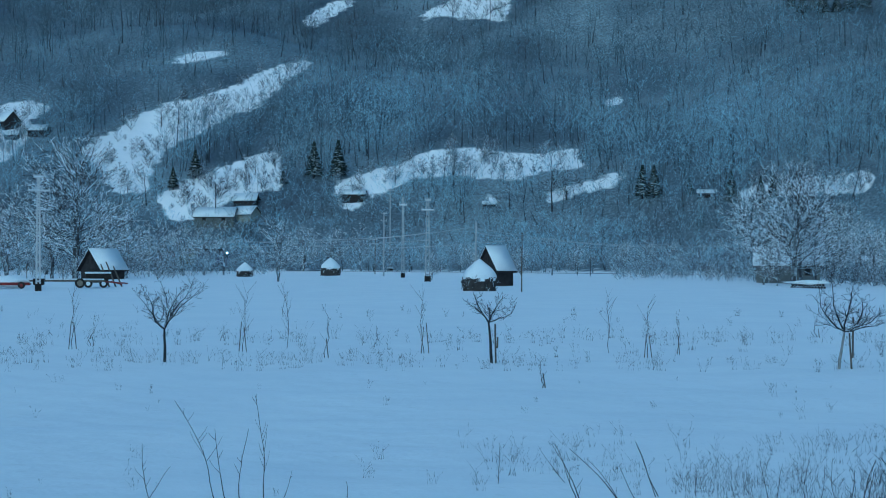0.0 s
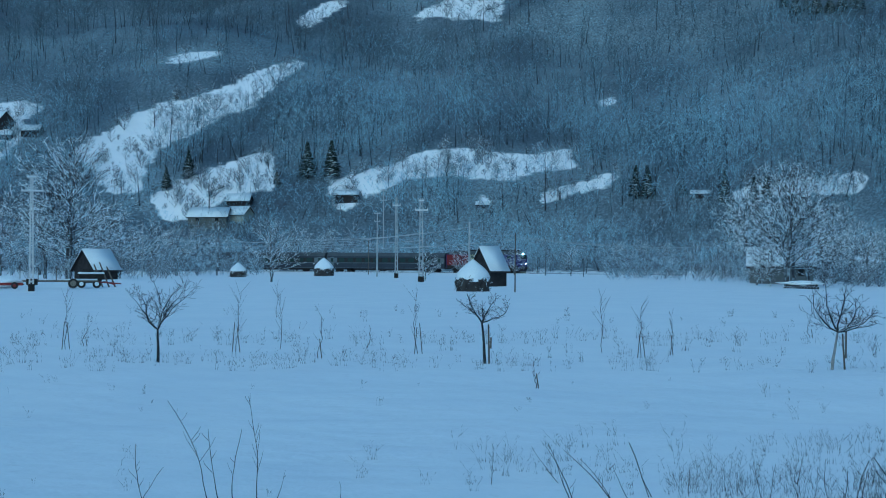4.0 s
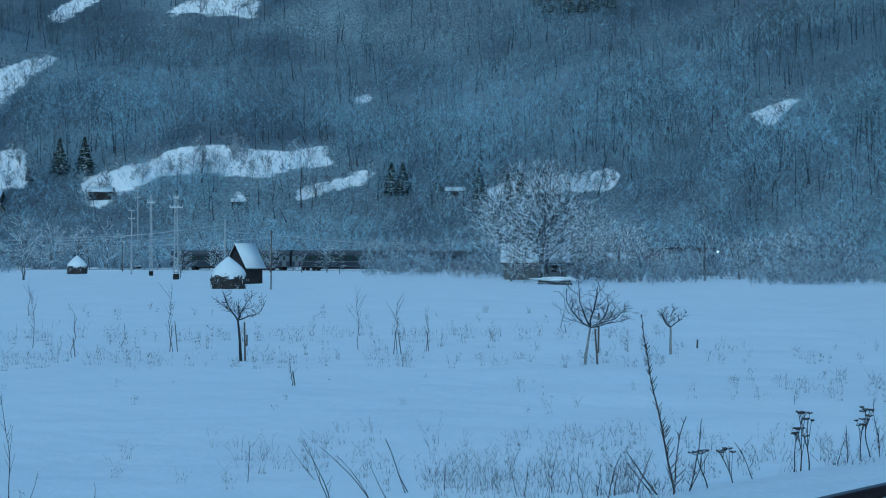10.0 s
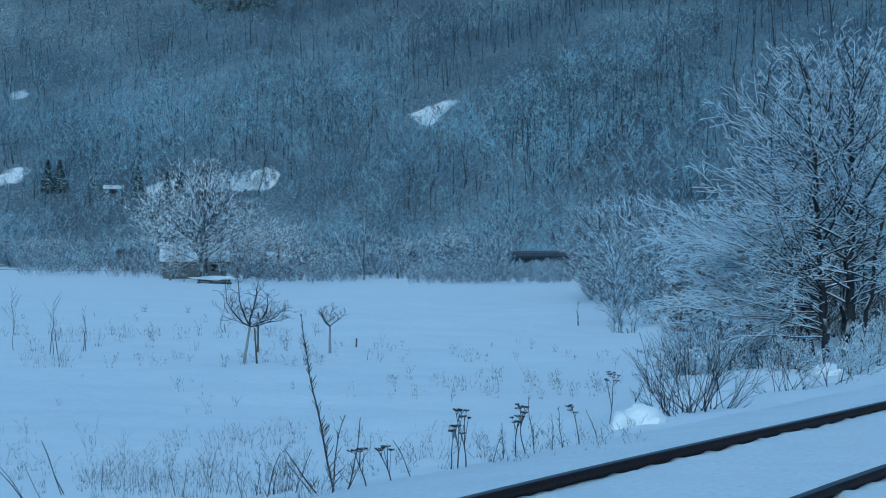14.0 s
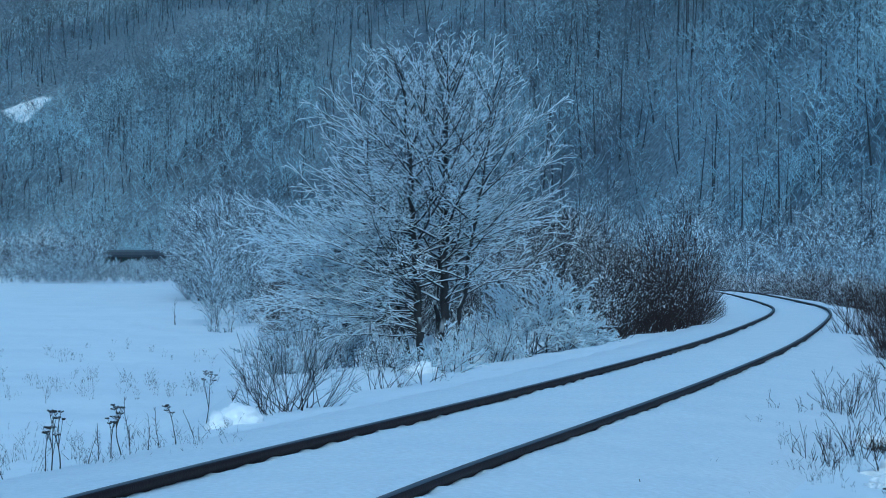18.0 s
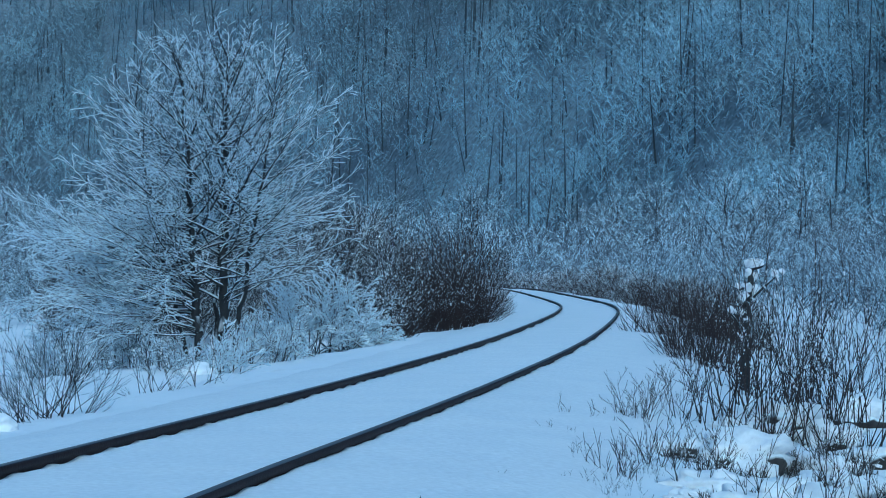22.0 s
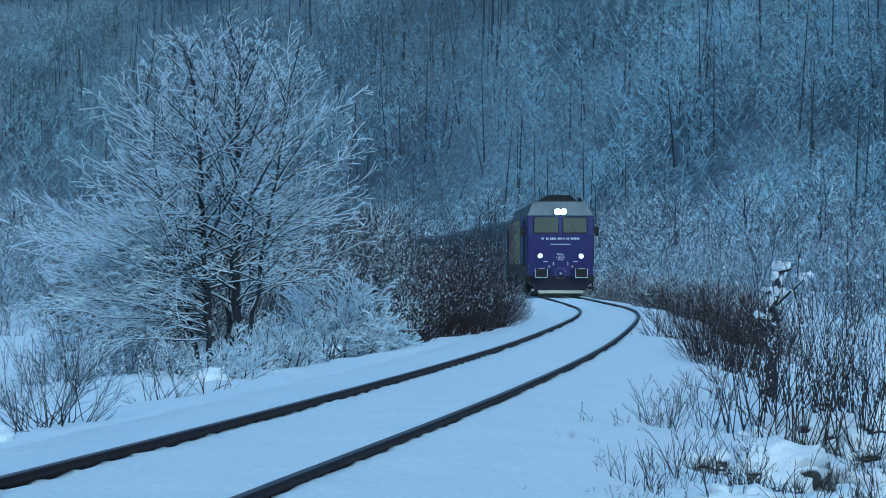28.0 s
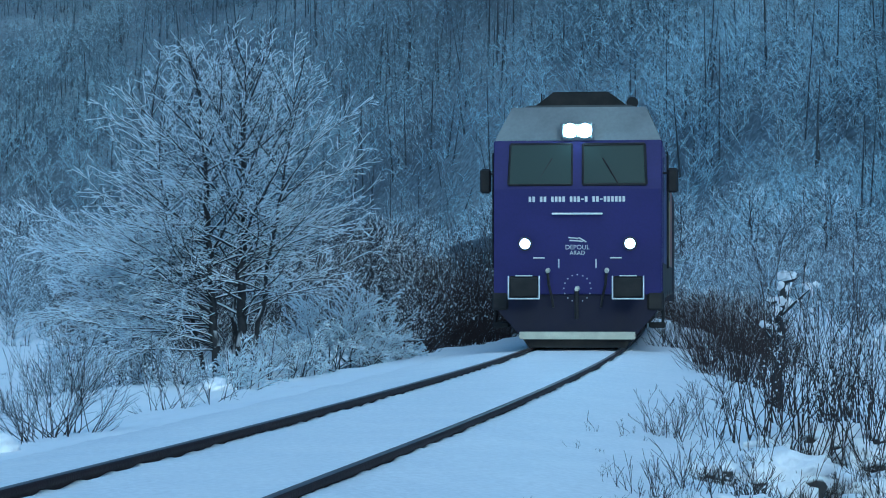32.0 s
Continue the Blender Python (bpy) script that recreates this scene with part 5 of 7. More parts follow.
def build_weeds():
    # tall stalks before the field
    for k, (b, dip, h, lean, side) in enumerate([
            (-5.73, -5.72, 2.83, -0.13, 7), (-5.48, -5.80, 1.89, 0.05, 4), (-4.55, -5.81, 2.76, -0.06, 9), (-5.12, -5.80, 1.82, 0.0, 4), (-7.35, -5.78, 1.60, -0.2, 5), (-7.53, -5.70, 0.87, 0.5, 3), (-4.11, -5.74, 0.73, 0.4, 2),
            (1.39, -5.35, 1.05, 0.05, 6), (3.49, -5.77, 1.60, -0.2, 4), (5.51, -5.64, 1.38, -0.55, 2), (4.58, -5.76, 1.23, -0.5, 5), (3.28, -5.31, 0.87, -0.8, 3), (-2.42, -5.82, 0.55, 0, 3),
            (12.28, -5.61, 4.6, -0.09, 70), (12.14, -5.67, 2.03, 0.16, 5), (12.04, -5.67, 1.31, -0.4, 6), (12.33, -5.61, 1.02, 0.5, 5), (12.47, -5.58, 1.82, 0.2, 3), (11.89, -5.67, 0.87, -0.6, 5),
            (3.51, -5.83, 1.60, -0.15, 5), (5.56, -5.63, 1.38, -0.5, 1), (5.04, -5.85, 1.09, -0.3, 4), (4.66, -5.84, 1.60, -0.7, 4), (6.42, -5.61, 0.73, 0, 8), (8.26, -5.71, 1.09, 0.05, 6), (8.43, -5.74, 1.02, -0.08, 3), (9.13, -5.66, 1.02, 0.0, 6), (9.49, -5.69, 0.87, 0.15, 4), (9.93, -5.66, 1.02, -0.3, 4), (10.51, -5.75, 1.16, 0.1, 8), (10.73, -5.70, 0.87, -0.2, 5), (11.24, -5.67, 1.23, -0.05, 6), (10.22, -5.72, 0.80, 0.3, 4), (7.60, -5.59, 0.58, 0.0, 8),
            (15.24, -3.38, 0.73, 0.0, 8), (30.49, -5.93, 0.73, 0.0, 4), (29.98, -5.98, 0.58, 0.1, 3), (32.88, -4.91, 0.36, 0.0, 5)]):
        weed(b, dip, h, 200 + k, lean, side, thick=0.0075 if h > 4 else 0.0064 if h > 1.3 else 0.0048)
    # flat-headed stalks on the bank
    for k, (b, dip, h, lean, side) in enumerate([
            (15.39, -5.17, 1.53, 0.0, 6), (15.53, -5.20, 1.71, 0.03, 7), (15.20, -5.14, 1.45, -0.04, 3), (16.19, -5.14, 0.87, 0.5, 5), (16.48, -4.88, 1.23, 0.12, 7), (16.84, -4.78, 1.16, 0.0, 7), (17.13, -4.70, 1.09, 0.1, 8), (17.35, -4.70, 1.31, -0.06, 8), (17.78, -4.58, 1.02, 0.08, 5), (18.07, -4.55, 1.23, 0.06, 4), (18.50, -4.43, 0.87, 0.04, 4), (19.22, -4.04, 1.23, 0.0, 8), (19.73, -3.82, 1.60, 0.05, 9), (19.01, -4.26, 0.87, -0.2, 4), (14.30, -5.29, 1.16, 0.02, 4), (13.71, -5.44, 0.87, 0.06, 5), (13.13, -5.51, 1.02, -0.08, 5)]):
        flat = k % 5 in (0, 1)
        weed(b, dip, h * (0.8 + 0.35 * math.sin(k * 2.4) ** 2), 300 + k, lean + 0.15 * math.sin(k * 1.7), side if flat else side * 2, flat, "dead brown umbel weed with flat seed heads" if flat else "ragged dry brown weed on the bank", 0.0060 if flat else 0.0046)


def build_grass():
    """Tufts of dry branching weeds that poke through the snow, in rows along the old furrows of the field."""
    rng = np.random.RandomState(6)
    rows = []
    # bearing from, to, dip from, to, how many, height from, to (degrees)
    for b0, b1, d0, d1, n, h0, h1 in [(-11.5, 12, -1.62, -1.86, 140, 0.18, 0.45), (-11.5, 12, -2.22, -2.50, 130, 0.18, 0.45), (-11.5, 12, -0.95, -1.35, 50, 0.10, 0.25), (-11.5, 12, -2.6, -3.7, 26, 0.08, 0.26), (0.5, 11.5, -4.3, -5.7, 80, 0.3, 0.8), (-11.5, 0, -4.6, -5.7, 12, 0.15, 0.5),
                                      (-11.5, -8, -1.9, -2.45, 12, 0.35, 0.6), (11, 19.5, -1.9, -2.4, 46, 0.15, 0.36), (13.5, 19.5, -2.7, -3.3, 60, 0.2, 0.45), (12.5, 20, -4.2, -5.3, 70, 0.35, 0.9), (8, 13, -3.0, -5.2, 30, 0.2, 0.6), (33.0, 36.0, -4.2, -5.6, 34, 0.25, 0.7), (28, 33, -5.2, -6.0, 8, 0.2, 0.6), (6, 12.6, -5.3, -5.9, 90, 0.5, 1.2), (-11.5, 12, -1.62, -2.5, 60, 0.2, 0.5)]:
        for b, d, h in zip(rng.uniform(b0, b1, n), rng.uniform(d0, d1, n), rng.uniform(h0, h1, n)):
            place, far = seen_ground(b, d)
            rows.append((place.x, place.y, far, far * math.tan(radians(h))))
    p = np.array(rows)
    p = p[rng.uniform(0, 1, len(p)) < 0.85]
    rep = rng.randint(3, 10, len(p))
    i = np.repeat(np.arange(len(p)), rep)
    n = len(i)
    q = np.stack([p[i, 0] + rng.normal(0, 0.16, n) * p[i, 3], p[i, 1] + rng.normal(0, 0.16, n) * p[i, 3]], 1)
    q = np.concatenate([q, ground_z(q[:, 0], q[:, 1])[:, None] - 0.03], 1)
    a, o = rng.uniform(0, 2 * math.pi, n), rng.uniform(0, 0.75, n)
    h = p[i, 3] * rng.uniform(0.35, 1.05, n)
    w = 0.0014 + 0.00007 * p[i, 2]
    mid = q + np.stack([np.cos(a) * o * h * 0.45, np.sin(a) * o * h * 0.45, h * 0.55 + 0.03], 1)
    a2 = a + rng.normal(0, 0.7, n)
    top = mid + np.stack([np.cos(a2) * o * h * 0.7, np.sin(a2) * o * h * 0.7, h * 0.45], 1)
    s0, s1, ww = [q, mid], [mid, top], [w, w * 0.8]
    for _ in range(3):
        f = rng.uniform(0.1, 1.0, (n, 1))
        c = mid + (top - mid) * f
        a3, ln = rng.uniform(0, 2 * math.pi, n), h * rng.uniform(0.08, 0.28, n)
        s0.append(c)
        s1.append(c + np.stack([np.cos(a3) * ln * 0.8, np.sin(a3) * ln * 0.8, ln * 0.7], 1))
        ww.append(w * 0.7)
    ob = thing("dry_grass", pose(0, 0, 0), "tufts of dry branching weeds poking through the snow", "grass", kind="stuff")
    link_mesh("stalks", cones_mesh("stalks", np.concatenate(s0), np.concatenate(s1), np.concatenate(ww), 0, 3, True), M_GRASS, ob, kind="stuff")


# ---- young orchard in the field ----
PRUNED = dict(pieces=[6, 4, 3], kids=[2, 1], bare=[1, 0], open=[0.75, 0.6], shrink=[0.5, 0.5], lift=[0.15, 0.14, 0.10], wander=0.42, thin=0.006)


def fruit_tree(bearing, dip, high, trunk_high, wide, n, seed, lean=0.0, stake=None, bark=None):
    """A pruned young fruit tree: a short stem, then an open bowl of limbs."""
    rng = random.Random(seed)
    place, d = seen_ground(bearing, dip)
    h, s, w = (d * math.tan(radians(v)) for v in (high, trunk_high, wide))
    b = radians(bearing)
    stem, limbs, twigs = [], [], []
    q = (0.0, 0.0, -0.2)
    for i in range(4):
        e = (lean * s * (i + 1) / 4 * math.cos(b) + rng.uniform(-0.01, 0.01), -lean * s * (i + 1) / 4 * math.sin(b), s * (i + 1) / 4)
        stem.append((q, e, 0.05 - 0.005 * i, 0.045 - 0.005 * i))
        q = e
    for k in range(n):
        a = 2 * math.pi * k / n + rng.uniform(-0.4, 0.4)
        ln = math.hypot(w / 2, h - s) * rng.uniform(0.75, 1.0)
        grow(rng, q, (math.cos(a) * w * 0.6, math.sin(a) * w * 0.6, (h - s) * rng.uniform(0.2, 0.75)), ln * 1.05, 0.034, 0, limbs, twigs, PRUNED)
    ob = thing("fruit_tree", Matrix.Translation(place), "pruned young fruit tree, bare, standing in the snowy field", "tree", "young fruit trees")
    link_mesh("trunk", seg_mesh("trunk", stem, 8), bark or M_BARK, ob, "whitewashed trunk" if bark else "")
    link_mesh("limbwork", seg_mesh("limbwork", limbs, 5), M_BARK, ob, kind="stuff")
    link_mesh("crown", seg_mesh("crown", twigs, 4), M_BRUSH, ob, kind="stuff")
    if stake:
        part("stake", bm_rod((stake * math.cos(b), -stake * math.sin(b), -0.2), (stake * 0.8 * math.cos(b), -stake * 0.8 * math.sin(b), s * 0.95), 0.03, 0.025, 6), M_POST, ob)


def sapling(bearing, dip, high, seed, side=10, stake=True):
    rng = random.Random(seed)
    place, d = seen_ground(bearing, dip)
    h = d * math.tan(radians(high))
    segs, q = [], (0.0, 0.0, -0.15)
    for i in range(8):
        e = (q[0] + rng.uniform(-0.07, 0.07), q[1] + rng.uniform(-0.07, 0.07), h * (i + 1) / 8)
        segs.append((q, e, 0.014 - 0.0012 * i, 0.013 - 0.0012 * (i + 1)))
        if i >= 2:
            for _ in range(max(1, side // 6)):
                a, ln = rng.uniform(0, 2 * math.pi), h * rng.uniform(0.08, 0.36)
                m = (e[0] + math.cos(a) * ln * 0.6, e[1] + math.sin(a) * ln * 0.6, e[2] + ln * 0.75)
                segs.append((tuple(q[j] + (e[j] - q[j]) * rng.random() for j in range(3)), m, 0.0055, 0.0025))
        q = e
    ob = thing("sapling", Matrix.Translation(place), "thin bare sapling tied to a stake in the snow", "tree", "saplings in the field")
    link_mesh("stem", seg_mesh("stem", segs, 4), M_BRUSH, ob)
    if stake:
        for x in (0.16, -0.14) if side > 11 else (0.12,):
            part("stake", bm_rod((x, 0, -0.2), (x * 0.3, 0.02, h * rng.uniform(0.4, 0.55)), 0.016, 0.014, 6), M_POST, ob)


def build_orchard():
    fruit_tree(1.25, -2.30, 1.92, 1.05, 1.25, 5, 1, -0.08, 0.12)
    fruit_tree(-7.04, -2.27, 2.25, 0.84, 1.2, 6, 2, 0.0)
    fruit_tree(9.96, -2.40, 2.00, 0.95, 1.9, 9, 3, 0.16, 0.4, M_PALEBARK)
    fruit_tree(12.14, -2.14, 1.25, 0.7, 0.5, 4, 4, 0.0, None, M_PALEBARK)
    for k, (b, dip, h, side) in enumerate([(-9.34, -1.93, 1.42, 12), (-5.08, -2.02, 1.53, 14), (-3.97, -1.94, 1.34, 12), (-2.99, -2.17, 1.02, 10), (-0.46, -2.06, 1.54, 14), (4.23, -2.02, 1.45, 14), (5.20, -2.14, 1.34, 12), (5.93, -2.07, 1.05, 5), (-1.77, -1.90, 0.49, 5), (2.51, -2.92, 0.73, 6), (-8.87, -1.86, 0.58, 6), (-4.05, -1.13, 0.87, 8), (9.44, -1.61, 0.44, 4), (18.41, -1.44, 0.61, 2)]):
        sapling(b, dip, h, 400 + k, side, k % 3 != 2)
    for b, dip, h in [(12.80, -1.99, 0.23), (10.31, -2.11, 1.02), (1.38, -1.92, 0.29)]:
        place, d = seen_ground(b, dip)
        post = thing("stake", Matrix.Translation(place), "short weathered wooden stake in the snow", "stake", "stakes in the field")
        part("wood", bm_rod((0, 0, -0.2), (0.02, 0, d * math.tan(radians(h))), 0.035, 0.03, 6), M_POST, post)


# ---- larger trees round the farms ----
def tree_template(seed, spread, stems, fine=0.024, per_node=2):
    """A frosted crown ten metres high; spread is its half-width in metres."""
    rng = random.Random(seed)
    o = dict(step=0.66, wander=0.13, lift=[0.01, 0.02, 0.03], thin=fine, bare=0.12, sides=[0, 3, 3], angle=(0.5, 1.05), side=0.6)
    trunks = []
    for k in range(stems):
        a, lean = rng.uniform(0, 6.28), 0.02 if k == 0 else rng.uniform(0.05, 0.16)
        trunks.append((math.cos(a) * lean, math.sin(a) * lean, rng.uniform(7.5, 8.9) if k else 9.2, 0.11 if k else 0.14))
    limbs, twigs = crown_segments(rng, trunks, (0, 0, 5.2), spread, 4.8, 1.4, 12, per_node, o, 0.35)
    twigs += [s for s in limbs if s[2] < 0.03]
    p0, p1, r = np.array([s[0] for s in twigs]), np.array([s[1] for s in twigs]), np.array([s[2] for s in twigs])
    p1 = p1 + (p1 - p0) * 0.35
    return seg_mesh("trunk", [s for s in limbs if s[2] >= 0.03], 4), slivers_mesh("crown", np.random.RandomState(seed), p0, p1, r * 1.2)


def build_farm_trees():
    kinds = [tree_template(71, 3.4, 1), tree_template(72, 4.0, 3), tree_template(73, 2.2, 1), tree_template(74, 4.4, 2), tree_template(75, 4.4, 3, 0.02, 3)]
    bare = [[me.copy() for me in m] for m in kinds]
    for group, mats in ((kinds, (M_HOARBARK, M_RIME)), (bare, (M_TWIG, M_HOARSHRUB))):
        for m in group:
            for me, mat in zip(m, mats):
                me.materials.append(mat)
    rng = random.Random(9)
    # bearing, distance, height in degrees, kind
    rows = [(-9.30, 276, 3.41, 4), (-8.00, 285, 1.31, 3), (-9.84, 280, 1.74, 1), (-10.68, 330, 2.18, 3), (-10.96, 300, 1.74, 1), (-8.07, 300, 1.60, 3), (-7.21, 320, 1.38, 3), (-6.57, 330, 1.23, 1), (-4.19, 245, 1.53, 3),
            (8.85, 240, 2.98, 4), (8.45, 236, 1.1, 3), (8.1, 238, 0.9, 1), (9.02, 243, 2.61, 3), (8.20, 251, 1.74, 3), (9.39, 250, 1.53, 1), (7.88, 300, 2.18, 4), (10.01, 290, 1.89, 4), (10.85, 270, 1.38, 1), (5.81, 330, 0.87, 3), (6.52, 320, 0.90, 0), (3.74, 330, 0.80, 2), (2.77, 350, 0.90, 2), (-0.28, 262, 0.70, 3), (0.67, 300, 0.80, 1), (4.58, 345, 0.87, 3), (5.16, 335, 0.93, 1),
            (-5.56, 345, 1.31, 0), (-6.06, 350, 1.16, 3), (-8.71, 345, 1.89, 1), (-9.98, 350, 2.03, 0), (-3.54, 440, 1.16, 1), (-2.82, 445, 1.09, 3), (-2.09, 450, 1.23, 0),
            (12.99, 290, 1.7, 2), (10.51, 275, 1.60, 3), (11.38, 285, 1.45, 1), (11.96, 280, 0.87, 3), (9.78, 262, 1.23, 1), (14.37, 275, 0.65, 3), (13.86, 300, 1.02, 1), (15.75, 300, 0.87, 3), (15.17, 320, 1.31, 3),
            (19.2, 172, 2.5, 4), (19.85, 165, 2.8, 4), (18.85, 190, 2.0, 4), (20.4, 150, 2.5, 4), (18.94, 205, 1.74, 3), (19.59, 175, 2.32, 4), (20.09, 165, 2.18, 3), (18.80, 230, 2.18, 1), (19.62, 150, 2.61, 4), (19.05, 160, 2.47, 3), (20.62, 140, 2.47, 4),
            (16.05, 345, 0.87, 1), (16.63, 350, 0.65, 3), (17.21, 300, 0.41, 1), (17.93, 300, 0.44, 3), (17.70, 290, 0.36, 3), (1.98, 360, 0.70, 1), (3.42, 355, 0.76, 3)]
    # trees that stand out on the slope
    hill = [(-5.78, 1.31, 1.23, 2), (-0.76, 2.05, 0.7, 3), (0.26, 2.15, 0.95, 4), (2.77, 1.56, 1.53, 2), (6.24, 1.91, 0.44, 3), (-6.07, 3.67, 0.51, 1), (-6.71, 3.75, 0.65, 3), (-7.14, 3.66, 0.58, 1), (-5.49, 4.22, 0.36, 3), (-4.99, 4.37, 0.32, 1), (-7.97, 1.98, 0.58, 3), (-5.13, 2.32, 0.32, 1), (-4.77, 2.49, 0.41, 3), (-4.27, 2.64, 0.46, 1), (-1.22, 2.21, 0.58, 3), (-0.28, 2.14, 0.65, 1), (1.54, 2.21, 0.44, 3), (0.23, 6.33, 0.73, 0), (-6.57, 1.76, 0.36, 3), (8.03, 1.69, 0.58, 1), (-10.41, 3.96, 0.41, 1), (-8.43, 4.77, 0.87, 0), (1.69, 1.56, 0.87, 2), (3.14, 1.85, 0.87, 1), (-6.28, 2.63, 0.73, 2), (-7.00, 2.63, 0.87, 2), (-7.29, 2.19, 0.73, 2), (-5.56, 2.78, 0.58, 2)]
    spots = [(toward(b, d), d * math.tan(radians(h)), k, False) for b, d, h, k in rows]
    for b, dip, h, k in hill:
        place, d = seen_ground(b, dip)
        spots.append((place, d * math.tan(radians(h)), k, True))
    bend = [(29.36, 215, 2.18, 1), (30.41, 190, 1.89, 3), (31.34, 240, 2.32, 4), (35.04, 225, 2.18, 3), (35.95, 205, 2.47, 4), (36.87, 190, 2.18, 1), (37.78, 210, 2.76, 3), (38.69, 180, 2.32, 4), (39.59, 195, 2.91, 1), (40.37, 175, 2.47, 3), (34.51, 250, 1.74, 1), (20.71, 205, 2.32, 3), (22.00, 215, 2.18, 1)]
    spots += [(toward(b, d), d * math.tan(radians(h)), k, None) for b, d, h, k in bend]
    for place, h, k, on_hill in spots:
        wide = 1.0 if on_hill else 1.25
        label = "bare tree on the snowy slope" if on_hill else "bare frosted tree at the edge of the snowy field" if on_hill is False else "bare frosted tree below the hillside behind the railway bend"
        t = thing("tree", Matrix.Translation(place) @ pose(0, 0, 0, 0, 0, rng.uniform(0, 360)) @ Matrix.Diagonal((h / 9.4 * wide, h / 9.4 * wide, h / 9.4, 1)), label, "tree", "trees on the slope" if on_hill else "farm trees" if on_hill is False else "trees behind the bend")
        for nm, me in zip(("trunk", "crown"), kinds[k] if on_hill is False and math.atan2(place.x, place.y) < radians(18) else bare[k]):
            q = new(nm, me)
            q.parent = t
            if nm == "crown":
                q["kind"] = "stuff"


def build_spruces():
    rng = np.random.RandomState(77)
    n = 420
    u = rng.uniform(0.06, 1, n) ** 0.8
    a = rng.uniform(0, 2 * math.pi, n)
    ln = (1.03 - u) * 2.3 * rng.uniform(0.6, 1.1, n) + 0.15
    p0 = np.stack([np.zeros(n), np.zeros(n), u * 10], 1)
    p1 = p0 + np.stack([np.cos(a) * ln, np.sin(a) * ln, -0.35 * ln], 1)
    needles = cones_mesh("needles", p0, p1, 0.30, 0.0, 4, True)
    needles.materials.append(M_SPRUCE)
    stem = cones_mesh("trunk", [(0, 0, -0.4)], [(0, 0, 9.8)], 0.18, 0.03, 6)
    stem.materials.append(M_BARK)
    r = random.Random(3)
    for b, dip, h in [(5.06, 1.89, 0.96), (5.35, 1.91, 0.93), (6.25, 1.97, 0.52), (7.30, 1.76, 0.93), (8.03, 1.90, 0.61), (8.34, 1.87, 0.70), (-3.28, 2.38, 1.05), (-2.67, 2.38, 1.10), (-6.84, 2.08, 0.64), (-6.28, 2.37, 0.81), (-4.06, 2.21, 0.44), (19.78, 5.25, 0.35), (20.18, 5.31, 0.41), (9.06, 6.48, 0.73), (9.57, 6.48, 0.80), (10.22, 6.54, 0.73), (9.34, 6.54, 0.58), (9.92, 6.50, 0.65), (10.50, 6.62, 0.58), (8.77, 6.63, 0.65), (10.65, 6.58, 0.65)]:
        place, d = seen_ground(b, dip)
        k = d * math.tan(radians(h)) / 10
        t = thing("spruce", Matrix.Translation(place) @ pose(0, 0, 0, 0, 0, r.uniform(0, 360)) @ Matrix.Diagonal((k * 1.45, k * 1.45, k * 0.88, 1)), "dark spruce with a little snow on its boughs", "tree", "spruces")
        for nm, me in (("trunk", stem), ("crown", needles)):
            new(nm, me).parent = t


build_track_bushes()
build_rocks()
build_weeds()
build_grass()
build_orchard()
build_farm_trees()
build_spruces()


# ---- farm buildings, poles and wires ----
M_OLDWALL = paint("old_grey_wall", (0.17, 0.18, 0.18), (0.11, 0.118, 0.12), 0.9, 0, 0.8, 0.01)
M_ROOFSNOW = paint("roof_snow", (0.83, 0.86, 0.89), (0.75, 0.80, 0.85), 0.55, 0, 0.9, 0.02)
M_GLASSDARK = paint("dark_window", (0.02, 0.025, 0.03), (0.035, 0.04, 0.045), 0.15, 0, 1.0)
M_RUST = paint("dull_red_paint", (0.20, 0.03, 0.03), (0.10, 0.025, 0.025), 0.7, 0, 2.0)
M_TYRE = paint("tyre_rubber", (0.02, 0.02, 0.02), (0.04, 0.04, 0.04), 0.9, 0, 5.0)
M_RIM = paint("dusty_rim", (0.22, 0.20, 0.16), (0.14, 0.12, 0.10), 0.6, 0, 4.0)
M_INSUL = paint("white_insulator", (0.6, 0.62, 0.62), (0.45, 0.47, 0.48), 0.3, 0, 4.0)


def slab(corners, thick, bm=None):
    """A plate on four corners (seen from outside, counter-clockwise), thickened inwards and downwards."""
    bm = bm or bmesh.new()
    c = [Vector(p) for p in corners]
    n = (c[1] - c[0]).cross(c[3] - c[0]).normalized() * -thick
    a, b = [bm.verts.new(p) for p in c], [bm.verts.new(p + n) for p in c]
    bm.faces.new(a)
    bm.faces.new(b[::-1])
    for i in range(4):
        bm.faces.new((a[i], b[i], b[(i + 1) % 4], a[(i + 1) % 4]))
    return bm


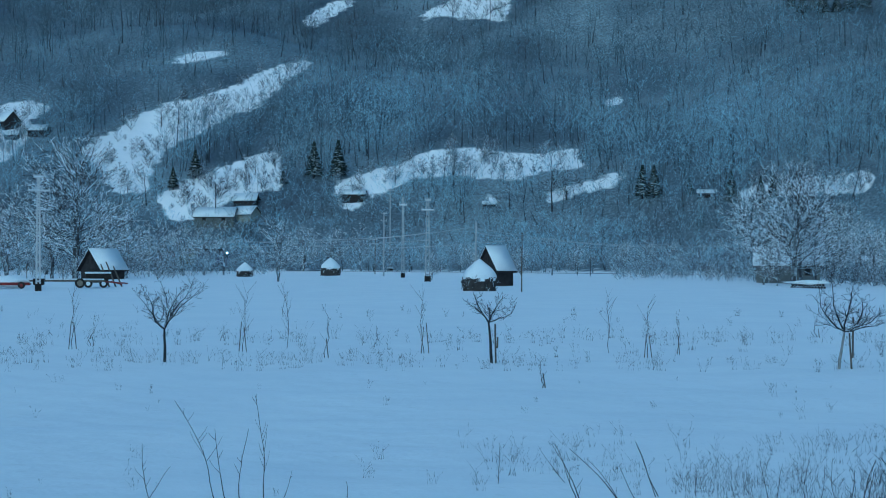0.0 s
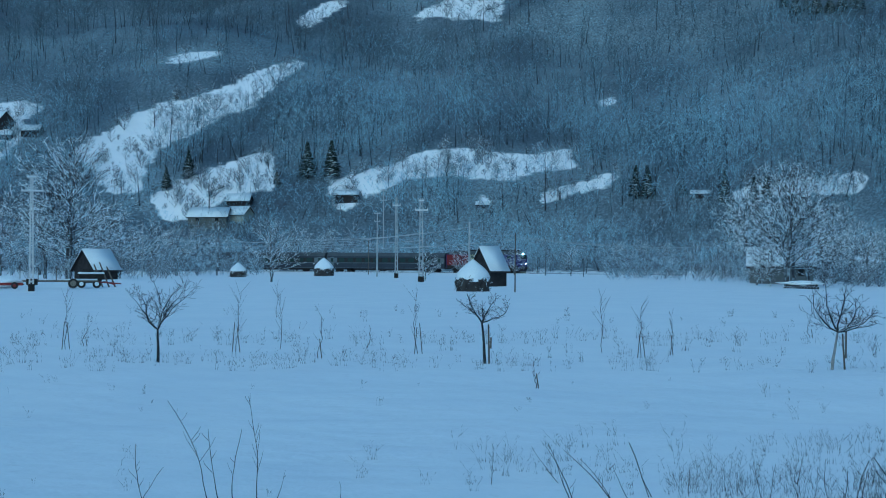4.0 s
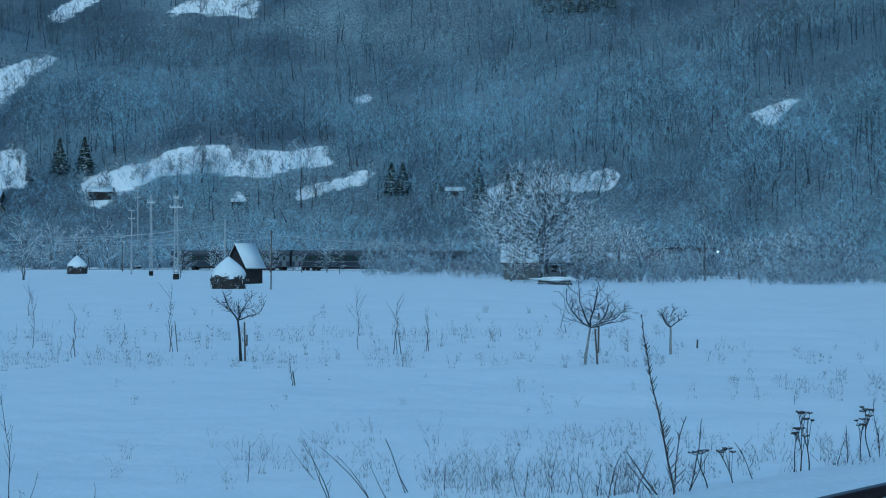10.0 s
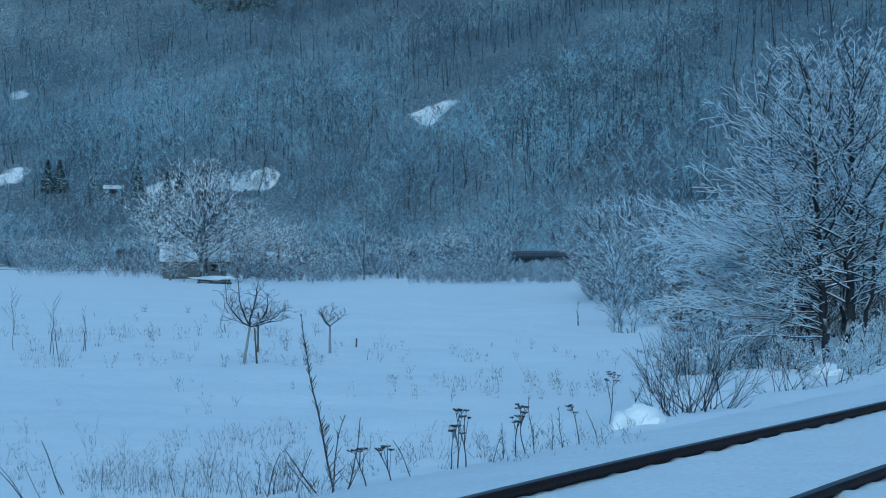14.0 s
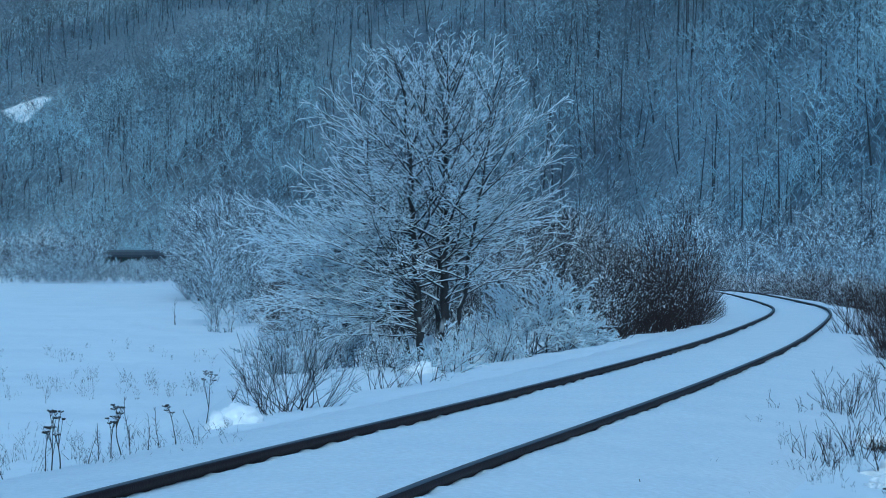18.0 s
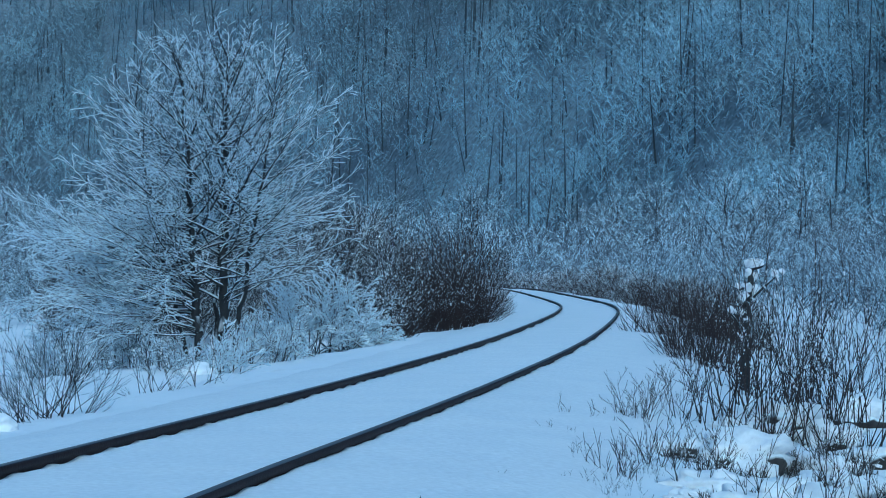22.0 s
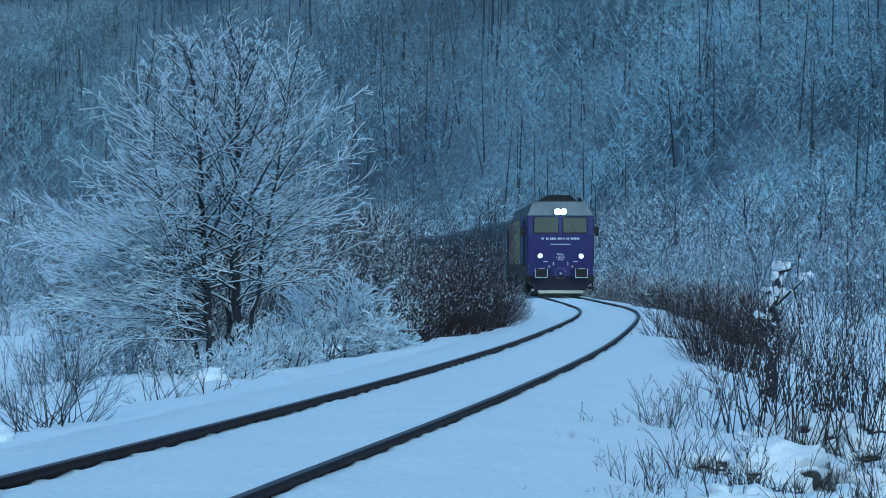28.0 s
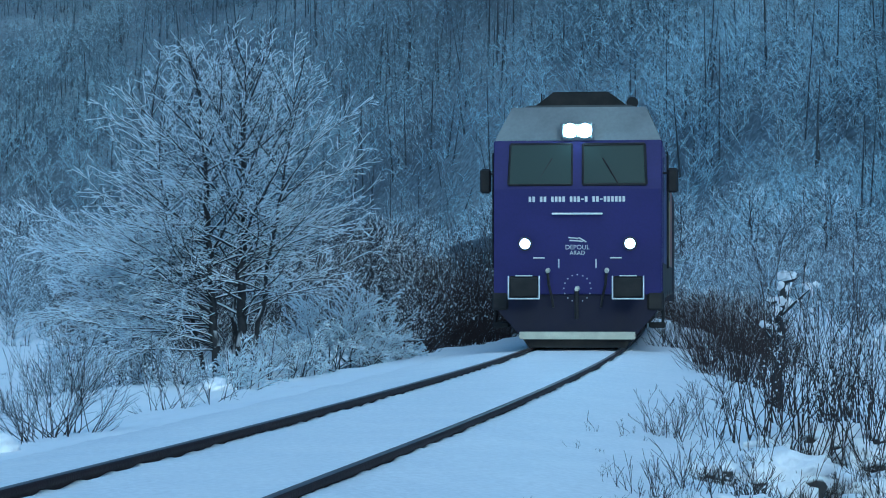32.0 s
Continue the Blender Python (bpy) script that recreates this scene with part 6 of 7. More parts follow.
def gabled(name, place, turn, wide, long, eave, ridge, wall, label, category, over=0.25, windows=(), door=None, planks=0, snow=0.16, group="", down=0.6):
    """A small building: local x across the gable, y along the ridge."""
    ob = thing(name, Matrix.Translation(place) @ pose(0, 0, 0, 0, 0, turn), label, category, group)
    w, ln = wide / 2, long / 2
    for sx in (-1, 1):
        part("side_wall", bm_box(0.12, long, eave + down, (sx * (w - 0.06), 0, (eave - down) / 2)), wall, ob)
    for sy in (-1, 1):
        bm = bm_hull([(-w + 0.12, -down), (w - 0.12, -down), (w - 0.12, eave), (0, ridge - 0.1), (-w + 0.12, eave)], sy * ln - 0.06 - sy * 0.06, sy * ln + 0.06 - sy * 0.06)
        part("gable_wall", bm, wall, ob)
        for k in range(planks):
            x = -w + 0.14 + (k + 0.5) * (wide - 0.28) / planks
            top = eave + (ridge - 0.15 - eave) * (1 - abs(x) / w)
            part("plank", bm_box((wide - 0.28) / planks * 0.86, 0.03, top + 0.3, (x, sy * (ln + 0.012), (top - 0.3) / 2), 0.006), wall, ob)
    drop = (ridge - eave) / w * over
    for s in (-1, 1):
        c = [(0, -s * (ln + over), ridge), (s * (w + over), -s * (ln + over), eave - drop), (s * (w + over), s * (ln + over), eave - drop), (0, s * (ln + over), ridge)]
        roof = part("roof", slab(c, 0.08), M_PLANK, ob)
        up = Vector((0, 0, snow))
        c2 = [(Vector(p) + up) * 1.0 for p in c]
        bm = slab(c2, snow * 0.75)
        bmesh.ops.bevel(bm, geom=list(bm.edges), offset=snow * 0.3, segments=2, affect="EDGES")
        part("snow_cover", bm, M_ROOFSNOW, roof, "thick even snow on the roof", smooth=True)
    for sx, y, z, a, b in windows:
        f = part("window", bm_box(0.05, a + 0.14, b + 0.14, (sx * (w + 0.02), y, z)), M_POST, ob)
        part("pane", bm_box(0.04, a, b, (sx * (w + 0.045), y, z)), M_GLASSDARK, f)
    if door:
        part("door", bm_box(door[1], 0.05, door[2], (door[0], -ln - 0.03, door[2] / 2), 0.01), M_DARK, ob)
    return ob


def haystack(bearing, dip, wide, high, seed, pole=0.0):
    rng = random.Random(seed)
    place, d = seen_ground(bearing, dip)
    r, h = d * math.tan(radians(wide)) / 2, d * math.tan(radians(high))
    ob = thing("haystack", Matrix.Translation(place), "domed haystack under a pointed cap of snow", "haystack", "haystacks")
    off = Vector((seed * 3.1, 0, 0))

    def turned(rows, mat, nm, rough, label):
        bm, rings = bmesh.new(), []
        for z, q in rows:
            ring = []
            for i in range(28):
                a = 2 * math.pi * i / 28
                k = 1 + rough * noise.noise(Vector((math.cos(a) * 2, math.sin(a) * 2, z * 2)) + off) + rough * 0.6 * noise.noise(Vector((math.cos(a) * 7, math.sin(a) * 7, z * 6)) + off)
                ring.append(bm.verts.new((math.cos(a) * q * k, math.sin(a) * q * k, z + rough * 0.3 * noise.noise(Vector((a * 3, z, seed))))))
            rings.append(ring)
        for a, b in zip(rings, rings[1:]):
            for i in range(28):
                bm.faces.new((a[i], a[(i + 1) % 28], b[(i + 1) % 28], b[i]))
        bm.faces.new(rings[-1])
        return part(nm, bm, mat, ob, label, smooth=rough < 0.1)
    turned([(-0.2, r * 0.98), (0.1 * h, r * 1.0), (0.3 * h, r * 1.0), (0.45 * h, r * 0.95), (0.5 * h, r * 0.8)], M_HAY, "hay", 0.16, "dark weathered hay")
    turned([(0.36 * h, r * 0.96), (0.44 * h, r * 1.0), (0.56 * h, r * 0.93), (0.70 * h, r * 0.72), (0.84 * h, r * 0.42), (0.94 * h, r * 0.18), (h, r * 0.05)], M_ROOFSNOW, "snow_cap", 0.05, "smooth pointed snow cap")
    straw = []
    for _ in range(90):
        a, z = rng.uniform(0, 6.28), rng.uniform(0.05, 0.45) * h
        p = (math.cos(a) * r, math.sin(a) * r, z)
        q = (p[0] + rng.uniform(-0.35, 0.35), p[1] + rng.uniform(-0.35, 0.35), z + rng.uniform(-0.35, 0.2))
        straw.append((p, q, 0.03, 0.015))
    link_mesh("loose_straw", seg_mesh("loose_straw", straw, 4), M_HAY, ob, kind="stuff")
    if pole:
        part("pole", bm_rod((0, 0, h * 0.9), (0.05, 0, h + d * math.tan(radians(pole))), 0.04, 0.03, 6), M_POST, ob)


def lattice_pole(bearing, dip, high, arms, width, material, label):
    """A concrete pole of two legs with rungs between, crossarms and insulators."""
    place, d = seen_ground(bearing, dip)
    h, w = d * math.tan(radians(high)), width
    ob = thing("utility_pole", Matrix.Translation(place) @ pose(0, 0, 0, 0, 0, -bearing + 12), label, "utility pole", "utility poles")
    for s in (-1, 1):
        bm = bm_box(0.12, 0.16, h, (0, 0, h / 2), 0.015)
        for v in bm.verts:
            v.co.x += s * w * (0.5 - 0.28 * v.co.z / h)
        bmesh.ops.translate(bm, verts=bm.verts, vec=(0, 0, 0))
        part("leg", bm, material, ob)
    n = int(h / 0.75)
    for i in range(1, n):
        z = h * i / n
        part("rung", bm_box(w * (1 - 0.56 * z / h), 0.12, 0.16, (0, 0, z), 0.01), material, ob)
    part("foot", bm_box(w + 0.2, 0.3, 0.9, (0, 0, 0.15), 0.03), M_DARK, ob)
    for frac, span in arms:
        arm = part("crossarm", bm_box(span, 0.1, 0.1, (0, -0.12, h * frac), 0.01), M_CONCRETE, ob, "snow-lined crossarm")
        part("snow_line", bm_box(span * 0.98, 0.1, 0.07, (0, -0.12, h * frac + 0.085), 0.02), M_ROOFSNOW, arm)
        for u in (-0.46, -0.16, 0.16, 0.46):
            part("insulator", bm_rod((span * u, -0.12, h * frac + 0.1), (span * u, -0.12, h * frac + 0.34), 0.055, 0.035, 8), M_INSUL, arm)


def plain_pole(bearing, dip, high, label, r=0.10, arm=0.0, block=False, distance=None):
    if distance:
        place, d = toward(bearing, distance), distance
    else:
        place, d = seen_ground(bearing, dip)
    h = d * math.tan(radians(high))
    ob = thing("pole", Matrix.Translation(place) @ pose(0, 0, 0, 0, 0, -bearing), label, "pole", "slim poles")
    part("shaft", bm_rod((0, 0, -0.3), (0.04, 0, h), r, r * 0.65, 8), M_OLDPOLE if r > 0.09 else M_POST, ob)
    for frac in ([0.86, 0.98] if arm else []):
        a = part("crossarm", bm_box(arm, 0.08, 0.08, (0.03, -0.1, h * frac), 0.01), M_CONCRETE, ob)
        for u in (-0.45, 0.45):
            part("insulator", bm_rod((arm * u, -0.1, h * frac + 0.04), (arm * u, -0.1, h * frac + 0.26), 0.05, 0.03, 8), M_INSUL, a)
    if block:
        bl = part("base_block", bm_box(1.5, 1.0, 0.6, (0, 0, 0.2), 0.08), M_DARK, ob)
        part("snow", bm_box(1.6, 1.1, 0.22, (0, 0, 0.58), 0.08), M_ROOFSNOW, bl, smooth=True)
    return ob


def wire(a, b, sag, r=0.024):
    """A sagging line between two points given as bearing, elevation and distance."""
    ends = []
    for bearing, el, d in (a, b):
        q = radians(bearing)
        ends.append(Vector((d * math.sin(q), d * math.cos(q), EYE_HEIGHT + d * math.tan(radians(el)))))
    p, q = ends
    pts = [p.lerp(q, i / 24) - Vector((0, 0, sag * 4 * (i / 24) * (1 - i / 24))) for i in range(25)]
    ring = [Vector((0, 0, r)), Vector((q.y - p.y, p.x - q.x, 0)).normalized() * r, Vector((0, 0, -r)), Vector((p.y - q.y, q.x - p.x, 0)).normalized() * r]
    v = [tuple(c + o) for c in pts for o in ring]
    f = [(4 * i + k, 4 * i + (k + 1) % 4, 4 * i + 4 + (k + 1) % 4, 4 * i + 4 + k) for i in range(24) for k in range(4)]
    ob = tagged(link_mesh("power_line", np_mesh("power_line", v, f), M_WIRE), "thin frosted overhead wire between poles", "wire", "overhead wires")
    return ob


def build_farm():
    place, d = seen_ground(1.34, -0.33)
    gabled("hut", place, -48, 2.7, 2.1, 1.75, 3.75, M_PLANK, "small dark plank hut with a steep snowy roof", "hut", 0.3, planks=9, door=(0.2, 0.8, 1.6))
    haystack(0.93, -0.46, 0.87, 0.81, 2)
    haystack(-2.86, -0.08, 0.49, 0.46, 3, 0.23)
    haystack(-5.03, -0.11, 0.41, 0.36, 4, 0.23)
    place = toward(-8.59, 262)
    gabled("barn", place, -46, 4.0, 3.2, 1.35, 3.4, M_PLANK, "dark weathered barn with a snowy roof in the farmyard", "barn", 0.4, planks=14, door=(0.5, 1.4, 1.2))
    place = toward(8.71, 262)
    gabled("farmhouse", place, 82, 5.0, 7.2, 2.2, 4.1, M_OLDWALL, "low lime-washed farmhouse with a snowy roof behind bare trees", "house", 0.4,
           windows=[(-1, -2.2, 1.35, 0.6, 0.8), (-1, 2.3, 1.35, 0.6, 0.8)])
    gabled("shed", toward(10.57, 318), 80, 4.5, 6.0, 2.0, 3.4, M_PLANK, "low plank shed with a snowy roof beside the farmhouse", "shed", 0.3)
    # on the slope
    for b, dip, turn, w, ln, e, r, nm, label, wall in [
            (-5.74, 1.35, 84, 7.5, 9.5, 1.3, 3.6, "hill_house", "pale farmhouse with a broad snowy roof on the slope", M_OLDWALL),
            (-4.99, 1.42, 60, 4.6, 5.5, 1.3, 3.2, "outbuilding", "small snowy-roofed outbuilding beside the slope farmhouse", M_WALL),
            (-4.99, 1.71, 80, 4.5, 5.5, 1.9, 3.6, "outbuilding", "small snowy-roofed outbuilding beside the slope farmhouse", M_PLANK),
            (-2.27, 1.91, 86, 4.2, 5.6, 1.5, 2.6, "hay_barn", "dark open hay barn on the snowy slope", M_PLANK),
            (-10.97, 3.62, 40, 5.0, 6.0, 2.2, 4.8, "hill_house", "dark cottage with a snowy roof high on the slope", M_PLANK),
            (-10.18, 3.43, 80, 4.0, 5.0, 2.0, 3.4, "outbuilding", "small snowy-roofed outbuilding beside the slope farmhouse", M_PLANK),
            (-10.83, 3.34, 80, 3.0, 3.5, 1.6, 2.6, "outbuilding", "low snowy shed below the cottage", M_PLANK),
            (1.19, 1.72, 84, 2.2, 3.0, 1.0, 1.7, "outbuilding", "low dark shed at the edge of the trees", M_PLANK),
            (6.68, 1.98, 84, 2.5, 4.0, 1.2, 1.9, "outbuilding", "low shed between the spruces", M_PLANK),
            (14.41, 0.42, 84, 4.0, 5.0, 2.2, 3.4, "outbuilding", "low dark shed in the thicket", M_PLANK),
            (1.40, 6.72, 84, 2.0, 3.4, 0.8, 1.4, "outbuilding", "small shed on the upper clearing", M_PLANK)]:
        place, d = seen_ground(b, dip, 330)
        gabled(nm, place - Vector((0, 0, 0.8)), turn, w, ln, e, r, wall, label, "house" if "house" in nm else "shed", 0.35, windows=[(-1, -ln / 4, e * 0.55, 0.8, 0.8), (-1, ln / 4, e * 0.55, 0.8, 0.8)] if nm == "hill_house" else (), down=1.6)
    # firewood under snow by the farmhouse
    place, d = seen_ground(9.25, -0.37)
    ob = thing("woodpile", Matrix.Translation(place - Vector((0, 0, 0.08))) @ pose(0, 0, 0, 0, 0, -8), "long low pile of firewood under snow", "woodpile")
    rng = random.Random(2)
    for row in range(2):
        for k in range(12 - row):
            r = rng.uniform(0.12, 0.16)
            part("log", bm_rod((-1.8 + row * 0.15 + k * 0.3, -0.5, 0.14 + row * 0.26), (-1.8 + row * 0.15 + k * 0.3, 0.5, 0.14 + row * 0.26), r, None, 7), M_BARK, ob)
    bm = lumpy(bmesh.new(), 1.95, 0.62, 0.26, rng, 0.5, 4)
    bmesh.ops.translate(bm, verts=bm.verts, vec=(-0.1, 0, 0.62))
    part("snow", bm, M_ROOFSNOW, ob, smooth=True)


def build_yard():
    """The trailer and machines in the yard before the barn."""
    place, d = seen_ground(-9.41, -0.40)
    t = thing("farm_trailer", Matrix.Translation(place) @ pose(0, 0, 0, 0, 0, 10), "old flat farm trailer with snow on its bed", "trailer")
    part("bed", bm_box(7.5, 1.8, 0.14, (-0.6, 0, 0.62), 0.02), M_POST, t)
    part("snow", bm_box(7.3, 1.7, 0.14, (-0.6, 0, 0.76), 0.05), M_ROOFSNOW, t, smooth=True)
    part("drawbar", bm_rod((3.1, 0, 0.55), (5.2, 0, 0.4), 0.06, None, 8), M_RUST, t)
    for x in (0.9,):
        for y in (-0.95, 0.95):
            w = part("wheel", bm_rod((x, y - 0.12, 0.42), (x, y + 0.12, 0.42), 0.44, None, 20), M_TYRE, t)
            part("rim", bm_rod((x, y - 0.14, 0.42), (x, y + 0.14, 0.42), 0.27, None, 16), M_RIM, w, "dusty yellow rim")
    for x, h in [(-3.8, 1.5), (-2.2, 1.3), (-0.6, 1.4)]:
        part("stanchion", bm_rod((x, -0.85, 0.6), (x, -0.85, h + 0.6), 0.04, None, 6), M_POST, t)
    place, d = seen_ground(-8.71, -0.40)
    m = thing("farm_machine", Matrix.Translation(place) @ pose(0, 0, 0, 0, 0, 10), "small farm machine half covered with snow", "farm machine")
    part("frame", bm_box(2.6, 0.9, 0.14, (0, 0, 0.55), 0.02), M_DARK, m)
    part("hopper", bm_hull([(-0.9, 0.6), (0.9, 0.6), (1.2, 1.3), (-1.2, 1.3)], -0.45, 0.45), M_DARK, m)
    part("snow", bm_box(2.4, 0.9, 0.2, (0, 0, 1.38), 0.07), M_ROOFSNOW, m, smooth=True)
    for x in (-0.9, 0.5):
        w = part("wheel", bm_rod((x, -0.62, 0.4), (x, -0.46, 0.4), 0.4, None, 16), M_TYRE, m)
        part("rim", bm_rod((x, -0.64, 0.4), (x, -0.45, 0.4), 0.2, None, 12), M_ROOFSNOW, w)
    part("shaft", bm_rod((1.2, 0, 0.6), (2.2, 0.2, 0.3), 0.05, None, 6), M_RUST, m)
    place, d = seen_ground(-10.93, -0.42)
    r = thing("low_wagon", Matrix.Translation(place) @ pose(0, 0, 0, 0, 0, 6), "low red-sided farm wagon piled with snow", "wagon")
    part("side_board", bm_box(3.8, 0.08, 0.24, (0, -0.8, 0.42), 0.01), M_RUST, r)
    part("bed", bm_box(3.8, 1.6, 0.12, (0, 0, 0.4), 0.02), M_POST, r)
    bm = lumpy(bmesh.new(), 1.8, 0.8, 0.55, random.Random(4), 0.2, 3)
    bmesh.ops.translate(bm, verts=bm.verts, vec=(0, 0, 0.62))
    part("snow", bm, M_ROOFSNOW, r, smooth=True)
    for x in (-1.2, 1.2):
        w = part("wheel", bm_rod((x, -0.9, 0.3), (x, -0.7, 0.3), 0.3, None, 14), M_TYRE, r)
        part("rim", bm_rod((x, -0.92, 0.3), (x, -0.69, 0.3), 0.15, None, 10), M_RUST, w)
    part("towing_box", bm_box(0.9, 1.2, 0.55, (2.6, 0, 0.6), 0.04), M_DARK, r)
    for k, (b, dip, x0, x1, h) in enumerate([(-8.31, -0.37, -0.8, 0.2, 2.3), (-8.21, -0.37, -0.5, 0.4, 1.9), (-8.39, -0.37, -1.0, -0.1, 2.1)]):
        place, d = seen_ground(b, dip)
        q = thing("leaning_board", Matrix.Translation(place), "weathered board leaning in the yard, edged with snow", "board", "leaning boards")
        part("board", bm_rod((x1, 0, -0.1), (x0, 0.4, h), 0.09, 0.07, 4), M_POST, q)


def build_poles():
    lattice_pole(-10.19, -0.48, 2.91, [(0.86, 1.9), (0.975, 0.9)], 0.32, M_CONCRETE, "pale concrete lattice pole beside the farmyard")
    lattice_pole(-0.39, -0.23, 2.12, [(0.855, 1.45), (0.97, 0.6)], 0.46, M_OLDPOLE, "heavy concrete lattice pole with snow on its rungs")
    lattice_pole(-1.02, -0.13, 2.05, [(0.895, 1.1)], 0.32, M_OLDPOLE, "slim concrete pole with one crossarm")
    plain_pole(-1.35, 0.05, 2.08, "tall slim pole on a snow-capped block", 0.17, 1.6, True)
    plain_pole(-1.51, 0.06, 1.63, "dark wooden pole with a short crossarm", 0.13, 0.9, distance=335)
    plain_pole(0.83, -1, 1.57, "slim pale pole behind the hut", 0.14, distance=235)
    plain_pole(2.00, -0.49, 1.51, "thin pale wooden pole in the field", 0.06)
    plain_pole(-7.44, -1, 1.38, "slim pale pole at the farmyard", 0.10, distance=300)
    plain_pole(-1.73, -1, 0.90, "short wooden pole near the railway", 0.08, 0.8, distance=380)
    for a, b, sag in [((-10.19, 1.96, 225), (-7.44, 1.30, 300), 0.8), ((-7.44, 0.83, 300), (-1.02, 0.93, 240), 0.5), ((-7.44, 0.72, 300), (-0.39, 0.82, 232), 0.5), ((-3.40, 0.85, 300), (0.83, 1.17, 235), 0.5), ((-5.56, 0.84, 300), (-0.39, 1.02, 232), 0.8), ((0.83, 1.14, 235), (5.73, 0.73, 330), 0.7), ((0.83, 1.02, 235), (4.87, 0.61, 330), 0.4), ((2.00, 0.90, 205), (7.88, 0.78, 330), 0.8), ((-3.40, 0.67, 300), (2.00, 0.85, 205), 0.5)]:
        wire(a, b, sag)


# ---- the train, in detail ----
def lens(parent, at, r, glow_mat, name, label, rim=0.05):
    x, y, z = at
    h = part(name, bm_rod((x, y - 0.12, z), (x, y + 0.03, z), r + rim, r + rim * 0.7, 20), P_BLACK, parent, label)
    part("lens", bm_rod((x, y + 0.025, z), (x, y + 0.045, z), r, r * 0.9, 20), glow_mat, h, "bright lit lens")
    return h


def bogie(parent, y, axles, gauge=0.75, r=0.52):
    b = part("bogie", bm_box(2.3, 2.6 if len(axles) == 2 else 4.2, 0.36, (0, y, 0.72), 0.05), P_BLACK, parent)
    for a in axles:
        for s in (-1, 1):
            part("wheel", bm_rod((s * (gauge + 0.06), y + a, r), (s * (gauge - 0.07), y + a, r), r, None, 20), P_BLACK, b)
    return b


def strip(parent, name, x, y0, y1, z0, z1, material, label="", t=0.012):
    """A thin panel on a side of a vehicle."""
    return part(name, bm_box(t, y1 - y0, z1 - z0, (x, (y0 + y1) / 2, (z0 + z1) / 2)), material, parent, label)


def detail_locomotive(loco):
    w, f = 1.5, 7.7
    # cab fronts at both ends: slightly raked panels
    for s, nm in ((1, "front_panel"), (-1, "rear_panel")):
        bm = bmesh.new()
        prof = [(f, 1.0), (f + 0.16, 1.04), (f + 0.16, 2.90), (f + 0.02, 3.77), (f - 0.6, 3.77)]
        a = [bm.verts.new((-w + 0.02, s * y, z)) for y, z in prof]
        b = [bm.verts.new((w - 0.02, s * y, z)) for y, z in prof]
        n = len(prof)
        for i in range(n):
            bm.faces.new((a[i], b[i], b[(i + 1) % n], a[(i + 1) % n]))
        bm.faces.new(a)
        bm.faces.new(b)
        bmesh.ops.recalc_face_normals(bm, faces=bm.faces)
        part(nm, bm, P_BLUE, loco)
        # grey brow between windows and roof
        bm = bmesh.new()
        lo = [(-w + 0.02, f + 0.015), (w - 0.02, f + 0.015), (w - 0.02, f - 0.7), (-w + 0.02, f - 0.7)]
        hi = [(-1.2, f - 0.40), (1.2, f - 0.40), (1.2, f - 0.7), (-1.2, f - 0.7)]
        a = [bm.verts.new((x, s * y, 3.775)) for x, y in lo]
        b = [bm.verts.new((x, s * y, 4.40)) for x, y in hi]
        for i in range(4):
            bm.faces.new((a[i], a[(i + 1) % 4], b[(i + 1) % 4], b[i]))
        bm.faces.new(a)
        bm.faces.new(b)
        bmesh.ops.recalc_face_normals(bm, faces=bm.faces)
        part("brow", bm, P_GREY, loco, "pale grey brow above the windscreens")
        for sx in (-1, 1):
            q = [(sx * 0.10, 2.98), (sx * 1.22, 2.98), (sx * 1.19, 3.70), (sx * 0.10, 3.70)]
            y = lambda z: f + 0.16 - (z - 2.90) * 0.159
            c = [(x, s * (y(z) + 0.012), z) for x, z in q]
            g = part("windscreen", slab(c, 0.02), P_GLASS, loco, "dark windscreen pane")
            part("wiper", bm_rod((sx * 0.75, s * (f + 0.17), 2.95), (sx * 0.45, s * (f + 0.10), 3.45), 0.012, None, 5), P_BLACK, g)
            fr = bmesh.new()
            for (xa, za), (xb, zb) in zip(q, q[1:] + q[:1]):
                bm_rod((xa, s * (y(za) + 0.015), za), (xb, s * (y(zb) + 0.015), zb), 0.025, None, 6, fr)
            part("gasket", fr, P_BLACK, g)
    y = f + 0.165
    big = part("headlamp", bm_box(0.62, 0.25, 0.34, (0, f - 0.02, 3.94), 0.05), P_GREY, loco, "twin main headlamp, lit")
    for sx in (-0.13, 0.13):
        part("lens", bm_rod((sx, f + 0.10, 3.94), (sx, f + 0.125, 3.94), 0.125, 0.115, 20), L_HEAD, big, "dazzling lit lens")
    for sx in (-0.93, 0.93):
        lens(loco, (sx, y, 1.93), 0.09, L_LOW, "marker_lamp", "lit lower headlamp")
    # markings
    for k in range(26):
        if k in (2, 5, 10, 16):
            continue
        part("marking_bar", bm_box(0.046, 0.006, 0.02 if k in (14, 19) else 0.095, (0.84 - k * 0.0665, y + 0.004, 2.72)), P_WHITE, loco)
    part("handrail", bm_box(0.9, 0.05, 0.035, (0, y + 0.05, 2.46), 0.01), P_WHITE, loco, "white grab rail")
    lg = bmesh.new()
    for k, (x0, x1, z0, z1) in enumerate([(-0.16, -0.02, 1.96, 2.04), (-0.02, 0.16, 2.02, 2.04), (-0.10, 0.14, 1.97, 1.99)]):
        bm_rod((x0, y + 0.004, z0), (x1, y + 0.004, z1), 0.012, None, 4, lg)
    part("emblem", lg, P_WHITE, loco, "white slanting emblem strokes")
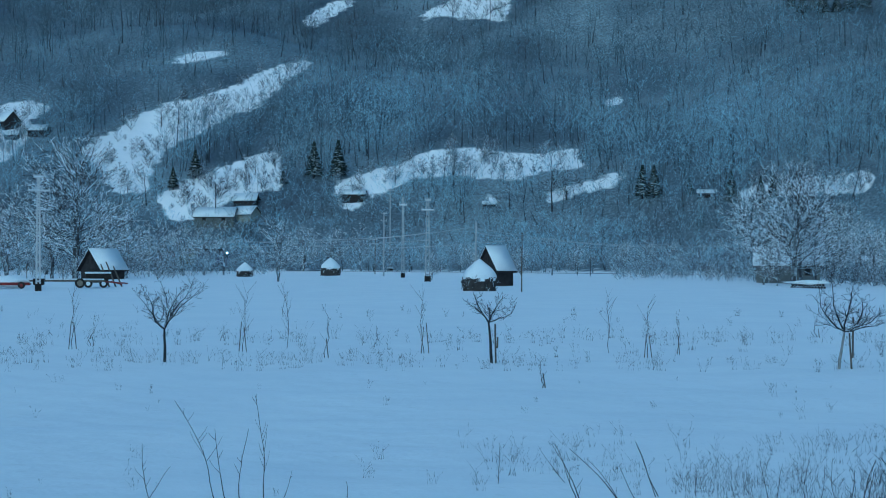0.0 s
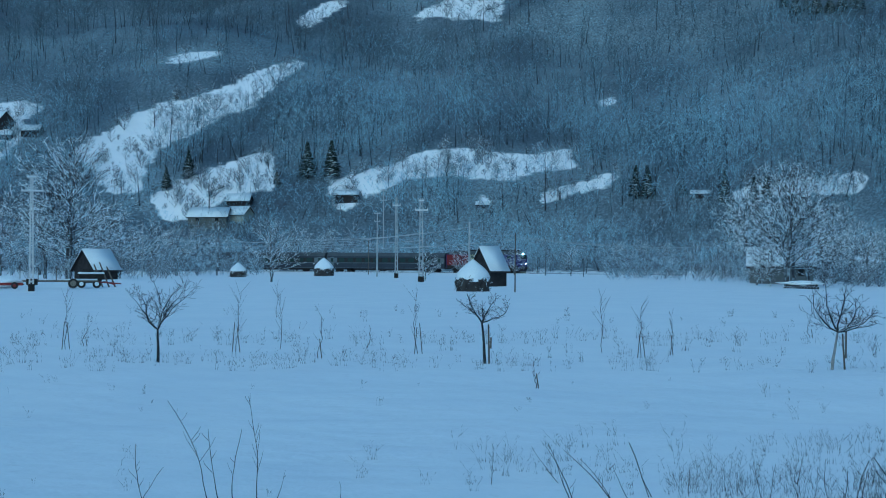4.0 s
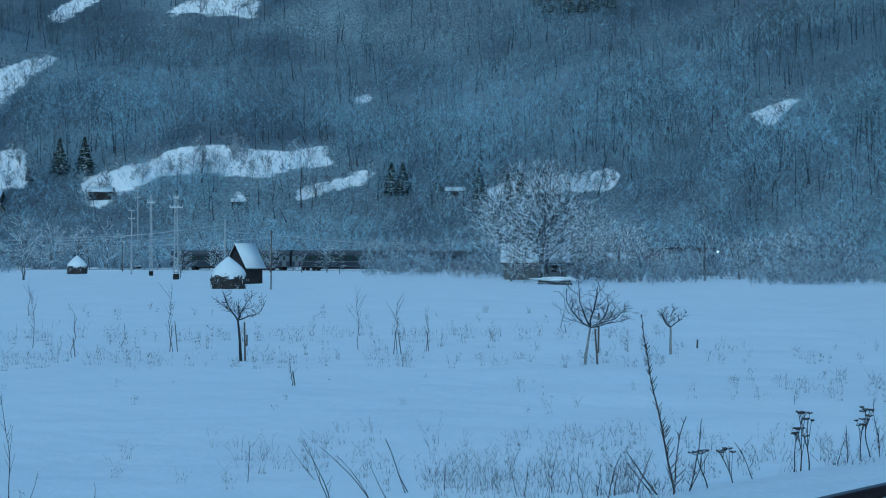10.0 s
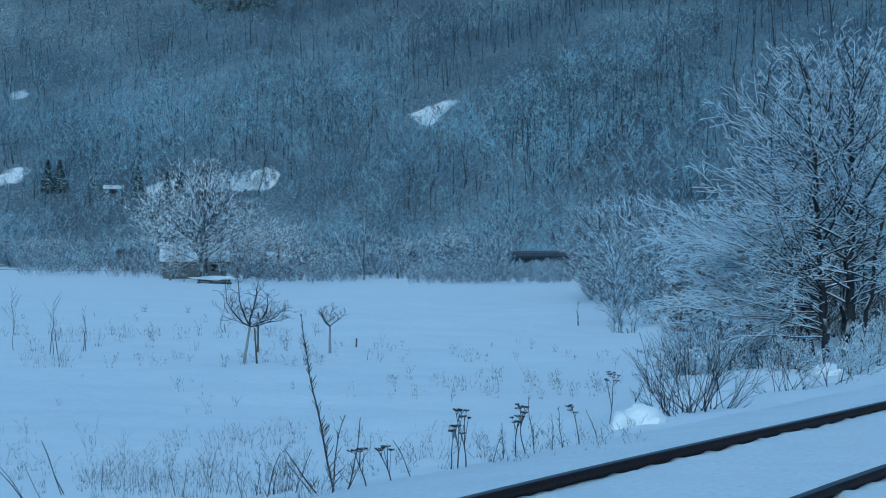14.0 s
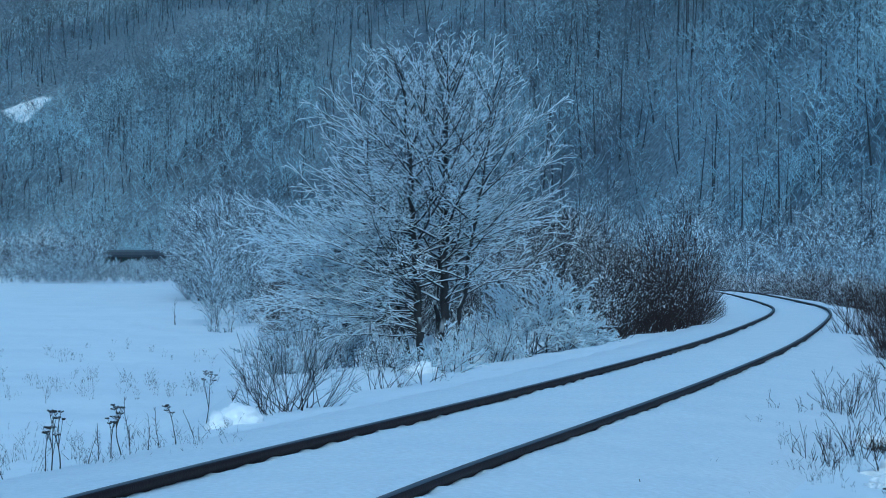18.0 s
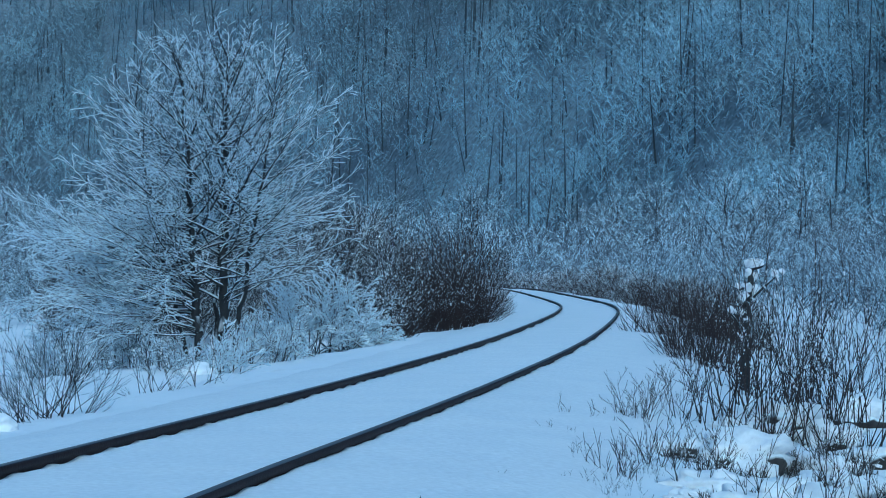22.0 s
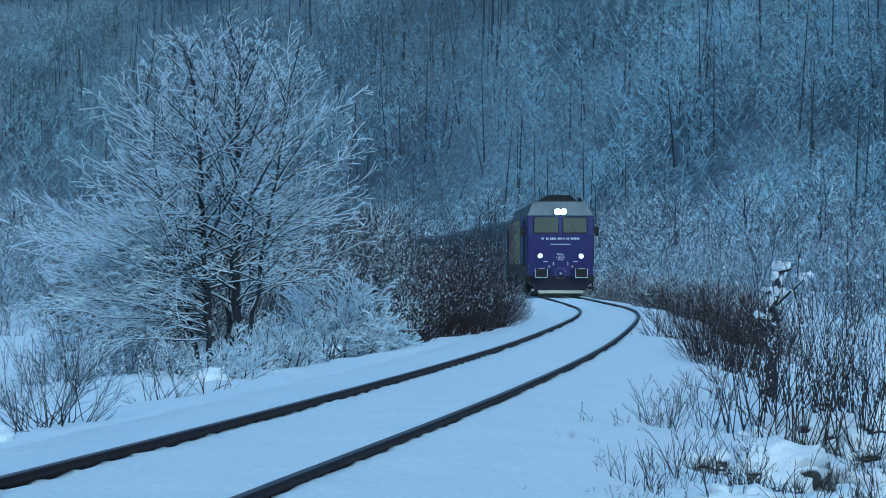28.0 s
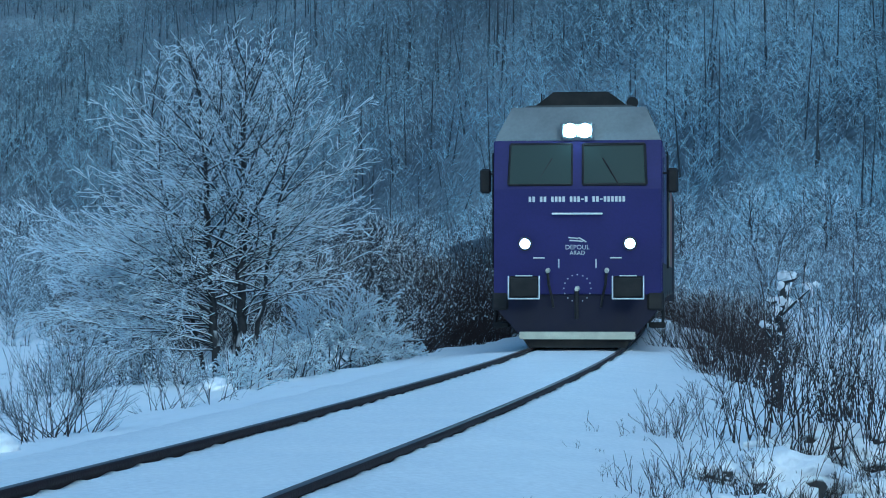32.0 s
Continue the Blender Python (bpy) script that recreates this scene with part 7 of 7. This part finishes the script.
    for words, z, size in (("DEPOUL", 1.83, 0.085), ("ARAD", 1.735, 0.075)):
        cu = bpy.data.curves.new("lettering", "FONT")
        cu.body, cu.size, cu.align_x, cu.extrude = words, size * 1.35, "CENTER", 0.002
        cu.materials.append(P_WHITE)
        t = new("lettering", cu)
        t.parent = loco
        t.matrix_basis = pose(0, y + 0.006, z, 90, 0, 180)
    for sx in (-1, 1):
        part("step_mark", bm_box(0.2, 0.02, 0.025, (sx * 0.68, y + 0.01, 1.68)), P_WHITE, loco)
        part("tick_mark", bm_box(0.025, 0.02, 0.16, (sx * 0.33, y + 0.01, 1.58)), P_WHITE, loco)
        part("cock", bm_rod((sx * 0.52, y, 1.46), (sx * 0.52, y + 0.14, 1.44), 0.045, 0.035, 8), P_PALE, loco, "small brass-coloured cock")
        hose = bmesh.new()
        for (a0, b0), (a1, b1) in zip([(0.52, 1.44), (0.5, 1.2), (0.44, 0.95)], [(0.5, 1.2), (0.44, 0.95), (0.42, 0.8)]):
            bm_rod((sx * a0, y + 0.1, b0), (sx * a1, y + 0.12, b1), 0.025, None, 6, hose)
        part("brake_hose", hose, P_BLACK, loco)
        bf = part("buffer", bm_box(0.56, 0.07, 0.40, (sx * 0.91, y + 0.48, 1.16), 0.05), P_BLACK, loco, "rectangular buffer with a white edge")
        part("buffer_stem", bm_rod((sx * 0.91, y - 0.02, 1.16), (sx * 0.91, y + 0.45, 1.16), 0.13, None, 12), P_BLACK, bf)
        for dx, dz, a, b in ((-0.27, 0, 0.025, 0.40), (0.27, 0, 0.025, 0.40), (0, -0.2, 0.56, 0.025), (0, 0.2, 0.3, 0.02)):
            part("edge", bm_box(a, 0.02, b, (sx * 0.91 + dx, y + 0.52, 1.16 + dz), 0.005), P_WHITE, bf)
        st = part("cab_step", bm_box(0.30, 0.42, 0.10, (sx * 1.40, f - 0.45, 0.48), 0.02), P_BLACK, loco, "black steel step below the cab door")
        part("step_bracket", bm_box(0.05, 0.36, 0.55, (sx * 1.50, f - 0.45, 0.76), 0.01), P_BLACK, st)
        part("beam_end", bm_box(0.30, 0.22, 0.34, (sx * 1.38, f + 0.06, 0.92), 0.04), P_BLACK, loco)
        m = part("mirror", bm_box(0.2, 0.12, 0.44, (sx * 1.68, f - 0.35, 3.07), 0.04), P_BLACK, loco, "black rear-view mirror")
        part("mirror_arm", bm_rod((sx * 1.48, f - 0.35, 3.2), (sx * 1.6, f - 0.35, 3.2), 0.02, None, 6), P_BLACK, m)
        rail = bmesh.new()
        bm_rod((sx * 1.58, f - 0.7, 1.5), (sx * 1.58, f - 0.7, 3.6), 0.018, None, 6, rail)
        bm_rod((sx * 1.58, f - 1.45, 1.5), (sx * 1.58, f - 1.45, 3.6), 0.018, None, 6, rail)
        part("side_handrail", rail, P_BLACK, loco)
        strip(loco, "cab_door", sx * 1.502, f - 1.4, f - 0.75, 1.1, 3.5, P_BLUE)
        strip(loco, "cab_side_window", sx * 1.506, f - 2.5, f - 1.6, 2.85, 3.55, P_GLASS)
        strip(loco, "yellow_panel", sx * 1.504, -3.0, 1.7, 1.6, 3.72, P_YELLOW, "yellow side panel")
        strip(loco, "red_panel", sx * 1.504, -8.1, -3.004, 1.6, 3.72, P_RED, "red side panel")
        strip(loco, "lower_skirt", sx * 1.503, -8.1, f - 0.1, 0.95, 1.59, P_BLACK)
        for yy in (-0.4, -2.4):
            strip(loco, "engine_room_window", sx * 1.512, yy - 0.3, yy + 0.3, 3.05, 3.5, P_GLASS)
    for k in range(16):
        a = 2 * math.pi * k / 16
        part("bolt", bm_box(0.02, 0.012, 0.02, (math.cos(a) * 0.24, y + 0.008, 1.14 + math.sin(a) * 0.24)), P_WHITE, loco)
    part("draw_hook", bm_rod((0, y - 0.05, 1.14), (0, y + 0.32, 1.12), 0.05, 0.035, 8), P_PALE, loco)
    part("coupling_link", bm_rod((0, y + 0.28, 1.1), (0, y + 0.3, 0.6), 0.04, None, 8), P_BLACK, loco)
    part("buffer_beam", bm_hull([(-1.46, 1.03), (1.46, 1.03), (1.42, 0.75), (1.05, 0.33), (-1.05, 0.33), (-1.42, 0.75)], f - 0.35, f + 0.12), P_NAVY, loco)
    part("snow_plough", bm_hull([(-1.02, 0.37), (1.02, 0.37), (1.02, 0.24), (-1.02, 0.24)], f - 0.1, f + 0.3), P_PALE, loco, "pale-edged plough blade")
    part("rail_guard", bm_hull([(-0.98, 0.26), (0.98, 0.26), (0.86, 0.09), (-0.86, 0.09)], f - 0.2, f + 0.2), P_BLACK, loco)
    # roof
    part("roof", bm_hull([(-w, 3.765), (w, 3.765), (1.24, 4.36), (0.9, 4.46), (-0.9, 4.46), (-1.24, 4.36)], -7.0, 7.0), P_TOP, loco)
    part("roof_cowl", bm_hull([(-0.9, 4.44), (0.9, 4.44), (0.5, 4.74), (-0.5, 4.74)], -3.5, 6.6), P_BLACK, loco, "dark roof cowl")
    part("exhaust", bm_rod((0, -1.0, 4.6), (0, -1.0, 4.82), 0.22, 0.2, 14), P_BLACK, loco)
    part("horn", bm_rod((-0.95, 6.4, 4.5), (-0.95, 6.95, 4.5), 0.06, 0.11, 12), P_BLACK, loco)
    part("aerial", bm_rod((0.75, 6.2, 4.4), (0.75, 6.2, 4.75), 0.015, None, 6), P_BLACK, loco)
    part("fuel_tank", bm_box(2.5, 3.6, 0.7, (0, 0, 0.75), 0.1), P_BLACK, loco)
    bogie(loco, 4.9, (-1.6, 0, 1.6))
    bogie(loco, -4.9, (-1.6, 0, 1.6))


def settle(vehicle):
    """The stock is a little narrower and lower than drawn, and its wheels run in the snow-filled groove."""
    for ob in vehicle.children:
        ob.matrix_basis = Matrix.Translation((0, 0, -0.08)) @ Matrix.Diagonal((0.92, 1.0, 0.92, 1.0)) @ ob.matrix_basis


def detail_coach(c):
    w = 1.41
    part("roof", bm_hull([(-1.43, 3.28), (-1.24, 3.78), (-0.72, 4.06), (0.72, 4.06), (1.24, 3.78), (1.43, 3.28)], -12.9, 12.9), P_ROOF, c, "grey roof dusted with snow")
    for s in (-1, 1):
        strip(c, "window_band", s * (w + 0.004), -10.6, 10.6, 2.05, 2.95, P_BLACK)
        strip(c, "upper_band", s * (w + 0.004), -12.85, 12.85, 2.96, 3.26, P_COACH)
        strip(c, "waist_line", s * (w + 0.006), -12.85, 12.85, 1.86, 1.96, P_BAND, "thin pale line below the windows")
        strip(c, "lower_line", s * (w + 0.006), -12.85, 12.85, 0.86, 0.92, P_BAND)
        for k in range(11):
            y = -9.6 + k * 1.92
            strip(c, "window", s * (w + 0.011), y - 0.6, y + 0.6, 2.1, 2.9, P_GLASS, t=0.014)
        for y in (-11.75, 11.75):
            strip(c, "end_panel", s * (w + 0.005), y - 1.1, y + 1.1, 1.97, 2.955, P_BAND, "pale grey end panel")
            d = strip(c, "door", s * (w + 0.010), y - 0.45, y + 0.45, 0.9, 3.1, P_BAND, "pale grey door")
            strip(d, "door_window", s * (w + 0.022), y - 0.25, y + 0.25, 2.1, 2.9, P_GLASS)
            strip(c, "white_panel", s * (w + 0.012), y * 0.9 - 0.15, y * 0.9 + 0.15, 1.6, 1.75, P_WHITE)
    for y in (-13.05, 13.05):
        part("gangway", bm_box(1.3, 0.3, 2.4, (0, y, 2.0), 0.08), P_BLACK, c)
        for sx in (-0.87, 0.87):
            part("buffer", bm_rod((sx, y - 0.15, 1.06), (sx, y + 0.15, 1.06), 0.22, None, 14), P_BLACK, c)
    part("underframe", bm_box(2.2, 14.0, 0.4, (0, 0, 0.62), 0.05), P_BLACK, c)
    bogie(c, 9.5, (-1.25, 1.25), r=0.46)
    bogie(c, -9.5, (-1.25, 1.25), r=0.46)


build_farm()
build_yard()
build_poles()
detail_locomotive(engine)
detail_coach(coaches[0])
settle(engine)
settle(coaches[0])
for _k in range(3):
    coaches.append(copy_thing(coaches[0], Matrix()))
motions(engine, coaches)
